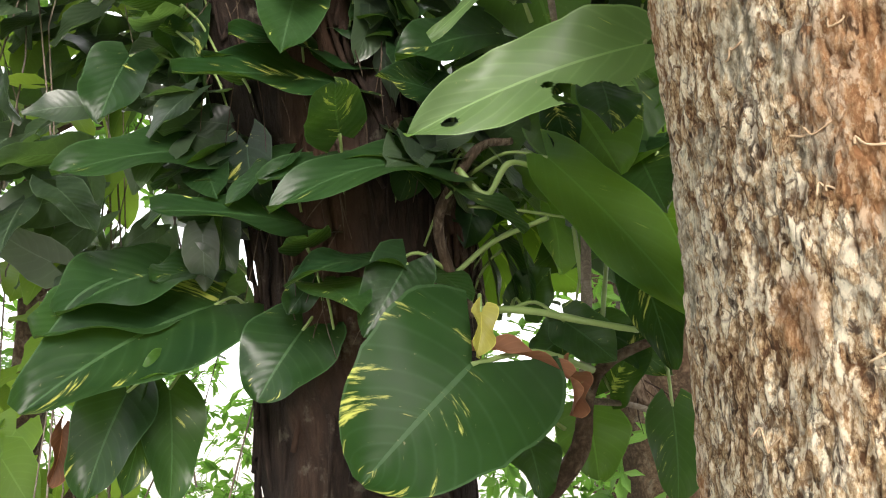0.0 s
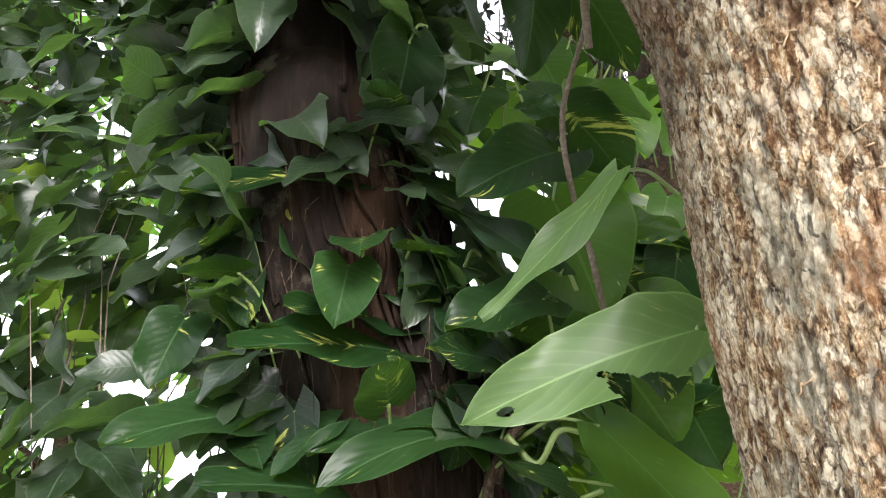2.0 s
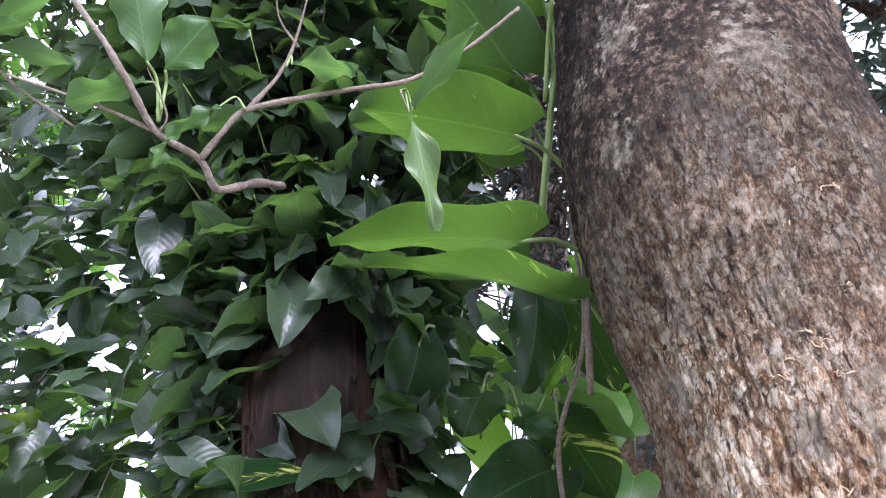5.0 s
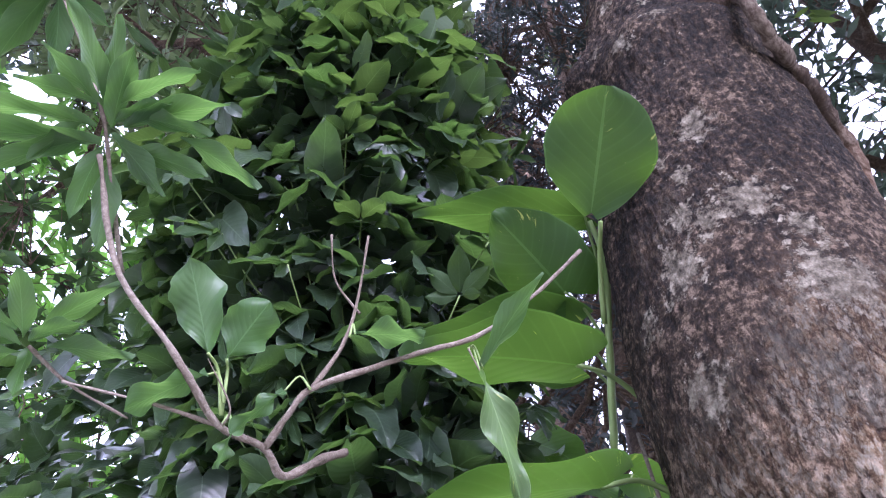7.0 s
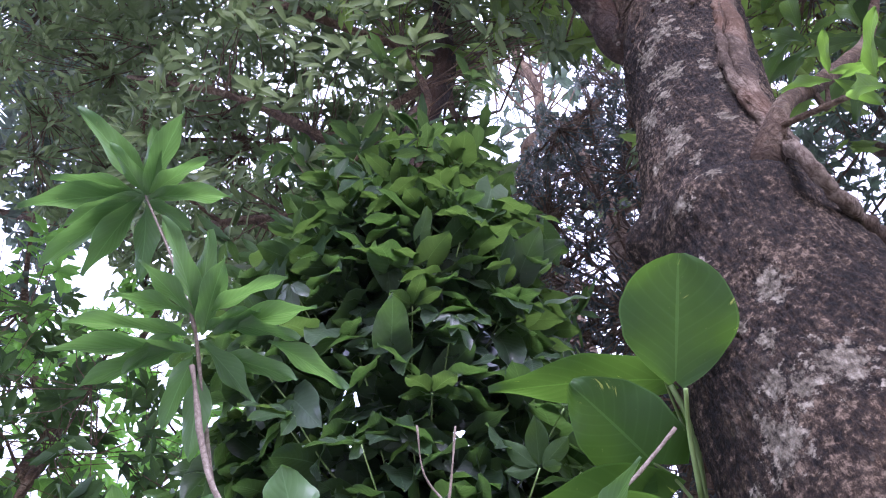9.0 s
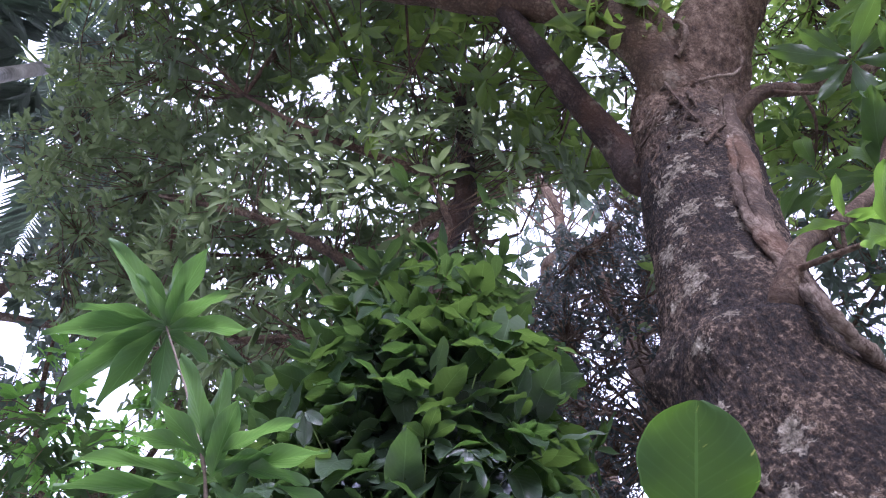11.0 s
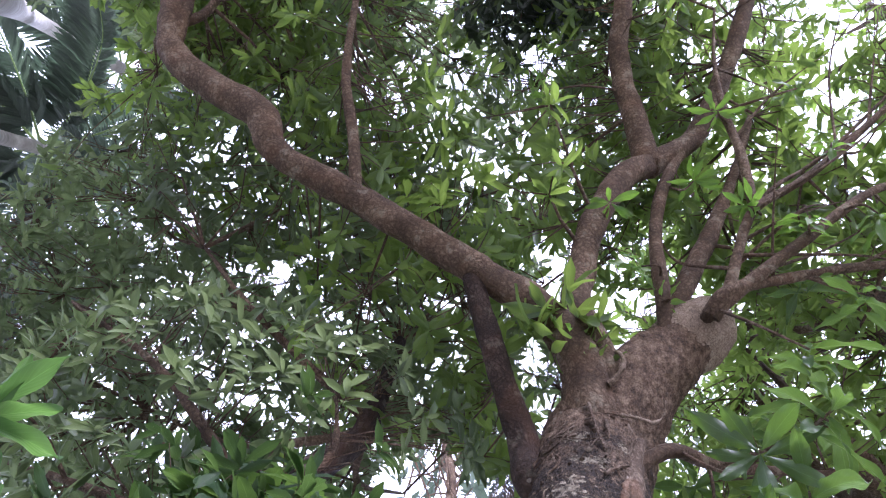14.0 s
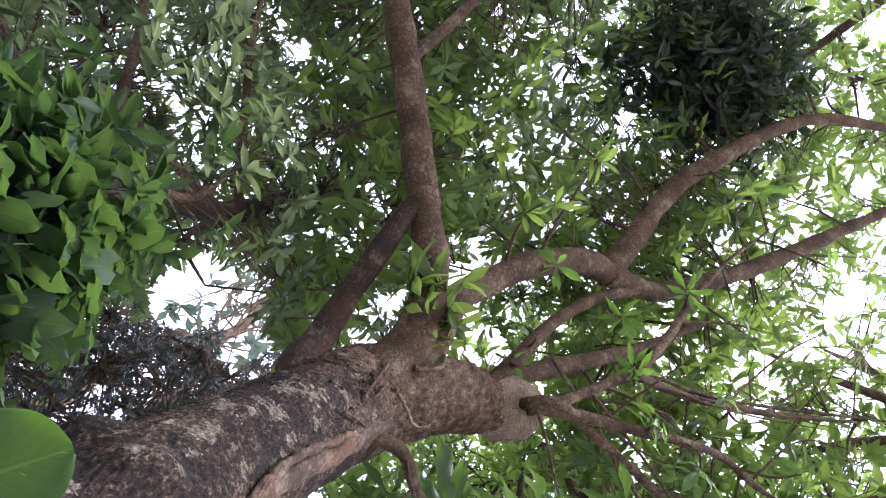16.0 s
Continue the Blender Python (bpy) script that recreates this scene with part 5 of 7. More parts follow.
for k in range(150):
    z = rng.uniform(2.0, 3.9) if k % 3 else rng.uniform(2.0, 2.7)
    s = np.array((rng.uniform(0.02, 0.95) - 0.1 * (z - 2), rng.uniform(1.95, 2.5), z))
    d = np.array((rng.normal(0.1, 0.6), rng.normal(-0.3, 0.4), rng.normal(-0.5, 0.4)))
    leaf = new("leaf", heart_shapes[rng.randint(3)])
    leaf.matrix_basis = basis(s, s + d, (rng.normal(0, 0.4), -0.8, rng.uniform(0.1, 0.9))) @ Matrix.Diagonal((*[rng.uniform(0.16, 0.3)] * 3, 1))
    hang(leaf, back_pothos)
    stalk(back_pothos, s, s + np.array((rng.normal(0, 0.1), 0.15, -0.22)), 0.004, 0.02)

# smaller dark leaves of the climber close to the vine-covered trunk
for k in range(52):
    z = rng.uniform(1.75, 2.75)
    c = np.array([np.interp(z, back_fine[:, 2], back_fine[:, q]) for q in range(4)])
    a = rng.choice((rng.uniform(math.radians(170), math.radians(225)), rng.uniform(math.radians(300), math.radians(365)), rng.uniform(math.radians(225), math.radians(300))), p=(0.4, 0.4, 0.2))
    way = np.array((math.cos(a), math.sin(a), 0))
    s = c[:3] + way * (c[3] + rng.uniform(0.02, 0.1))
    d = way * 0.6 + directions(1, rng)[0] * 0.7 + np.array((0, -0.1, -0.5))
    leaf = new("leaf", heart_shapes[0])
    leaf.matrix_basis = basis(s, s + d, way * 0.6 + np.array((0, 0, 0.8)) + directions(1, rng)[0] * 0.4) @ Matrix.Diagonal((*[rng.uniform(0.11, 0.2)] * 3, 1))
    hang(leaf, back_pothos)
    stalk(back_pothos, s, c[:3] + way * c[3] * 0.95 + np.array((0, 0, -0.1)), 0.003, 0.02)

# hanging root fibres on the vine-covered trunk
for k in range(90):
    z = rng.uniform(1.7, 2.7)
    c = np.array([np.interp(z, back_fine[:, 2], back_fine[:, q]) for q in range(4)])
    a = rng.uniform(math.radians(190), math.radians(350))
    way = np.array((math.cos(a), math.sin(a), 0))
    s = c[:3] + way * (c[3] + rng.uniform(0.005, 0.05))
    e = s + np.array((rng.normal(0, 0.03), rng.normal(0, 0.02), -rng.uniform(0.06, 0.22)))
    part("root_fibre", tube("root_fibre", [(*s, 0.0016), (*((s + e) / 2 + directions(1, rng)[0] * 0.012), 0.0014), (*e, 0.0008)], 8, 4), root_bark, ivy_tree)

# a dead branch caught in the vines between the trunks
dead_branch = thing("dead_branch", "fallen dead branch with stringy brown bark", "branch", at=(0.60, 2.24, 1.46))
part("dead_wood", tube("dead_wood", [(0.465, 2.210, 1.638, 0.022), (0.509, 2.210, 1.580, 0.032), (0.603, 2.236, 1.462, 0.036), (0.688, 2.210, 1.348, 0.034), (0.866, 2.210, 1.116, 0.030)], 90, 22, 0.03, 22.0, 7), root_bark, dead_branch)
for k in range(24):
    line = spline([(0.465, 2.210, 1.638, 0.022), (0.509, 2.210, 1.580, 0.032), (0.603, 2.236, 1.462, 0.036), (0.688, 2.210, 1.348, 0.034), (0.866, 2.210, 1.116, 0.030)], 40)[rng.randint(3, 34)]
    s = line[:3] + directions(1, rng)[0] * line[3] * 0.9
    e = s + np.array((rng.normal(0.03, 0.05), rng.normal(-0.02, 0.03), -rng.uniform(0.05, 0.14)))
    part("bark_string", tube("bark_string", [(*s, 0.003), (*((s + e) / 2 + directions(1, rng)[0] * 0.01), 0.002), (*e, 0.0008)], 8, 5), ivy_bark, dead_branch)

# ---- leafy shoots on the sunny side of the rough tree ----
shoots = thing("leafy_shoot", "leafy shoot with long drooping bright green leaves", "branch", at=tuple(SHOOT_RIGHT[1][:3]))
shoot_line = spline(SHOOT_RIGHT, 40)[:, :3]
side_line = spline(BOUGH_SIDE, 40)[:, :3]
long_shapes = [leaf_mesh("leaf", length=1.0, width=0.24 + 0.03 * k, peak=1.15, blunt=0.85, droop=0.6 + 0.2 * k, cup=0.12, wave=0.04, ragged=0.08, nu=6, nv=12, seed=20 + k) for k in range(3)]
for me in long_shapes:
    me.materials.append(shoot_leaf)
shoot_dark = [me.copy() for me in long_shapes]
for me in shoot_dark:
    me.materials.clear()
    me.materials.append(crown_single)
stems = np.vstack([shoot_line, side_line, limb_points])


def whorl(parent, centre, count, size, fresh, axis=(0, -0.3, 0.5)):
    """A twig with a ring of long leaves at its end."""
    centre = np.array(centre)
    root = stems[np.argmin(np.linalg.norm(stems - centre, axis=1))]
    if np.linalg.norm(root - centre) > 1.2:
        root = centre + (root - centre) / np.linalg.norm(root - centre) * 1.2
    mid = (root + centre) / 2 + np.array((0, 0, -0.1)) + directions(1, rng)[0] * 0.06
    part("twig", tube("twig", [(*root, 0.012), (*mid, 0.009), (*centre, 0.006)], 14, 7, 0.004, 30.0), limb_bark, parent)
    axis = np.array(axis) + directions(1, rng)[0] * 0.5
    axis /= np.linalg.norm(axis)
    turn = directions(1, rng)[0]
    across = np.cross(axis, turn)
    across /= np.linalg.norm(across)
    other = np.cross(axis, across)
    for k in range(count):
        a = k * 2.4 + rng.uniform(-0.3, 0.3)
        way = across * math.cos(a) + other * math.sin(a)
        s = centre - axis * (0.012 * k * size / 0.2) + way * 0.01
        d = way + axis * rng.uniform(-0.2, 0.7) + np.array((0, 0, -0.25))
        leaf = new("leaf", (long_shapes if fresh else shoot_dark)[rng.randint(3)])
        leaf.matrix_basis = basis(s, s + d, axis + np.array((0, 0, 0.4)) + directions(1, rng)[0] * 0.2) @ Matrix.Diagonal((*[size * rng.uniform(0.65, 1.15)] * 3, 1))
        hang(leaf, parent)


whorl(shoots, (1.510, -0.053, 5.777), 9, 0.34, False, (0, -0.3, 0.5))
whorl(shoots, (1.695, 0.002, 5.635), 9, 0.39, False, (0, -0.3, 0.5))
whorl(shoots, (1.770, -0.632, 6.220), 8, 0.34, False, (0, -0.3, 0.5))
whorl(shoots, (1.685, -0.125, 6.481), 9, 0.31, False, (0, -0.3, 0.5))
whorl(shoots, (1.545, 0.542, 6.174), 9, 0.32, False, (0, -0.3, 0.5))
whorl(shoots, (1.499, 0.392, 5.480), 9, 0.38, False, (0, -0.3, 0.5))
whorl(shoots, (1.848, -0.401, 5.931), 9, 0.37, False, (0, -0.3, 0.5))
whorl(shoots, (2.252, -1.075, 6.798), 8, 0.34, False, (0, -0.3, 0.5))
whorl(shoots, (2.176, -1.096, 7.499), 8, 0.30, False, (0, -0.3, 0.5))
whorl(shoots, (1.841, 0.417, 7.160), 8, 0.28, False, (0, -0.3, 0.5))
whorl(shoots, (1.650, -1.465, 7.400), 9, 0.20, True, (0, -0.2, -0.3))
whorl(shoots, (1.965, -1.496, 7.200), 10, 0.22, True, (0, -0.2, -0.3))
whorl(shoots, (1.049, -0.815, 7.300), 9, 0.20, True, (0, -0.2, -0.3))
whorl(shoots, (1.220, -0.623, 7.200), 8, 0.18, True, (0, -0.2, -0.3))
whorl(shoots, (2.112, -2.113, 7.600), 9, 0.20, True, (0, -0.2, -0.3))
whorl(shoots, (2.773, -2.397, 7.400), 9, 0.22, True, (0, -0.2, -0.3))
whorl(shoots, (2.387, -1.658, 7.200), 9, 0.22, True, (0, -0.2, -0.3))
whorl(shoots, (0.762, -1.188, 7.600), 7, 0.20, True, (0, -0.2, -0.3))
whorl(shoots, (1.384, -2.165, 8.000), 8, 0.22, True, (0, -0.2, -0.3))
whorl(shoots, (0.642, -0.283, 6.950), 10, 0.22, True, (0, -0.2, -0.3))
whorl(shoots, (1.894, -2.531, 8.000), 9, 0.22, True, (0, -0.2, -0.3))
whorl(shoots, (1.383, -1.601, 8.000), 8, 0.20, True, (0, -0.2, -0.3))
whorl(shoots, (1.709, -3.514, 8.400), 9, 0.24, True, (0, -0.2, -0.3))
whorl(shoots, (-1.145, 0.115, 8.400), 9, 0.22, True, (0, -0.2, -0.3))
whorl(shoots, (0.019, -1.934, 8.600), 9, 0.24, True, (0, -0.2, -0.3))
whorl(shoots, (0.823, -3.111, 8.600), 9, 0.24, True, (0, -0.2, -0.3))
whorl(shoots, (0.708, 0.119, 3.925), 7, 0.24, True, (0, -0.3, 0.5))
whorl(shoots, (0.834, 0.243, 4.438), 6, 0.20, True, (0, -0.3, 0.5))

# ---- trees and shrubs round the clearing ----
def ring_tree(at, height, spread, clumps, size, mat, seed, label, base_height=0.35, shape=None, each=8, gaps=True):
    r = np.random.RandomState(seed)
    tree = thing("wood_tree", label, "tree", "trees round the clearing", at=(at[0], at[1], 0))
    lean = r.normal(0, 0.25, 2)
    topp = np.array((at[0] + lean[0], at[1] + lean[1], height * 0.85))
    line = [(at[0], at[1], -0.1, 0.02 * height + 0.03), ((at[0] + topp[0]) / 2 + 0.1, (at[1] + topp[1]) / 2, height * 0.45, 0.014 * height + 0.02), (*topp, 0.02)]
    part("trunk", tube("trunk", line, 30, 12, 0.05, 5.0, seed), limb_bark, tree)
    fine = spline(line, 40)[:, :3]
    arms = []
    for k in range(9):
        s = fine[r.randint(int(40 * base_height), 37)]
        a = k * 2.4 + r.uniform(-0.4, 0.4)
        e = s + np.array((math.cos(a) * spread * 0.85, math.sin(a) * spread * 0.85, r.uniform(0.05, 0.2) * height))
        m = (s + e) / 2 + directions(1, r)[0] * spread * 0.14
        if not open_sky(np.array((e, m))).all():
            continue
        arm = [(*s, 0.0045 * height), (*m, 0.0034 * height), (*e, 0.001 * height)]
        arms.append(spline(arm, 14)[3:, :3])
        part("limb", tube("limb", arm, 20, 7, 0.02, 4.0, k), limb_bark, tree)
    centre = np.array((at[0] + lean[0] * 0.6, at[1] + lean[1] * 0.6, height * (base_height + 1) / 2))
    half = np.array((spread, spread, height * (1 - base_height) / 2))
    places = centre + directions(clumps, r) * half * r.uniform(0.2, 1, (clumps, 1)) ** 0.45
    crown(tree, np.vstack([fine[12:], *arms]), places, each, size, shape or small_blade, mat, limb_bark, r, "", 3.0, 0.0013 * height, gaps)
    return tree


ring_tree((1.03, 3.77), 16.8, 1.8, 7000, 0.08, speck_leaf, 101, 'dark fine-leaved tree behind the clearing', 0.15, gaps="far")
ring_tree((-4.52, 3.59), 10.3, 2.0, 700, 0.20, light_leaf, 102, "light green leafy tree at the clearing's edge", 0.10)
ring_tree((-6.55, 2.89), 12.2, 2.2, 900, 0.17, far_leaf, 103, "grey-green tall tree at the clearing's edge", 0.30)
ring_tree((5.79, -2.70), 11.2, 3.0, 1200, 0.22, crown_leaf, 105, 'bright green tall tree', 0.50)
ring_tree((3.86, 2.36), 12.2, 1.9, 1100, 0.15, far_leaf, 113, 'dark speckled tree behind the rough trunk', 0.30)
ring_tree((-3.02, 2.36), 6.7, 1.2, 420, 0.15, mid_leaf, 114, 'green leafy sapling at the clearing edge', 0.30)
ring_tree((6.00, 5.50), 9.5, 2.8, 1000, 0.22, crown_dark, 106, 'dark green tree behind the rough trunk', 0.25)
ring_tree((-0.90, -7.60), 14.7, 4.0, 1300, 0.20, crown_leaf, 111, 'bright green tall tree', 0.60)
ring_tree((-3.60, -3.90), 14.8, 3.2, 800, 0.18, crown_dark, 112, 'dark green tall tree', 0.60)
ring_tree((7.00, 0.50), 11.0, 3.0, 900, 0.22, crown_leaf, 107, 'bright green tall tree', 0.50)
ring_tree((-6.50, 4.50), 8.0, 2.6, 800, 0.20, crown_leaf, 108, "leafy tree at the clearing's edge", 0.10)
ring_tree((-15.00, -8.00), 10.0, 2.8, 600, 0.25, crown_dark, 109, 'dark green tree behind the clearing', 0.45)
ring_tree((-5.00, -18.00), 11.0, 3.0, 600, 0.25, crown_dark, 110, 'dark green tree behind the clearing', 0.50)
ring_tree((-3.20, 6.00), 2.6, 1.6, 330, 0.13, light_leaf, 120, 'light green undergrowth shrub, coloured as in bright light', 0.02)
ring_tree((-0.60, 6.50), 2.3, 1.5, 260, 0.13, light_leaf, 121, 'light green undergrowth shrub, coloured as in bright light', 0.02)
ring_tree((1.80, 5.50), 3.0, 1.4, 300, 0.13, light_leaf, 122, 'light green undergrowth shrub, coloured as in bright light', 0.02)
ring_tree((-5.50, 6.50), 3.6, 1.8, 300, 0.13, light_leaf, 123, 'light green undergrowth shrub, coloured as in bright light', 0.02)
ring_tree((3.80, 6.80), 3.4, 1.7, 300, 0.13, light_leaf, 124, 'light green undergrowth shrub, coloured as in bright light', 0.02)
ring_tree((1.00, 4.30), 3.6, 1.0, 200, 0.13, light_leaf, 125, 'light green undergrowth shrub, coloured as in bright light', 0.02)
ring_tree((3.64, 0.25), 12.4, 1.6, 380, 0.17, crown_leaf, 140, 'leafy tree closing the canopy', 0.66)
ring_tree((3.49, -1.44), 14.2, 1.8, 260, 0.17, crown_leaf, 141, 'leafy tree closing the canopy', 0.66)
ring_tree((4.30, 0.90), 13.2, 1.7, 380, 0.17, crown_leaf, 142, 'leafy tree closing the canopy', 0.66)
ring_tree((3.92, -5.04), 14.0, 2.0, 260, 0.17, crown_leaf, 143, 'leafy tree closing the canopy', 0.66)
ring_tree((-5.44, 2.34), 13.4, 1.8, 700, 0.17, far_leaf, 144, 'leafy tree closing the canopy', 0.66)
ring_tree((5.04, -1.46), 13.2, 1.7, 260, 0.17, crown_leaf, 145, 'leafy tree closing the canopy', 0.66)
ring_tree((-5.00, -2.71), 15.0, 1.8, 600, 0.17, crown_dark, 146, 'leafy tree closing the canopy', 0.66)
ring_tree((-2.15, 3.71), 4.2, 1.0, 130, 0.13, light_leaf, 151, 'light green leafy sapling behind the vine curtain', 0.50)

# a dark fine-leaved tree and bare branches far beyond the gap
far_tree = thing("distant_tree", "distant bare-branched tree against the white sky", "tree", at=(FAR_BRANCH[0][0], FAR_BRANCH[0][1], 0))
part("trunk", tube("trunk", [(FAR_BRANCH[0][0], FAR_BRANCH[0][1], -0.2, 0.4), *FAR_BRANCH], 60, 10, 0.1, 2.0, 4), limb_bark, far_tree)
fb = spline(FAR_BRANCH, 40)[:, :3]
fp = fb[rng.randint(10, 40, 46)] + directions(46, rng) * 1.6
part("twig_work", twig_mesh("twig_work", fb[rng.randint(6, 40, 46)], fp, np.full(46, 0.035), rng), limb_bark, far_tree, kind="stuff")
part("crown", cloud("crown", small_blade, *tufts(fp, directions(46, rng), 7, 0.5, rng)), far_leaf, far_tree, kind="stuff")


# ---- palms ----
def palm(line, seed):
    r = np.random.RandomState(seed)
    tree = thing("palm_tree", "tall palm with a smooth ringed grey trunk", "palm", "palms", at=(line[0][0], line[0][1], 0))
    rows = spline(line, 160)
    rows[:, 3] *= 1 + 0.05 * (np.arange(160) % 4 == 0)
    part("trunk", tube("trunk", rows.tolist(), 160, 14), palm_bark, tree, "pale ringed grey trunk")
    head = np.array(line[-1][:3])
    for k in range(13):
        a = k * 2.4 + r.uniform(-0.2, 0.2)
        out = np.array((math.cos(a), math.sin(a), 0.0))
        rise = r.uniform(-0.1, 0.9)
        spine = [(*(head), 0.03), (*(head + out * 1.0 + np.array((0, 0, 0.5 * rise))), 0.022), (*(head + out * 2.2 + np.array((0, 0, rise * 0.3 - 0.4))), 0.012), (*(head + out * 2.9 + np.array((0, 0, rise * 0.2 - 1.4))), 0.005)]
        frond = part("frond", tube("frond", spine, 24, 5), stalk_green, tree)
        sp = spline(spine, 60)[8:, :3]
        side = np.cross(out, (0, 0, 1.0))
        where = np.repeat(sp, 2, axis=0)
        sign = np.tile((1, -1), len(sp))[:, None]
        way = side * sign + out * 0.5 + np.array((0, 0, -0.75)) + directions(len(where), r) * 0.1
        part("leaflet_comb", cloud("leaflet_comb", leaf_arrays(length=1.0, width=0.1, peak=0.9, droop=0.5, nu=2, nv=4), where, way, np.tile((0, 0, 1.0), (len(where), 1)) + 0.3 * out, np.full(len(where), 0.9)), far_leaf, frond, kind="stuff")
    return tree


palm(PALM_ONE, 1)
palm(PALM_TWO, 2)

# ---- the climbing pothos and the thin bush ----
pothos_vine = thing("pothos_vine", "climbing pothos with large leathery leaves, some flecked yellow", "vine", at=(-0.1, 1.7, 0))
fresh_vine = thing("pothos_vine", "fresh green pothos climbing close by the rough trunk", "vine", at=(0.3, 1.0, 0))
bush = thing("thin_bush", "thin-twigged bush with toothed pale green leaves", "shrub", at=(-0.4, 0.9, 0))

# the large pothos leaves, from stalk to tip
place_leaf(pothos_vine, (0.033, 1.384, 1.587), (-0.161, 1.301, 1.390), 0.362, (0.096, -0.947, 0.307), pothos_gold, seed=4, back=0.38, peak=0.5, blunt=0.5, droop=0.35, label='broad dark green leaf streaked with yellow')
stalk(pothos_vine, (0.281, 1.543, 1.576), (0.033, 1.384, 1.587), 0.006)
place_leaf(pothos_vine, (-0.186, 1.481, 2.182), (-0.507, 1.291, 2.141), 0.226, (0.295, -0.652, 0.699), pothos_gold, seed=6, droop=0.3, back=0.12)
stalk(pothos_vine, (-0.116, 1.632, 2.100), (-0.186, 1.481, 2.182))
place_leaf(pothos_vine, (-0.195, 1.507, 2.253), (-0.419, 1.343, 2.242), 0.154, (0.416, -0.613, 0.672), pothos_gold, seed=8, droop=0.4)
stalk(pothos_vine, (-0.091, 1.633, 2.100), (-0.195, 1.507, 2.253))
place_leaf(pothos_vine, (0.010, 1.503, 1.994), (-0.321, 1.301, 1.865), 0.166, (0.141, -0.684, 0.715), pothos_green, seed=10, droop=1.0, back=0.1)
stalk(pothos_vine, (0.048, 1.548, 2.025), (0.010, 1.503, 1.994))
place_leaf(pothos_vine, (0.012, 1.554, 2.042), (-0.368, 1.405, 1.951), 0.189, (0.031, -0.573, 0.819), pothos_green, seed=12, droop=0.6, back=0.1)
stalk(pothos_vine, (0.049, 1.596, 2.041), (0.012, 1.554, 2.042))
place_leaf(pothos_vine, (0.324, 1.103, 2.068), (-0.058, 1.117, 1.932), 0.159, (-0.099, -0.978, 0.183), pothos_pale, seed=14, droop=0.55, back=0.14, ragged=0.16, holes=((-0.35, 0.83, 0.22, 0.035), (-0.75, 0.42, 0.4, 0.05), (-1.0, 0.36, 0.35, 0.09), (-1.0, 0.12, 0.3, 0.1), (-0.3, 0.45, 0.08, 0.02)), label='glossy leaf with a torn rim, coloured pale for its sheen')
stalk(pothos_vine, (0.378, 1.177, 2.111), (0.324, 1.103, 2.068))
place_leaf(pothos_vine, (0.022, 1.472, 2.140), (-0.129, 1.319, 2.131), 0.099, (0.679, -0.683, 0.269), pothos_gold, seed=16, droop=0.4, back=0.15)
stalk(pothos_vine, (0.013, 1.587, 2.079), (0.022, 1.472, 2.140))
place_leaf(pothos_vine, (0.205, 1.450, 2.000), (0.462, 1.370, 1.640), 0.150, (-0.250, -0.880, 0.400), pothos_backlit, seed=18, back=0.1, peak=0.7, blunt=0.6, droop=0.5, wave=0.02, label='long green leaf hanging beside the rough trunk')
stalk(pothos_vine, (0.047, 1.560, 2.004), (0.205, 1.450, 2.000))
place_leaf(pothos_vine, (0.359, 1.445, 1.805), (0.405, 1.415, 1.566), 0.126, (0.051, -0.989, 0.138), pothos_gold, seed=20, back=0.15)
stalk(pothos_vine, (0.290, 1.532, 1.874), (0.359, 1.445, 1.805))
place_leaf(pothos_vine, (0.272, 1.524, 2.155), (0.365, 1.512, 1.976), 0.253, (-0.170, -0.985, -0.021), pothos_bright, seed=22, back=0.3)
stalk(pothos_vine, (0.215, 1.586, 2.097), (0.272, 1.524, 2.155))
place_leaf(pothos_vine, (0.234, 1.480, 2.119), (0.246, 1.457, 1.987), 0.084, (0.048, -0.983, 0.177), pothos_gold, seed=24)
stalk(pothos_vine, (0.215, 1.586, 2.097), (0.234, 1.480, 2.119))
place_leaf(pothos_vine, (0.348, 1.545, 2.302), (0.476, 1.569, 2.199), 0.153, (-0.085, -0.944, -0.320), pothos_bright, seed=26)
stalk(pothos_vine, (0.290, 1.628, 2.390), (0.348, 1.545, 2.302))
place_leaf(pothos_vine, (-0.281, 1.540, 1.896), (-0.577, 1.391, 1.904), 0.175, (0.299, -0.548, 0.781), pothos_green, seed=28, droop=0.3)
stalk(pothos_vine, (-0.221, 1.624, 1.890), (-0.281, 1.540, 1.896))
place_leaf(pothos_vine, (-0.503, 1.579, 2.085), (-0.775, 1.392, 1.982), 0.189, (0.219, -0.694, 0.686), pothos_green, seed=30, droop=0.5, back=0.1)
stalk(pothos_vine, (-0.428, 1.684, 2.076), (-0.503, 1.579, 2.085))
place_leaf(pothos_vine, (-0.528, 1.648, 1.753), (-0.810, 1.406, 1.525), 0.326, (0.150, -0.765, 0.627), pothos_green, seed=32, back=0.2, droop=0.6)
stalk(pothos_vine, (-0.467, 1.755, 1.738), (-0.528, 1.648, 1.753))
place_leaf(pothos_vine, (-0.510, 1.570, 1.641), (-0.605, 1.429, 1.575), 0.096, (0.232, -0.534, 0.813), pothos_bright, seed=34, droop=0.6)
stalk(pothos_vine, (-0.495, 1.715, 1.683), (-0.510, 1.570, 1.641))
place_leaf(pothos_vine, (-0.315, 1.564, 1.680), (-0.389, 1.492, 1.535), 0.201, (0.092, -0.909, 0.407), pothos_green, seed=36, back=0.35, blunt=0.55)
stalk(pothos_vine, (-0.245, 1.610, 1.713), (-0.315, 1.564, 1.680))
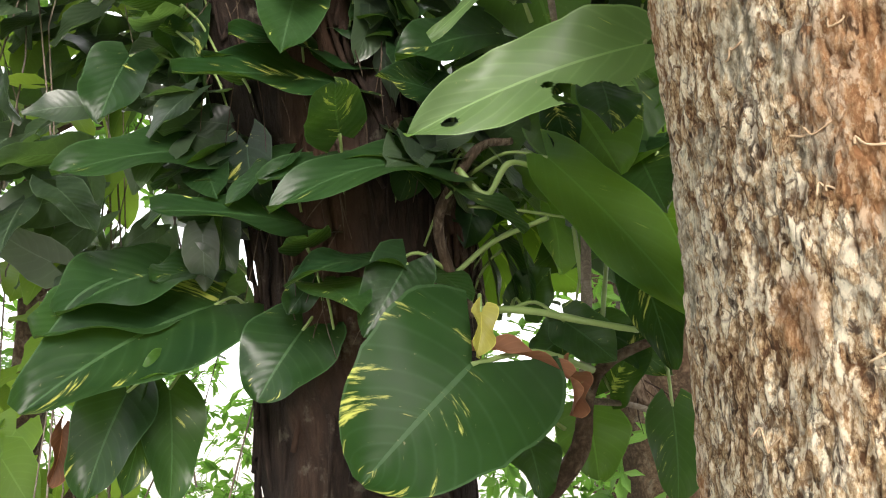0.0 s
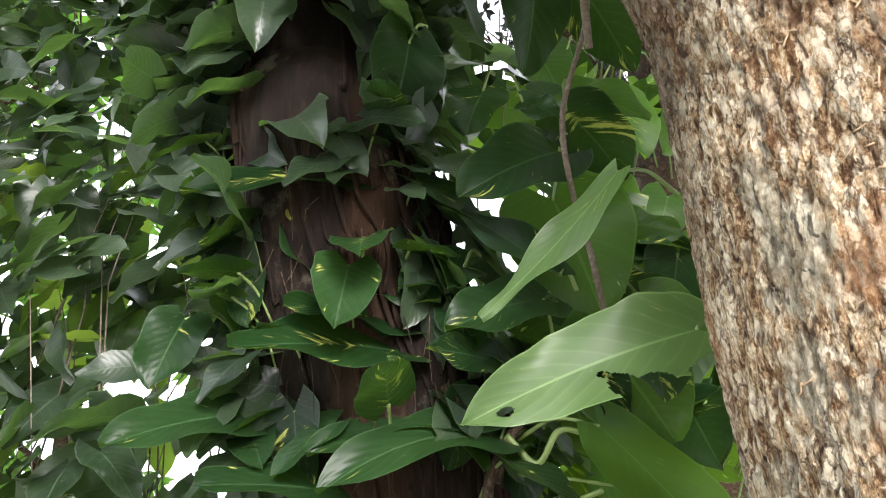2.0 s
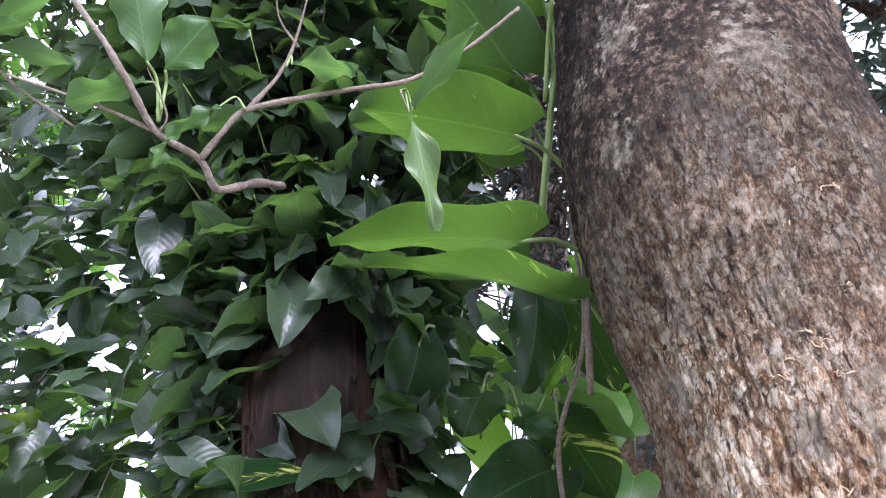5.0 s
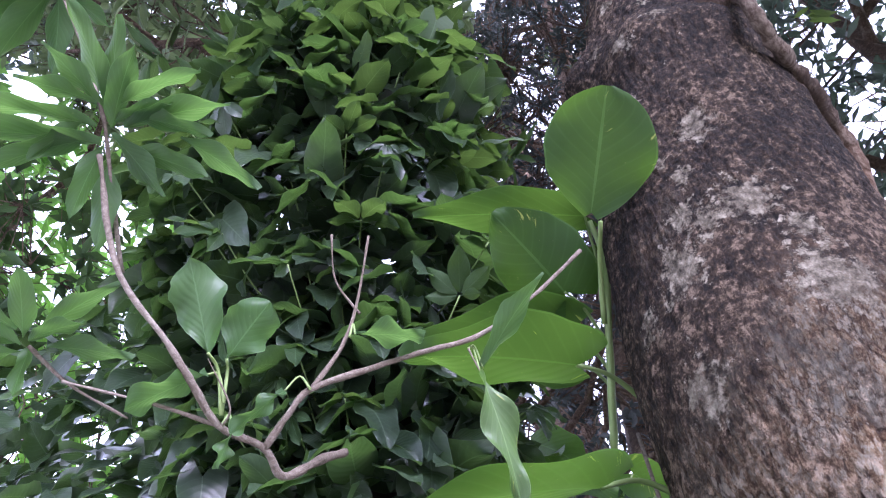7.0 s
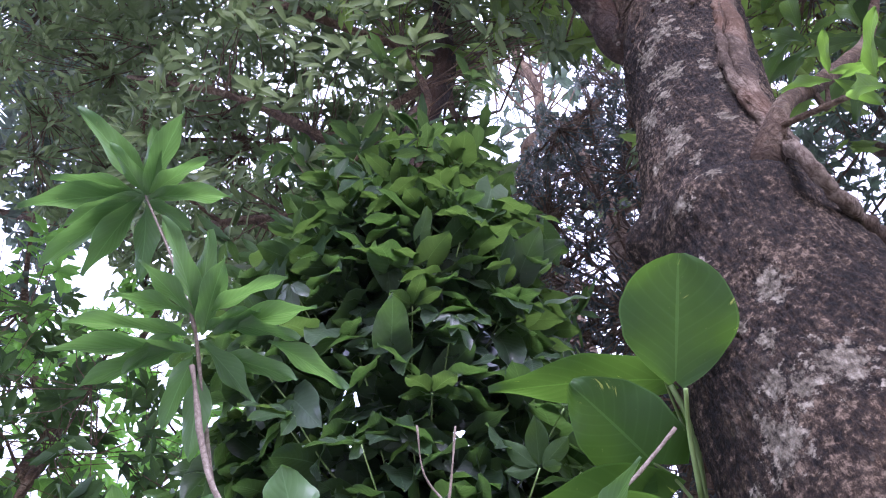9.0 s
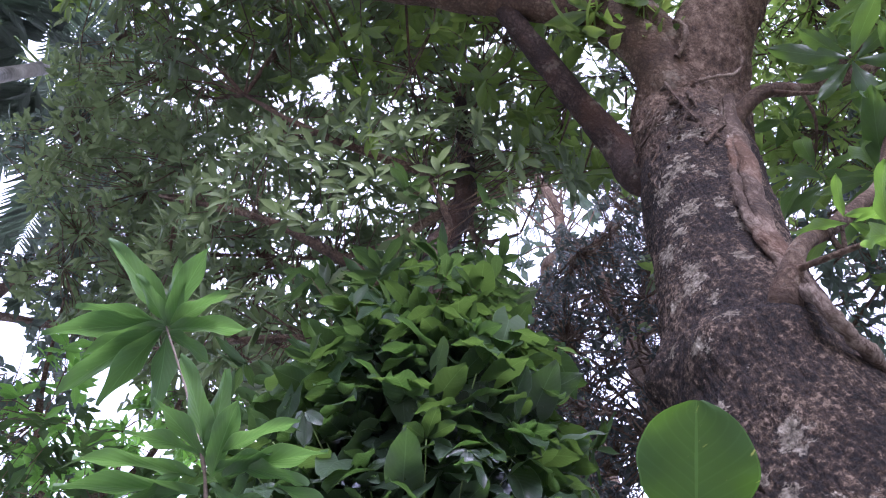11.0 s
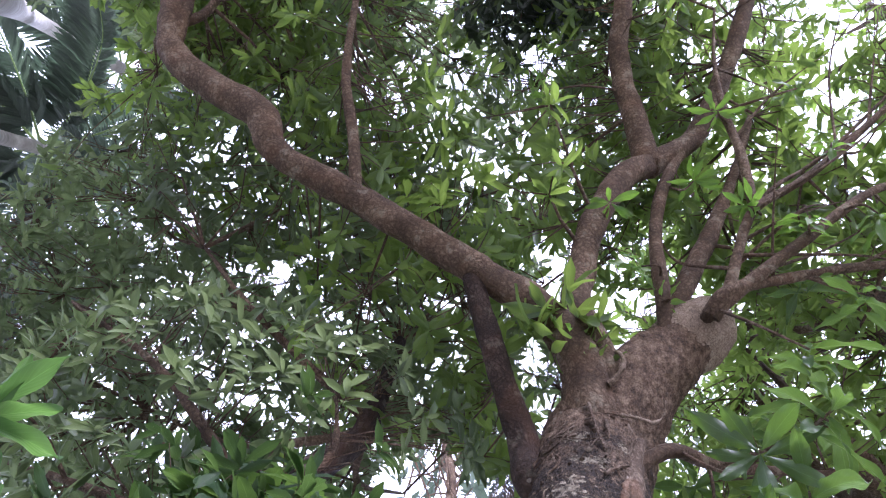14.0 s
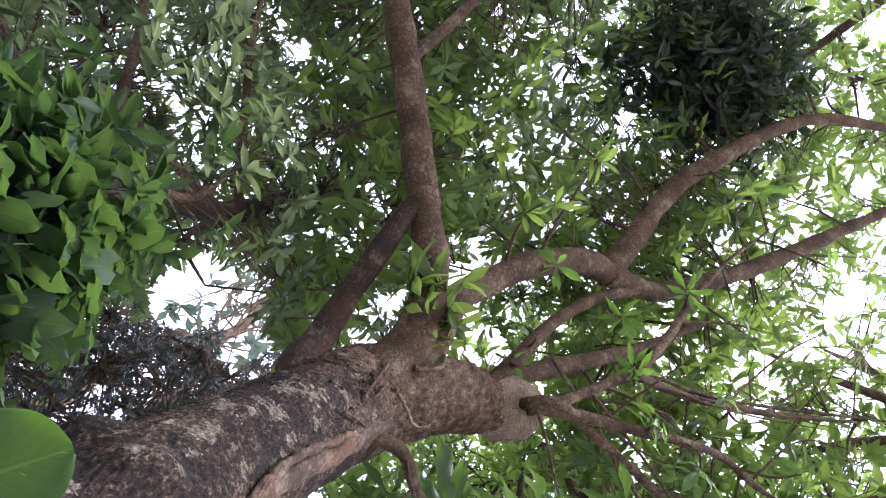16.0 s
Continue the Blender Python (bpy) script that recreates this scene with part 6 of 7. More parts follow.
place_leaf(pothos_vine, (-0.123, 1.491, 1.800), (-0.308, 1.368, 1.739), 0.117, (0.041, -0.494, 0.869), pothos_green, seed=38, droop=0.9)
stalk(pothos_vine, (-0.009, 1.545, 1.794), (-0.123, 1.491, 1.800))
place_leaf(pothos_vine, (-0.282, 1.542, 1.789), (-0.333, 1.508, 1.706), 0.087, (0.101, -0.940, 0.326), pothos_green, seed=40)
stalk(pothos_vine, (-0.241, 1.587, 1.820), (-0.282, 1.542, 1.789))
place_leaf(pothos_vine, (0.053, 1.385, 1.683), (0.040, 1.362, 1.599), 0.050, (0.516, -0.843, 0.156), yellow_leaf, seed=42, droop=0.9, cup=0.3)
stalk(pothos_vine, (0.055, 1.464, 1.698), (0.053, 1.385, 1.683))
place_leaf(pothos_vine, (0.210, 1.442, 1.568), (0.205, 1.387, 1.490), 0.047, (0.733, -0.575, 0.364), dead_leaf, seed=44, droop=1.2, cup=0.5, ragged=0.5, label='curled dry brown leaf end')
place_leaf(pothos_vine, (0.051, 1.440, 1.615), (0.208, 1.394, 1.554), 0.034, (0.155, -0.548, 0.822), dead_leaf, seed=45, droop=0.9, cup=0.5, ragged=0.6, label='curled dry brown leaf rim')
place_leaf(pothos_vine, (0.161, 1.714, 1.730), (0.222, 1.647, 1.807), 0.122, (-0.587, -0.783, -0.205), pothos_green, seed=46)
stalk(pothos_vine, (0.124, 1.667, 1.706), (0.161, 1.714, 1.730))
place_leaf(pothos_vine, (0.249, 1.598, 1.657), (0.167, 1.588, 1.600), 0.110, (-0.223, -0.857, 0.464), pothos_green, seed=48)
stalk(pothos_vine, (0.302, 1.631, 1.646), (0.249, 1.598, 1.657))
place_leaf(pothos_vine, (0.235, 1.572, 1.679), (0.328, 1.541, 1.592), 0.118, (-0.055, -0.957, 0.286), pothos_green, seed=50)
stalk(pothos_vine, (0.121, 1.615, 1.712), (0.235, 1.572, 1.679))
place_leaf(pothos_vine, (0.333, 1.727, 1.680), (0.483, 1.702, 1.565), 0.118, (0.103, -0.936, 0.337), pothos_gold, seed=52)
stalk(pothos_vine, (0.257, 1.720, 1.708), (0.333, 1.727, 1.680))
place_leaf(pothos_vine, (0.354, 1.757, 1.539), (0.451, 1.674, 1.695), 0.133, (-0.705, -0.707, 0.064), pothos_gold, seed=54)
stalk(pothos_vine, (0.316, 1.753, 1.553), (0.354, 1.757, 1.539))
place_leaf(pothos_vine, (0.300, 1.766, 1.491), (0.311, 1.746, 1.343), 0.172, (0.090, -0.986, 0.139), pothos_bright, seed=56)
stalk(pothos_vine, (0.315, 1.756, 1.541), (0.300, 1.766, 1.491))
place_leaf(pothos_vine, (0.148, 1.671, 1.448), (0.168, 1.595, 1.322), 0.123, (0.344, -0.781, 0.522), pothos_green, seed=58)
stalk(pothos_vine, (0.240, 1.721, 1.456), (0.148, 1.671, 1.448))
place_leaf(pothos_vine, (-0.730, 1.684, 1.569), (-0.784, 1.628, 1.349), 0.175, (0.030, -0.970, 0.242), pothos_green, seed=60, back=0.2)
stalk(pothos_vine, (-0.548, 1.719, 1.659), (-0.730, 1.684, 1.569))
place_leaf(pothos_vine, (-0.713, 1.737, 1.563), (-0.729, 1.680, 1.347), 0.107, (0.855, -0.514, 0.073), pothos_green, seed=62)
stalk(pothos_vine, (-0.548, 1.719, 1.659), (-0.713, 1.737, 1.563))
place_leaf(pothos_vine, (-0.655, 1.735, 1.574), (-0.645, 1.736, 1.326), 0.149, (0.648, -0.761, 0.021), pothos_green, seed=64)
stalk(pothos_vine, (-0.550, 1.767, 1.676), (-0.655, 1.735, 1.574))
place_leaf(pothos_vine, (0.453, 1.613, 1.498), (0.457, 1.655, 1.300), 0.126, (0.082, -0.976, -0.203), pothos_green, seed=66)
stalk(pothos_vine, (0.471, 1.698, 1.583), (0.453, 1.613, 1.498))
place_leaf(pothos_vine, (-0.904, 1.749, 1.494), (-0.914, 1.723, 1.372), 0.059, (0.847, -0.529, 0.041), dead_leaf, seed=68, droop=0.8, cup=0.3)
place_leaf(pothos_vine, (-0.541, 1.681, 1.842), (-0.631, 1.537, 1.790), 0.130, (0.341, -0.507, 0.792), pothos_green, seed=69, droop=0.4)
stalk(pothos_vine, (-0.464, 1.738, 1.816), (-0.541, 1.681, 1.842))
place_leaf(pothos_vine, (-0.638, 1.631, 1.831), (-0.802, 1.498, 1.720), 0.288, (0.015, -0.653, 0.758), pothos_green, seed=71, droop=0.5)
stalk(pothos_vine, (-0.531, 1.737, 1.819), (-0.638, 1.631, 1.831))
place_leaf(pothos_vine, (-0.692, 1.650, 1.734), (-0.822, 1.457, 1.671), 0.301, (0.196, -0.420, 0.886), pothos_green, seed=73, droop=0.5)
stalk(pothos_vine, (-0.533, 1.748, 1.767), (-0.692, 1.650, 1.734))
place_leaf(pothos_vine, (0.116, 1.446, 2.274), (-0.092, 1.361, 2.179), 0.180, (0.091, -0.833, 0.545), pothos_green, seed=75)
stalk(pothos_vine, (0.144, 1.562, 2.210), (0.116, 1.446, 2.274))
place_leaf(pothos_vine, (-0.278, 1.524, 2.360), (-0.230, 1.456, 2.205), 0.175, (0.540, -0.694, 0.475), pothos_green, seed=77)
stalk(pothos_vine, (-0.241, 1.611, 2.434), (-0.278, 1.524, 2.360))
place_leaf(pothos_vine, (-0.696, 1.531, 2.300), (-0.725, 1.467, 2.117), 0.155, (0.104, -0.944, 0.314), pothos_green, seed=79)
stalk(pothos_vine, (-0.605, 1.634, 2.303), (-0.696, 1.531, 2.300))
place_leaf(pothos_vine, (-0.598, 1.569, 2.370), (-0.572, 1.547, 2.235), 0.175, (0.808, -0.538, 0.240), pothos_green, seed=81)
stalk(pothos_vine, (-0.510, 1.622, 2.365), (-0.598, 1.569, 2.370))
place_leaf(pothos_vine, (-0.292, 1.473, 2.618), (-0.645, 1.301, 2.493), 0.159, (0.168, -0.779, 0.604), pothos_gold, seed=83, droop=0.4)
stalk(pothos_vine, (-0.237, 1.537, 2.611), (-0.292, 1.473, 2.618))
place_leaf(pothos_vine, (-0.380, 1.445, 2.561), (-0.443, 1.425, 2.490), 0.064, (0.080, -0.976, 0.204), yellow_leaf, seed=85, droop=0.6)
stalk(pothos_vine, (-0.354, 1.480, 2.603), (-0.380, 1.445, 2.561))
place_leaf(pothos_vine, (0.247, 1.155, 2.404), (-0.021, 1.191, 2.139), 0.087, (-0.392, -0.876, 0.279), pothos_pale, seed=87, droop=-0.25, back=0.06, cup=0.02)
stalk(pothos_vine, (0.387, 1.270, 2.414), (0.247, 1.155, 2.404))
place_leaf(pothos_vine, (0.143, 1.336, 2.280), (-0.133, 1.502, 2.578), 0.147, (0.242, -0.736, 0.633), pothos_green, seed=89, droop=0.2, back=0.05)
stalk(pothos_vine, (0.183, 1.399, 2.272), (0.143, 1.336, 2.280))
place_leaf(pothos_vine, (0.177, 1.383, 2.607), (-0.054, 1.292, 2.446), 0.197, (0.184, -0.946, 0.267), pothos_green, seed=91, back=0.2, label='large dark glossy leaf')
stalk(pothos_vine, (0.205, 1.410, 2.663), (0.177, 1.383, 2.607))
place_leaf(pothos_vine, (0.164, 1.480, 2.536), (0.250, 1.521, 2.265), 0.301, (0.037, -0.990, -0.138), pothos_bright, seed=93, back=0.2)
stalk(pothos_vine, (0.193, 1.498, 2.607), (0.164, 1.480, 2.536))
place_leaf(pothos_vine, (0.209, 1.422, 2.744), (0.322, 1.423, 2.546), 0.200, (0.060, -0.998, 0.029), pothos_gold, seed=95, back=0.2)
stalk(pothos_vine, (0.213, 1.432, 2.829), (0.209, 1.422, 2.744))
place_leaf(pothos_vine, (0.263, 1.348, 3.085), (0.383, 1.425, 2.853), 0.192, (-0.079, -0.933, -0.351), pothos_gold, seed=97, back=0.25)
stalk(pothos_vine, (0.298, 1.350, 3.185), (0.263, 1.348, 3.085))
place_leaf(pothos_vine, (0.147, 1.254, 3.039), (0.107, 1.336, 2.788), 0.187, (0.466, -0.817, -0.340), pothos_green, seed=99, back=0.25)
stalk(pothos_vine, (0.203, 1.280, 3.099), (0.147, 1.254, 3.039))
place_leaf(pothos_vine, (0.233, 1.480, 2.846), (0.406, 1.444, 2.719), 0.139, (-0.053, -0.976, 0.211), pothos_bright, seed=101)
stalk(pothos_vine, (0.219, 1.473, 2.859), (0.233, 1.480, 2.846))
place_leaf(pothos_vine, (0.327, 1.515, 2.484), (0.464, 1.536, 2.456), 0.087, (0.180, -0.971, 0.155), pothos_bright, seed=103)
stalk(pothos_vine, (0.256, 1.549, 2.521), (0.327, 1.515, 2.484))
place_leaf(pothos_vine, (0.318, 1.587, 2.356), (0.465, 1.587, 2.264), 0.128, (0.096, -0.984, 0.150), pothos_gold, seed=105)
stalk(pothos_vine, (0.259, 1.636, 2.366), (0.318, 1.587, 2.356))
place_leaf(pothos_vine, (0.104, 1.365, 2.736), (0.181, 1.307, 2.640), 0.075, (-0.374, -0.895, 0.242), pothos_green, seed=107)
stalk(pothos_vine, (0.074, 1.410, 2.858), (0.104, 1.365, 2.736))
place_leaf(pothos_vine, (-0.160, 1.362, 2.928), (-0.224, 1.427, 2.706), 0.199, (0.560, -0.737, -0.377), pothos_green, seed=109, back=0.3)
stalk(pothos_vine, (-0.119, 1.420, 3.031), (-0.160, 1.362, 2.928))
place_leaf(pothos_vine, (-0.221, 1.509, 2.356), (-0.104, 1.444, 2.275), 0.131, (-0.136, -0.858, 0.495), pothos_green, seed=111)
stalk(pothos_vine, (-0.198, 1.537, 2.409), (-0.221, 1.509, 2.356))
place_leaf(pothos_vine, (0.017, 1.468, 2.854), (-0.033, 1.480, 2.727), 0.164, (-0.304, -0.952, 0.031), pothos_green, seed=113)
stalk(pothos_vine, (0.051, 1.488, 2.922), (0.017, 1.468, 2.854))
place_leaf(pothos_vine, (-0.415, 1.530, 2.509), (-0.352, 1.514, 2.338), 0.226, (0.606, -0.739, 0.293), pothos_green, seed=115)
stalk(pothos_vine, (-0.313, 1.581, 2.528), (-0.415, 1.530, 2.509))
place_leaf(pothos_vine, (-0.051, 1.500, 2.384), (-0.188, 1.424, 2.305), 0.176, (0.137, -0.823, 0.552), pothos_green, seed=117)
stalk(pothos_vine, (-0.010, 1.535, 2.426), (-0.051, 1.500, 2.384))
place_leaf(pothos_vine, (0.329, 1.466, 2.164), (0.333, 1.423, 2.035), 0.146, (0.233, -0.922, 0.308), pothos_green, seed=119)
stalk(pothos_vine, (0.321, 1.436, 2.216), (0.329, 1.466, 2.164))
# fresh leaves of the vine beside the rough trunk
place_leaf(fresh_vine, (0.046, 0.926, 2.939), (-0.357, 0.844, 2.834), 0.314, (-0.169, -0.348, 0.922), pothos_bright, seed=122, droop=0.25, back=0.12)
stalk(fresh_vine, (0.227, 0.974, 2.940), (0.046, 0.926, 2.939), 0.006)
place_leaf(fresh_vine, (0.162, 0.951, 2.806), (-0.285, 0.825, 2.769), 0.269, (0.044, -0.423, 0.905), pothos_bright, seed=124, droop=0.3, back=0.1)
stalk(fresh_vine, (0.251, 1.058, 2.821), (0.162, 0.951, 2.806))
place_leaf(fresh_vine, (0.038, 0.853, 3.212), (-0.328, 0.777, 3.182), 0.300, (-0.040, -0.195, 0.980), pothos_bright, seed=126, droop=0.2, back=0.15)
stalk(fresh_vine, (0.223, 0.980, 3.189), (0.038, 0.853, 3.212), 0.006)
place_leaf(fresh_vine, (0.085, 0.592, 3.440), (0.109, 0.327, 3.546), 0.255, (0.374, 0.424, 0.825), pothos_bright, seed=128, droop=0.1, peak=1.1, blunt=0.55, back=0.05, cup=0.02, label='round bright green leaf seen against the light')
stalk(fresh_vine, (0.128, 0.853, 3.341), (0.115, 0.632, 3.458), 0.006)
place_leaf(fresh_vine, (0.051, 0.853, 3.460), (-0.126, 0.710, 3.611), 0.250, (0.393, 0.392, 0.832), pothos_bright, seed=130, droop=0.2, back=0.2, blunt=0.55)
stalk(fresh_vine, (0.148, 0.951, 3.397), (0.051, 0.853, 3.460))
place_leaf(fresh_vine, (0.136, 0.782, 3.683), (-0.326, 0.746, 3.648), 0.169, (-0.065, -0.126, 0.990), pothos_bright, seed=132, droop=0.2, back=0.1)
stalk(fresh_vine, (0.175, 0.902, 3.547), (0.136, 0.782, 3.683))
place_leaf(fresh_vine, (0.068, 0.974, 3.443), (-0.368, 0.991, 3.374), 0.266, (-0.156, -0.017, 0.988), pothos_bright, seed=134, droop=0.2, back=0.15)
stalk(fresh_vine, (0.185, 1.075, 3.377), (0.068, 0.974, 3.443))
place_leaf(fresh_vine, (0.079, 1.047, 3.396), (-0.129, 1.028, 3.468), 0.202, (0.289, 0.300, 0.909), pothos_bright, seed=136)
stalk(fresh_vine, (0.190, 1.112, 3.354), (0.079, 1.047, 3.396))
place_leaf(fresh_vine, (0.190, 0.899, 3.608), (0.079, 0.941, 3.641), 0.120, (0.279, -0.012, 0.960), pothos_bright, seed=138)
stalk(fresh_vine, (0.188, 0.928, 3.531), (0.190, 0.899, 3.608))
# leaves of the thin bush
place_leaf(bush, (-0.656, 0.458, 2.907), (-0.697, 0.371, 3.044), 0.093, (-0.015, 0.847, 0.532), bush_leaf, seed=141, peak=1.35, blunt=0.75, back=0.0, droop=0.2, ragged=0.22, cup=0.06)
stalk(bush, (-0.636, 0.531, 2.839), (-0.656, 0.458, 2.907), 0.003)
place_leaf(bush, (-0.631, 0.480, 2.913), (-0.564, 0.433, 2.998), 0.101, (-0.519, 0.499, 0.694), bush_leaf, seed=143, peak=1.35, blunt=0.75, back=0.0, droop=0.2, ragged=0.22, cup=0.06)
stalk(bush, (-0.636, 0.531, 2.839), (-0.631, 0.480, 2.913), 0.003)
place_leaf(bush, (-0.657, 0.483, 2.884), (-0.768, 0.477, 2.809), 0.071, (-0.550, -0.143, 0.823), bush_leaf, seed=145, peak=1.35, blunt=0.75, back=0.0, droop=0.2, ragged=0.22, cup=0.06)
stalk(bush, (-0.631, 0.517, 2.851), (-0.657, 0.483, 2.884), 0.002)
place_leaf(bush, (-0.539, 0.527, 2.882), (-0.615, 0.536, 2.805), 0.038, (-0.692, 0.148, 0.707), bush_leaf, seed=147, peak=1.35, blunt=0.75, back=0.0, droop=0.2, ragged=0.22, cup=0.06)
stalk(bush, (-0.501, 0.549, 2.902), (-0.539, 0.527, 2.882), 0.002)
place_leaf(bush, (-0.428, 0.518, 2.998), (-0.307, 0.503, 2.969), 0.068, (0.220, -0.124, 0.968), bush_leaf, seed=149, peak=1.35, blunt=0.75, back=0.0, droop=0.2, ragged=0.22, cup=0.06)
stalk(bush, (-0.438, 0.521, 2.995), (-0.428, 0.518, 2.998), 0.002)
place_leaf(bush, (-0.208, 0.591, 2.967), (-0.150, 0.710, 2.772), 0.062, (0.419, -0.826, -0.377), pothos_pale, seed=151, peak=0.95, blunt=0.95, back=0.0, droop=0.35, ragged=0.05, cup=0.1, wave=0.02)
stalk(bush, (-0.227, 0.569, 3.003), (-0.208, 0.591, 2.967), 0.002)
place_leaf(bush, (-0.201, 0.595, 2.978), (-0.084, 0.465, 3.084), 0.061, (-0.475, 0.259, 0.841), bush_leaf, seed=153, peak=0.95, blunt=0.95, back=0.0, droop=0.35, ragged=0.25, cup=0.1, wave=0.006)
stalk(bush, (-0.227, 0.569, 3.003), (-0.201, 0.595, 2.978), 0.002)
place_leaf(bush, (-0.622, 0.558, 2.826), (-0.637, 0.575, 2.769), 0.031, (-0.783, 0.503, 0.366), bush_leaf, seed=155, peak=1.35, blunt=0.75, back=0.0, droop=0.2, ragged=0.22, cup=0.06)
stalk(bush, (-0.639, 0.551, 2.833), (-0.622, 0.558, 2.826), 0.002)
place_leaf(bush, (-0.846, 0.265, 3.186), (-0.857, 0.362, 3.065), 0.053, (0.065, 0.782, 0.620), bush_leaf, seed=157, peak=0.95, blunt=0.95, back=0.0, droop=0.35, ragged=0.05, cup=0.1, wave=0.006)
stalk(bush, (-0.845, 0.248, 3.196), (-0.846, 0.265, 3.186), 0.002)
place_leaf(bush, (-0.850, 0.184, 3.249), (-0.882, 0.017, 3.308), 0.061, (0.476, 0.209, 0.854), bush_leaf, seed=159, peak=0.95, blunt=0.95, back=0.0, droop=0.35, ragged=0.05, cup=0.1, wave=0.006)
place_leaf(bush, (-0.837, 0.220, 3.226), (-0.773, 0.086, 3.264), 0.052, (-0.604, -0.064, 0.794), bush_leaf, seed=160, peak=0.95, blunt=0.95, back=0.0, droop=0.35, ragged=0.05, cup=0.1, wave=0.006)
place_leaf(bush, (-0.811, 0.204, 3.236), (-0.658, 0.218, 3.179), 0.056, (0.357, -0.276, 0.893), bush_leaf, seed=161, peak=0.95, blunt=0.95, back=0.0, droop=0.35, ragged=0.05, cup=0.1, wave=0.006)
place_leaf(bush, (-0.809, 0.254, 3.205), (-0.668, 0.275, 3.143), 0.053, (0.391, 0.082, 0.917), bush_leaf, seed=162, peak=0.95, blunt=0.95, back=0.0, droop=0.35, ragged=0.05, cup=0.1, wave=0.006)
place_leaf(bush, (-0.820, 0.187, 3.247), (-0.668, 0.127, 3.237), 0.056, (-0.180, -0.587, 0.789), bush_leaf, seed=163, peak=0.95, blunt=0.95, back=0.0, droop=0.35, ragged=0.05, cup=0.1, wave=0.006)
place_leaf(bush, (-0.867, 0.219, 3.227), (-1.070, 0.161, 3.217), 0.072, (0.100, -0.493, 0.864), bush_leaf, seed=164, peak=0.95, blunt=0.95, back=0.0, droop=0.35, ragged=0.05, cup=0.1, wave=0.006)
place_leaf(bush, (-0.863, 0.245, 3.211), (-1.102, 0.201, 3.192), 0.083, (0.025, -0.507, 0.862), bush_leaf, seed=165, peak=0.95, blunt=0.95, back=0.0, droop=0.35, ragged=0.05, cup=0.1, wave=0.006)
place_leaf(bush, (-0.722, 0.238, 3.215), (-0.584, 0.295, 3.130), 0.058, (0.517, 0.020, 0.856), bush_leaf, seed=166, peak=0.95, blunt=0.95, back=0.0, droop=0.35, ragged=0.05, cup=0.1, wave=0.006)
place_leaf(bush, (-0.860, 0.185, 3.248), (-0.980, 0.127, 3.238), 0.046, (0.050, -0.270, 0.961), bush_leaf, seed=167, peak=0.95, blunt=0.95, back=0.0, droop=0.35, ragged=0.05, cup=0.1, wave=0.006)
place_leaf(bush, (-0.831, 0.212, 3.231), (-0.719, 0.170, 3.210), 0.041, (0.008, -0.439, 0.899), bush_leaf, seed=168, peak=0.95, blunt=0.95, back=0.0, droop=0.35, ragged=0.05, cup=0.1, wave=0.006)
place_leaf(bush, (-0.882, 0.210, 3.233), (-0.967, 0.243, 3.164), 0.039, (-0.649, -0.135, 0.749), bush_leaf, seed=169, peak=0.95, blunt=0.95, back=0.0, droop=0.35, ragged=0.05, cup=0.1, wave=0.006)
place_leaf(bush, (-0.851, 0.203, 3.237), (-0.800, 0.044, 3.291), 0.057, (0.392, 0.405, 0.826), bush_leaf, seed=170, peak=0.95, blunt=0.95, back=0.0, droop=0.35, ragged=0.05, cup=0.1, wave=0.006)
place_leaf(bush, (-0.842, 0.229, 3.221), (-0.746, 0.301, 3.127), 0.052, (0.467, 0.400, 0.789), bush_leaf, seed=171, peak=0.95, blunt=0.95, back=0.0, droop=0.35, ragged=0.05, cup=0.1, wave=0.006)
place_leaf(bush, (-0.873, 0.236, 3.216), (-1.046, 0.257, 3.156), 0.063, (-0.344, -0.347, 0.873), bush_leaf, seed=172, peak=0.95, blunt=0.95, back=0.0, droop=0.35, ragged=0.05, cup=0.1, wave=0.006)
place_leaf(bush, (-0.851, 0.194, 3.243), (-0.929, 0.080, 3.268), 0.048, (0.274, 0.029, 0.961), bush_leaf, seed=173, peak=0.95, blunt=0.95, back=0.0, droop=0.35, ragged=0.05, cup=0.1, wave=0.006)
place_leaf(bush, (-0.817, 0.221, 3.225), (-0.622, 0.174, 3.207), 0.069, (-0.027, -0.459, 0.888), bush_leaf, seed=174, peak=0.95, blunt=0.95, back=0.0, droop=0.35, ragged=0.05, cup=0.1, wave=0.006)
place_leaf(bush, (-0.853, 0.245, 3.210), (-0.904, 0.328, 3.110), 0.047, (-0.762, 0.256, 0.595), bush_leaf, seed=175, peak=0.95, blunt=0.95, back=0.0, droop=0.35, ragged=0.05, cup=0.1, wave=0.006)
place_leaf(bush, (-0.992, 0.487, 2.986), (-0.964, 0.352, 3.013), 0.048, (-0.046, 0.184, 0.982), bush_leaf, seed=176, peak=0.95, blunt=0.95, back=0.0, droop=0.35, ragged=0.05, cup=0.1, wave=0.006)
place_leaf(bush, (-0.968, 0.482, 2.989), (-0.800, 0.381, 2.993), 0.044, (-0.114, -0.150, 0.982), bush_leaf, seed=177, peak=0.95, blunt=0.95, back=0.0, droop=0.35, ragged=0.05, cup=0.1, wave=0.006)
place_leaf(bush, (-0.997, 0.497, 2.979), (-1.114, 0.407, 2.978), 0.050, (-0.134, 0.157, 0.978), bush_leaf, seed=178, peak=0.95, blunt=0.95, back=0.0, droop=0.35, ragged=0.05, cup=0.1, wave=0.006)
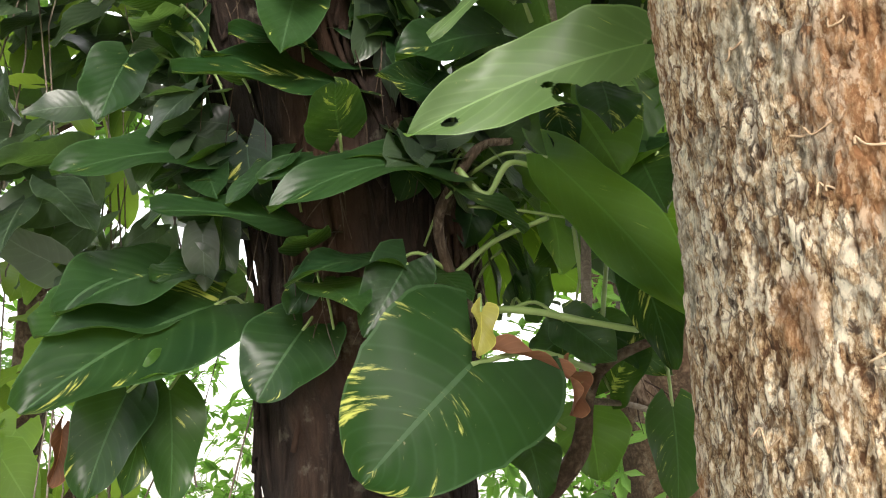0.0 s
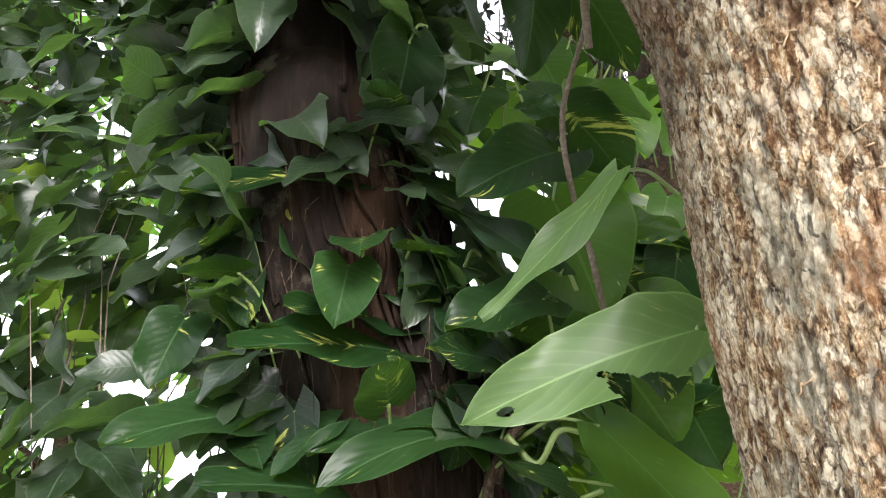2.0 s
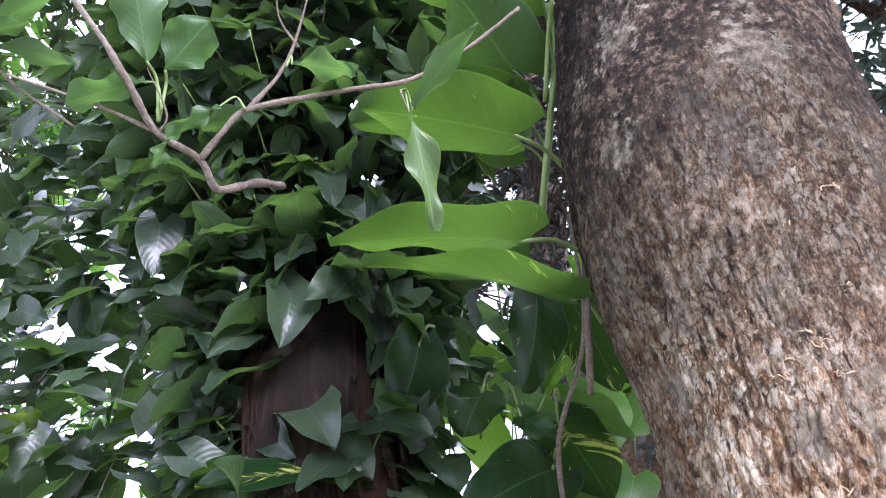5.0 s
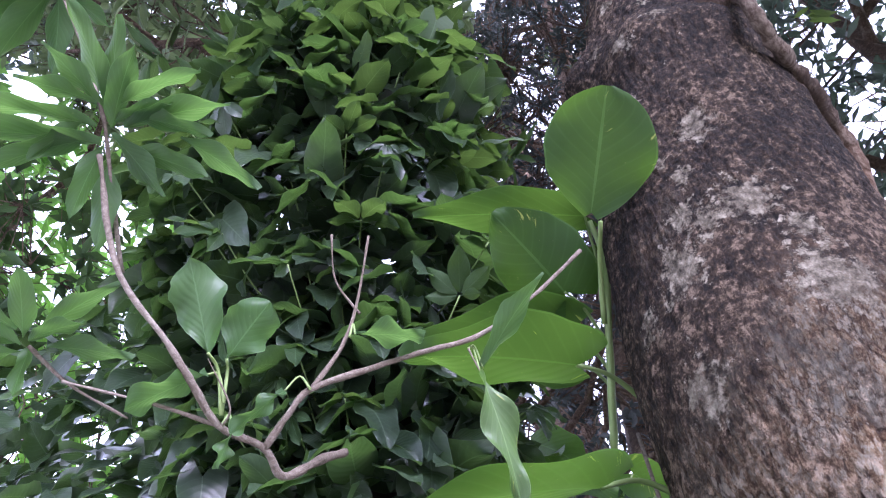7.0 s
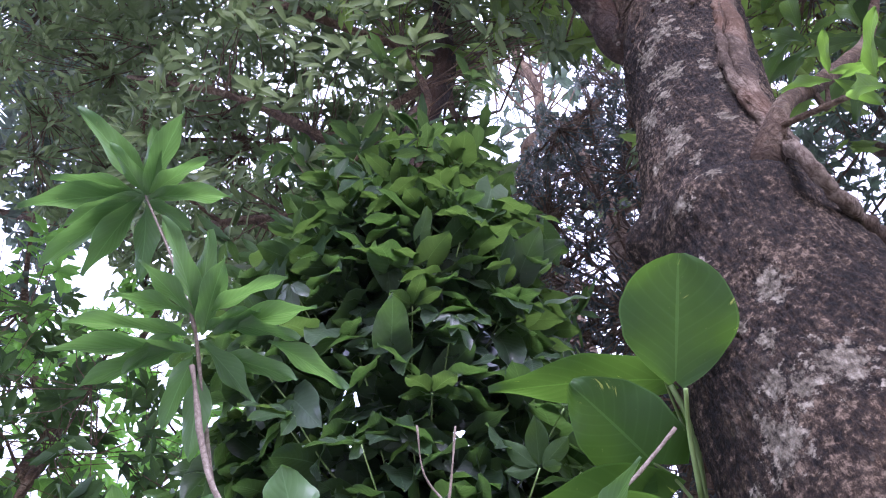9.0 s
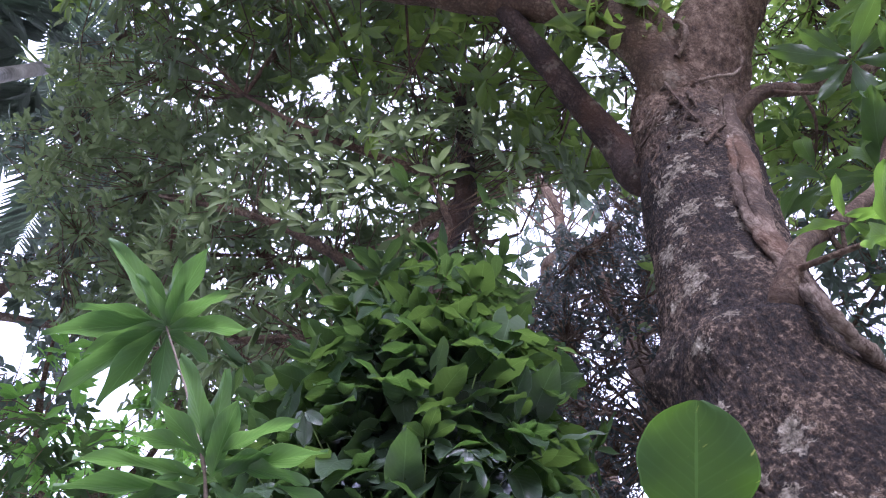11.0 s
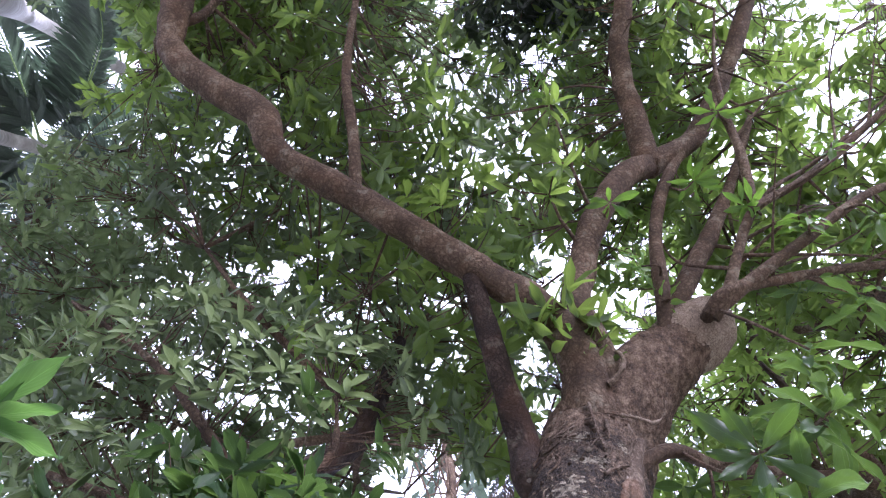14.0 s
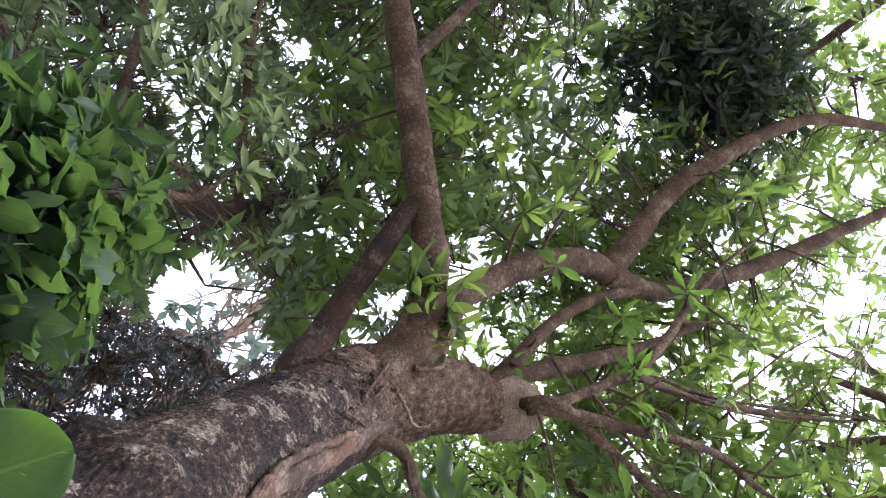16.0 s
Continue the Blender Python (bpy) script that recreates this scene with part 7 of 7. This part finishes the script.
place_leaf(bush, (-0.993, 0.507, 2.973), (-1.137, 0.493, 2.923), 0.052, (-0.318, -0.107, 0.942), bush_leaf, seed=179, peak=0.95, blunt=0.95, back=0.0, droop=0.35, ragged=0.05, cup=0.1, wave=0.006)
place_leaf(bush, (-0.954, 0.502, 2.976), (-0.790, 0.487, 2.926), 0.053, (0.297, 0.047, 0.954), bush_leaf, seed=180, peak=0.95, blunt=0.95, back=0.0, droop=0.35, ragged=0.05, cup=0.1, wave=0.006)
place_leaf(bush, (-1.001, 0.474, 2.994), (-1.066, 0.391, 2.988), 0.036, (-0.174, 0.068, 0.982), bush_leaf, seed=181, peak=0.95, blunt=0.95, back=0.0, droop=0.35, ragged=0.05, cup=0.1, wave=0.006)
place_leaf(bush, (-0.978, 0.499, 2.978), (-0.992, 0.538, 2.894), 0.032, (-0.913, 0.295, 0.281), bush_leaf, seed=182, peak=0.95, blunt=0.95, back=0.0, droop=0.35, ragged=0.05, cup=0.1, wave=0.006)
place_leaf(bush, (-0.983, 0.491, 2.983), (-0.865, 0.433, 2.960), 0.044, (0.076, -0.234, 0.969), bush_leaf, seed=183, peak=0.95, blunt=0.95, back=0.0, droop=0.35, ragged=0.05, cup=0.1, wave=0.006)
place_leaf(bush, (-1.085, 0.147, 3.736), (-1.262, 0.174, 3.660), 0.066, (-0.404, -0.508, 0.761), bush_leaf, seed=184, peak=0.95, blunt=0.95, back=0.0, droop=0.35, ragged=0.05, cup=0.1, wave=0.006)
place_leaf(bush, (-1.085, 0.147, 3.736), (-1.140, 0.019, 3.758), 0.048, (0.249, 0.059, 0.967), bush_leaf, seed=185, peak=0.95, blunt=0.95, back=0.0, droop=0.35, ragged=0.05, cup=0.1, wave=0.006)
place_leaf(bush, (-1.078, 0.147, 3.736), (-0.916, 0.071, 3.725), 0.061, (-0.233, -0.605, 0.761), bush_leaf, seed=186, peak=0.95, blunt=0.95, back=0.0, droop=0.35, ragged=0.05, cup=0.1, wave=0.006)
place_leaf(bush, (-1.085, 0.158, 3.729), (-0.962, 0.207, 3.638), 0.055, (0.593, 0.001, 0.805), bush_leaf, seed=187, peak=0.95, blunt=0.95, back=0.0, droop=0.35, ragged=0.05, cup=0.1, wave=0.006)
place_leaf(bush, (-1.091, 0.146, 3.736), (-1.282, 0.078, 3.721), 0.069, (0.103, -0.472, 0.876), bush_leaf, seed=188, peak=0.95, blunt=0.95, back=0.0, droop=0.35, ragged=0.05, cup=0.1, wave=0.006)
place_leaf(bush, (-1.078, 0.142, 3.739), (-1.038, -0.008, 3.775), 0.054, (0.339, 0.305, 0.890), bush_leaf, seed=189, peak=0.95, blunt=0.95, back=0.0, droop=0.35, ragged=0.05, cup=0.1, wave=0.006)
place_leaf(bush, (-1.085, 0.152, 3.733), (-1.316, 0.246, 3.614), 0.094, (-0.546, -0.475, 0.690), bush_leaf, seed=190, peak=0.95, blunt=0.95, back=0.0, droop=0.35, ragged=0.05, cup=0.1, wave=0.006)
place_leaf(bush, (-1.085, 0.147, 3.736), (-1.217, 0.271, 3.598), 0.078, (-0.781, -0.162, 0.603), bush_leaf, seed=191, peak=0.95, blunt=0.95, back=0.0, droop=0.35, ragged=0.05, cup=0.1, wave=0.006)
place_leaf(bush, (-1.085, 0.147, 3.736), (-1.360, 0.128, 3.690), 0.095, (-0.111, -0.489, 0.865), bush_leaf, seed=192, peak=0.95, blunt=0.95, back=0.0, droop=0.35, ragged=0.05, cup=0.1, wave=0.006)
place_leaf(bush, (-1.078, 0.147, 3.736), (-0.961, -0.027, 3.787), 0.073, (-0.698, -0.277, 0.661), bush_leaf, seed=193, peak=0.95, blunt=0.95, back=0.0, droop=0.35, ragged=0.05, cup=0.1, wave=0.006)
place_leaf(bush, (-1.085, 0.158, 3.729), (-1.092, 0.287, 3.588), 0.065, (0.175, 0.731, 0.659), bush_leaf, seed=194, peak=0.95, blunt=0.95, back=0.0, droop=0.35, ragged=0.05, cup=0.1, wave=0.006)
place_leaf(bush, (-1.084, 0.141, 3.740), (-1.211, -0.058, 3.807), 0.083, (0.366, 0.083, 0.927), bush_leaf, seed=195, peak=0.95, blunt=0.95, back=0.0, droop=0.35, ragged=0.05, cup=0.1, wave=0.006)
place_leaf(bush, (-1.076, 0.153, 3.732), (-0.870, 0.147, 3.676), 0.073, (0.224, -0.449, 0.865), bush_leaf, seed=196, peak=0.95, blunt=0.95, back=0.0, droop=0.35, ragged=0.05, cup=0.1, wave=0.006)
# twigs of the thin bush
part("twig", tube("twig", [(-0.470, 0.806, 2.961, 0.009), (-0.502, 0.717, 2.881, 0.008), (-0.554, 0.670, 2.817, 0.008), (-0.578, 0.611, 2.831, 0.007), (-0.642, 0.551, 2.833, 0.006), (-0.677, 0.476, 2.863, 0.006), (-0.711, 0.424, 2.899, 0.005), (-0.792, 0.334, 2.985, 0.005), (-0.839, 0.230, 3.152, 0.004)], 45, 8, 0.0069, 60.0), twig_bark, bush)
part("twig", tube("twig", [(-0.832, 0.423, 3.073, 0.005), (-0.843, 0.265, 3.186, 0.004), (-0.851, 0.203, 3.237, 0.003), (-0.860, 0.177, 3.254, 0.002)], 20, 8, 0.0039, 60.0), twig_bark, bush)
part("twig", tube("twig", [(-0.578, 0.611, 2.831, 0.007), (-0.537, 0.576, 2.877, 0.006), (-0.501, 0.556, 2.909, 0.006), (-0.399, 0.554, 2.950, 0.005), (-0.312, 0.558, 2.987, 0.005), (-0.201, 0.557, 3.027, 0.004), (-0.095, 0.525, 3.096, 0.004), (-0.001, 0.479, 3.166, 0.003)], 40, 8, 0.0056, 60.0), twig_bark, bush)
part("twig", tube("twig", [(-0.501, 0.556, 2.909, 0.005), (-0.454, 0.536, 2.982, 0.004), (-0.428, 0.508, 3.063, 0.003), (-0.406, 0.447, 3.189, 0.002)], 20, 8, 0.0039, 60.0), twig_bark, bush)
part("twig", tube("twig", [(-0.423, 0.519, 3.052, 0.003), (-0.471, 0.506, 3.134, 0.002), (-0.480, 0.462, 3.217, 0.002)], 15, 8, 0.0026, 60.0), twig_bark, bush)
part("twig", tube("twig", [(-0.642, 0.551, 2.833, 0.004), (-0.735, 0.509, 2.846, 0.003), (-0.881, 0.472, 2.870, 0.002)], 15, 8, 0.0033, 60.0), twig_bark, bush)
part("twig", tube("twig", [(-0.640, 0.555, 2.830, 0.002), (-0.622, 0.521, 2.848, 0.002), (-0.656, 0.465, 2.901, 0.001)], 15, 8, 0.0020, 60.0), twig_bark, bush)
part("twig", tube("twig", [(-0.227, 0.569, 3.003, 0.002), (-0.208, 0.591, 2.967, 0.001)], 10, 8, 0.0016, 60.0), twig_bark, bush)
part("twig", tube("twig", [(-0.983, 0.499, 2.978, 0.004), (-0.919, 0.558, 2.940, 0.003), (-0.836, 0.636, 2.926, 0.002)], 15, 8, 0.0033, 60.0), twig_bark, bush)
part("twig", tube("twig", [(-0.851, 0.207, 3.235, 0.004), (-0.957, 0.182, 3.476, 0.003), (-1.085, 0.147, 3.736, 0.002)], 15, 8, 0.0033, 60.0), twig_bark, bush)
# stems of the vines
part("stem", tube("stem", [(0.046, 1.566, 1.697, 0.011), (0.002, 1.548, 1.779, 0.012), (-0.023, 1.526, 1.885, 0.012), (0.009, 1.509, 1.965, 0.012), (0.072, 1.513, 2.050, 0.011), (0.141, 1.540, 2.070, 0.008)], 36, 9, 0.004, 40.0), root_bark, pothos_vine)
part("stem", tube("stem", [(-0.105, 1.498, 2.109, 0.013), (-0.065, 1.510, 2.055, 0.013), (0.010, 1.526, 1.982, 0.011), (-0.005, 1.540, 1.912, 0.011)], 24, 9, 0.004, 40.0), root_bark, pothos_vine)
part("stem", tube("stem", [(0.179, 1.700, 1.310, 0.026), (0.262, 1.681, 1.409, 0.022), (0.285, 1.656, 1.527, 0.016), (0.326, 1.591, 1.595, 0.012), (0.456, 1.531, 1.649, 0.008)], 30, 9, 0.004, 40.0), limb_bark, pothos_vine)
part("stem", tube("stem", [(0.271, 1.602, 1.539, 0.013), (0.283, 1.591, 1.691, 0.012), (0.293, 1.591, 1.838, 0.011), (0.298, 1.611, 1.983, 0.010)], 24, 9, 0.004, 40.0), twig_bark, pothos_vine)
part("aerial_root", tube("aerial_root", [(0.315, 1.636, 1.622, 0.006), (0.351, 1.636, 1.871, 0.005), (0.349, 1.613, 1.982, 0.005)], 18, 9, 0.004, 40.0), stalk_green, pothos_vine)
part("aerial_root", tube("aerial_root", [(0.287, 1.635, 1.771, 0.006), (0.273, 1.610, 1.893, 0.005)], 12, 9, 0.004, 40.0), stalk_green, pothos_vine)
part("hanging_stem", tube("hanging_stem", [(0.243, 1.437, 2.208, 0.007), (0.220, 1.385, 2.342, 0.007), (0.190, 1.344, 2.473, 0.006), (0.182, 1.301, 2.651, 0.006), (0.245, 1.251, 2.848, 0.006), (0.261, 1.224, 2.998, 0.006), (0.242, 1.186, 3.269, 0.005)], 42, 9, 0.004, 40.0), twig_bark, pothos_vine)
part("petiole", tube("petiole", [(0.002, 1.548, 1.779, 0.006), (0.088, 1.535, 1.846, 0.006), (0.201, 1.478, 1.882, 0.005)], 18, 9, 0.004, 40.0), stalk_green, pothos_vine)
part("petiole", tube("petiole", [(0.041, 1.563, 1.709, 0.009), (0.149, 1.516, 1.699, 0.008), (0.265, 1.473, 1.667, 0.007), (0.364, 1.479, 1.647, 0.006)], 24, 9, 0.004, 40.0), stalk_green, pothos_vine)
part("petiole", tube("petiole", [(0.022, 1.502, 1.999, 0.008), (0.079, 1.495, 1.939, 0.007), (0.128, 1.483, 2.001, 0.006), (0.200, 1.506, 1.993, 0.004)], 24, 9, 0.004, 40.0), stalk_green, pothos_vine)
part("petiole", tube("petiole", [(0.038, 1.538, 1.928, 0.004), (0.127, 1.541, 1.919, 0.004), (0.246, 1.547, 1.898, 0.003)], 18, 9, 0.004, 40.0), stalk_green, pothos_vine)
part("petiole", tube("petiole", [(0.305, 1.710, 1.515, 0.008), (0.417, 1.766, 1.499, 0.007), (0.533, 1.829, 1.450, 0.007)], 18, 9, 0.004, 40.0), twig_bark, pothos_vine)
part("stem", tube("stem", [(0.138, 1.079, 3.138, 0.010), (0.157, 0.913, 3.398, 0.010), (0.164, 0.819, 3.541, 0.009), (0.138, 0.764, 3.635, 0.007)], 24, 9, 0.004, 40.0), stalk_green, fresh_vine)
part("stem", tube("stem", [(0.219, 1.111, 2.665, 0.008), (0.206, 1.006, 2.812, 0.008), (0.230, 0.979, 3.190, 0.009), (0.236, 0.958, 3.476, 0.009)], 24, 9, 0.004, 40.0), twig_bark, fresh_vine)
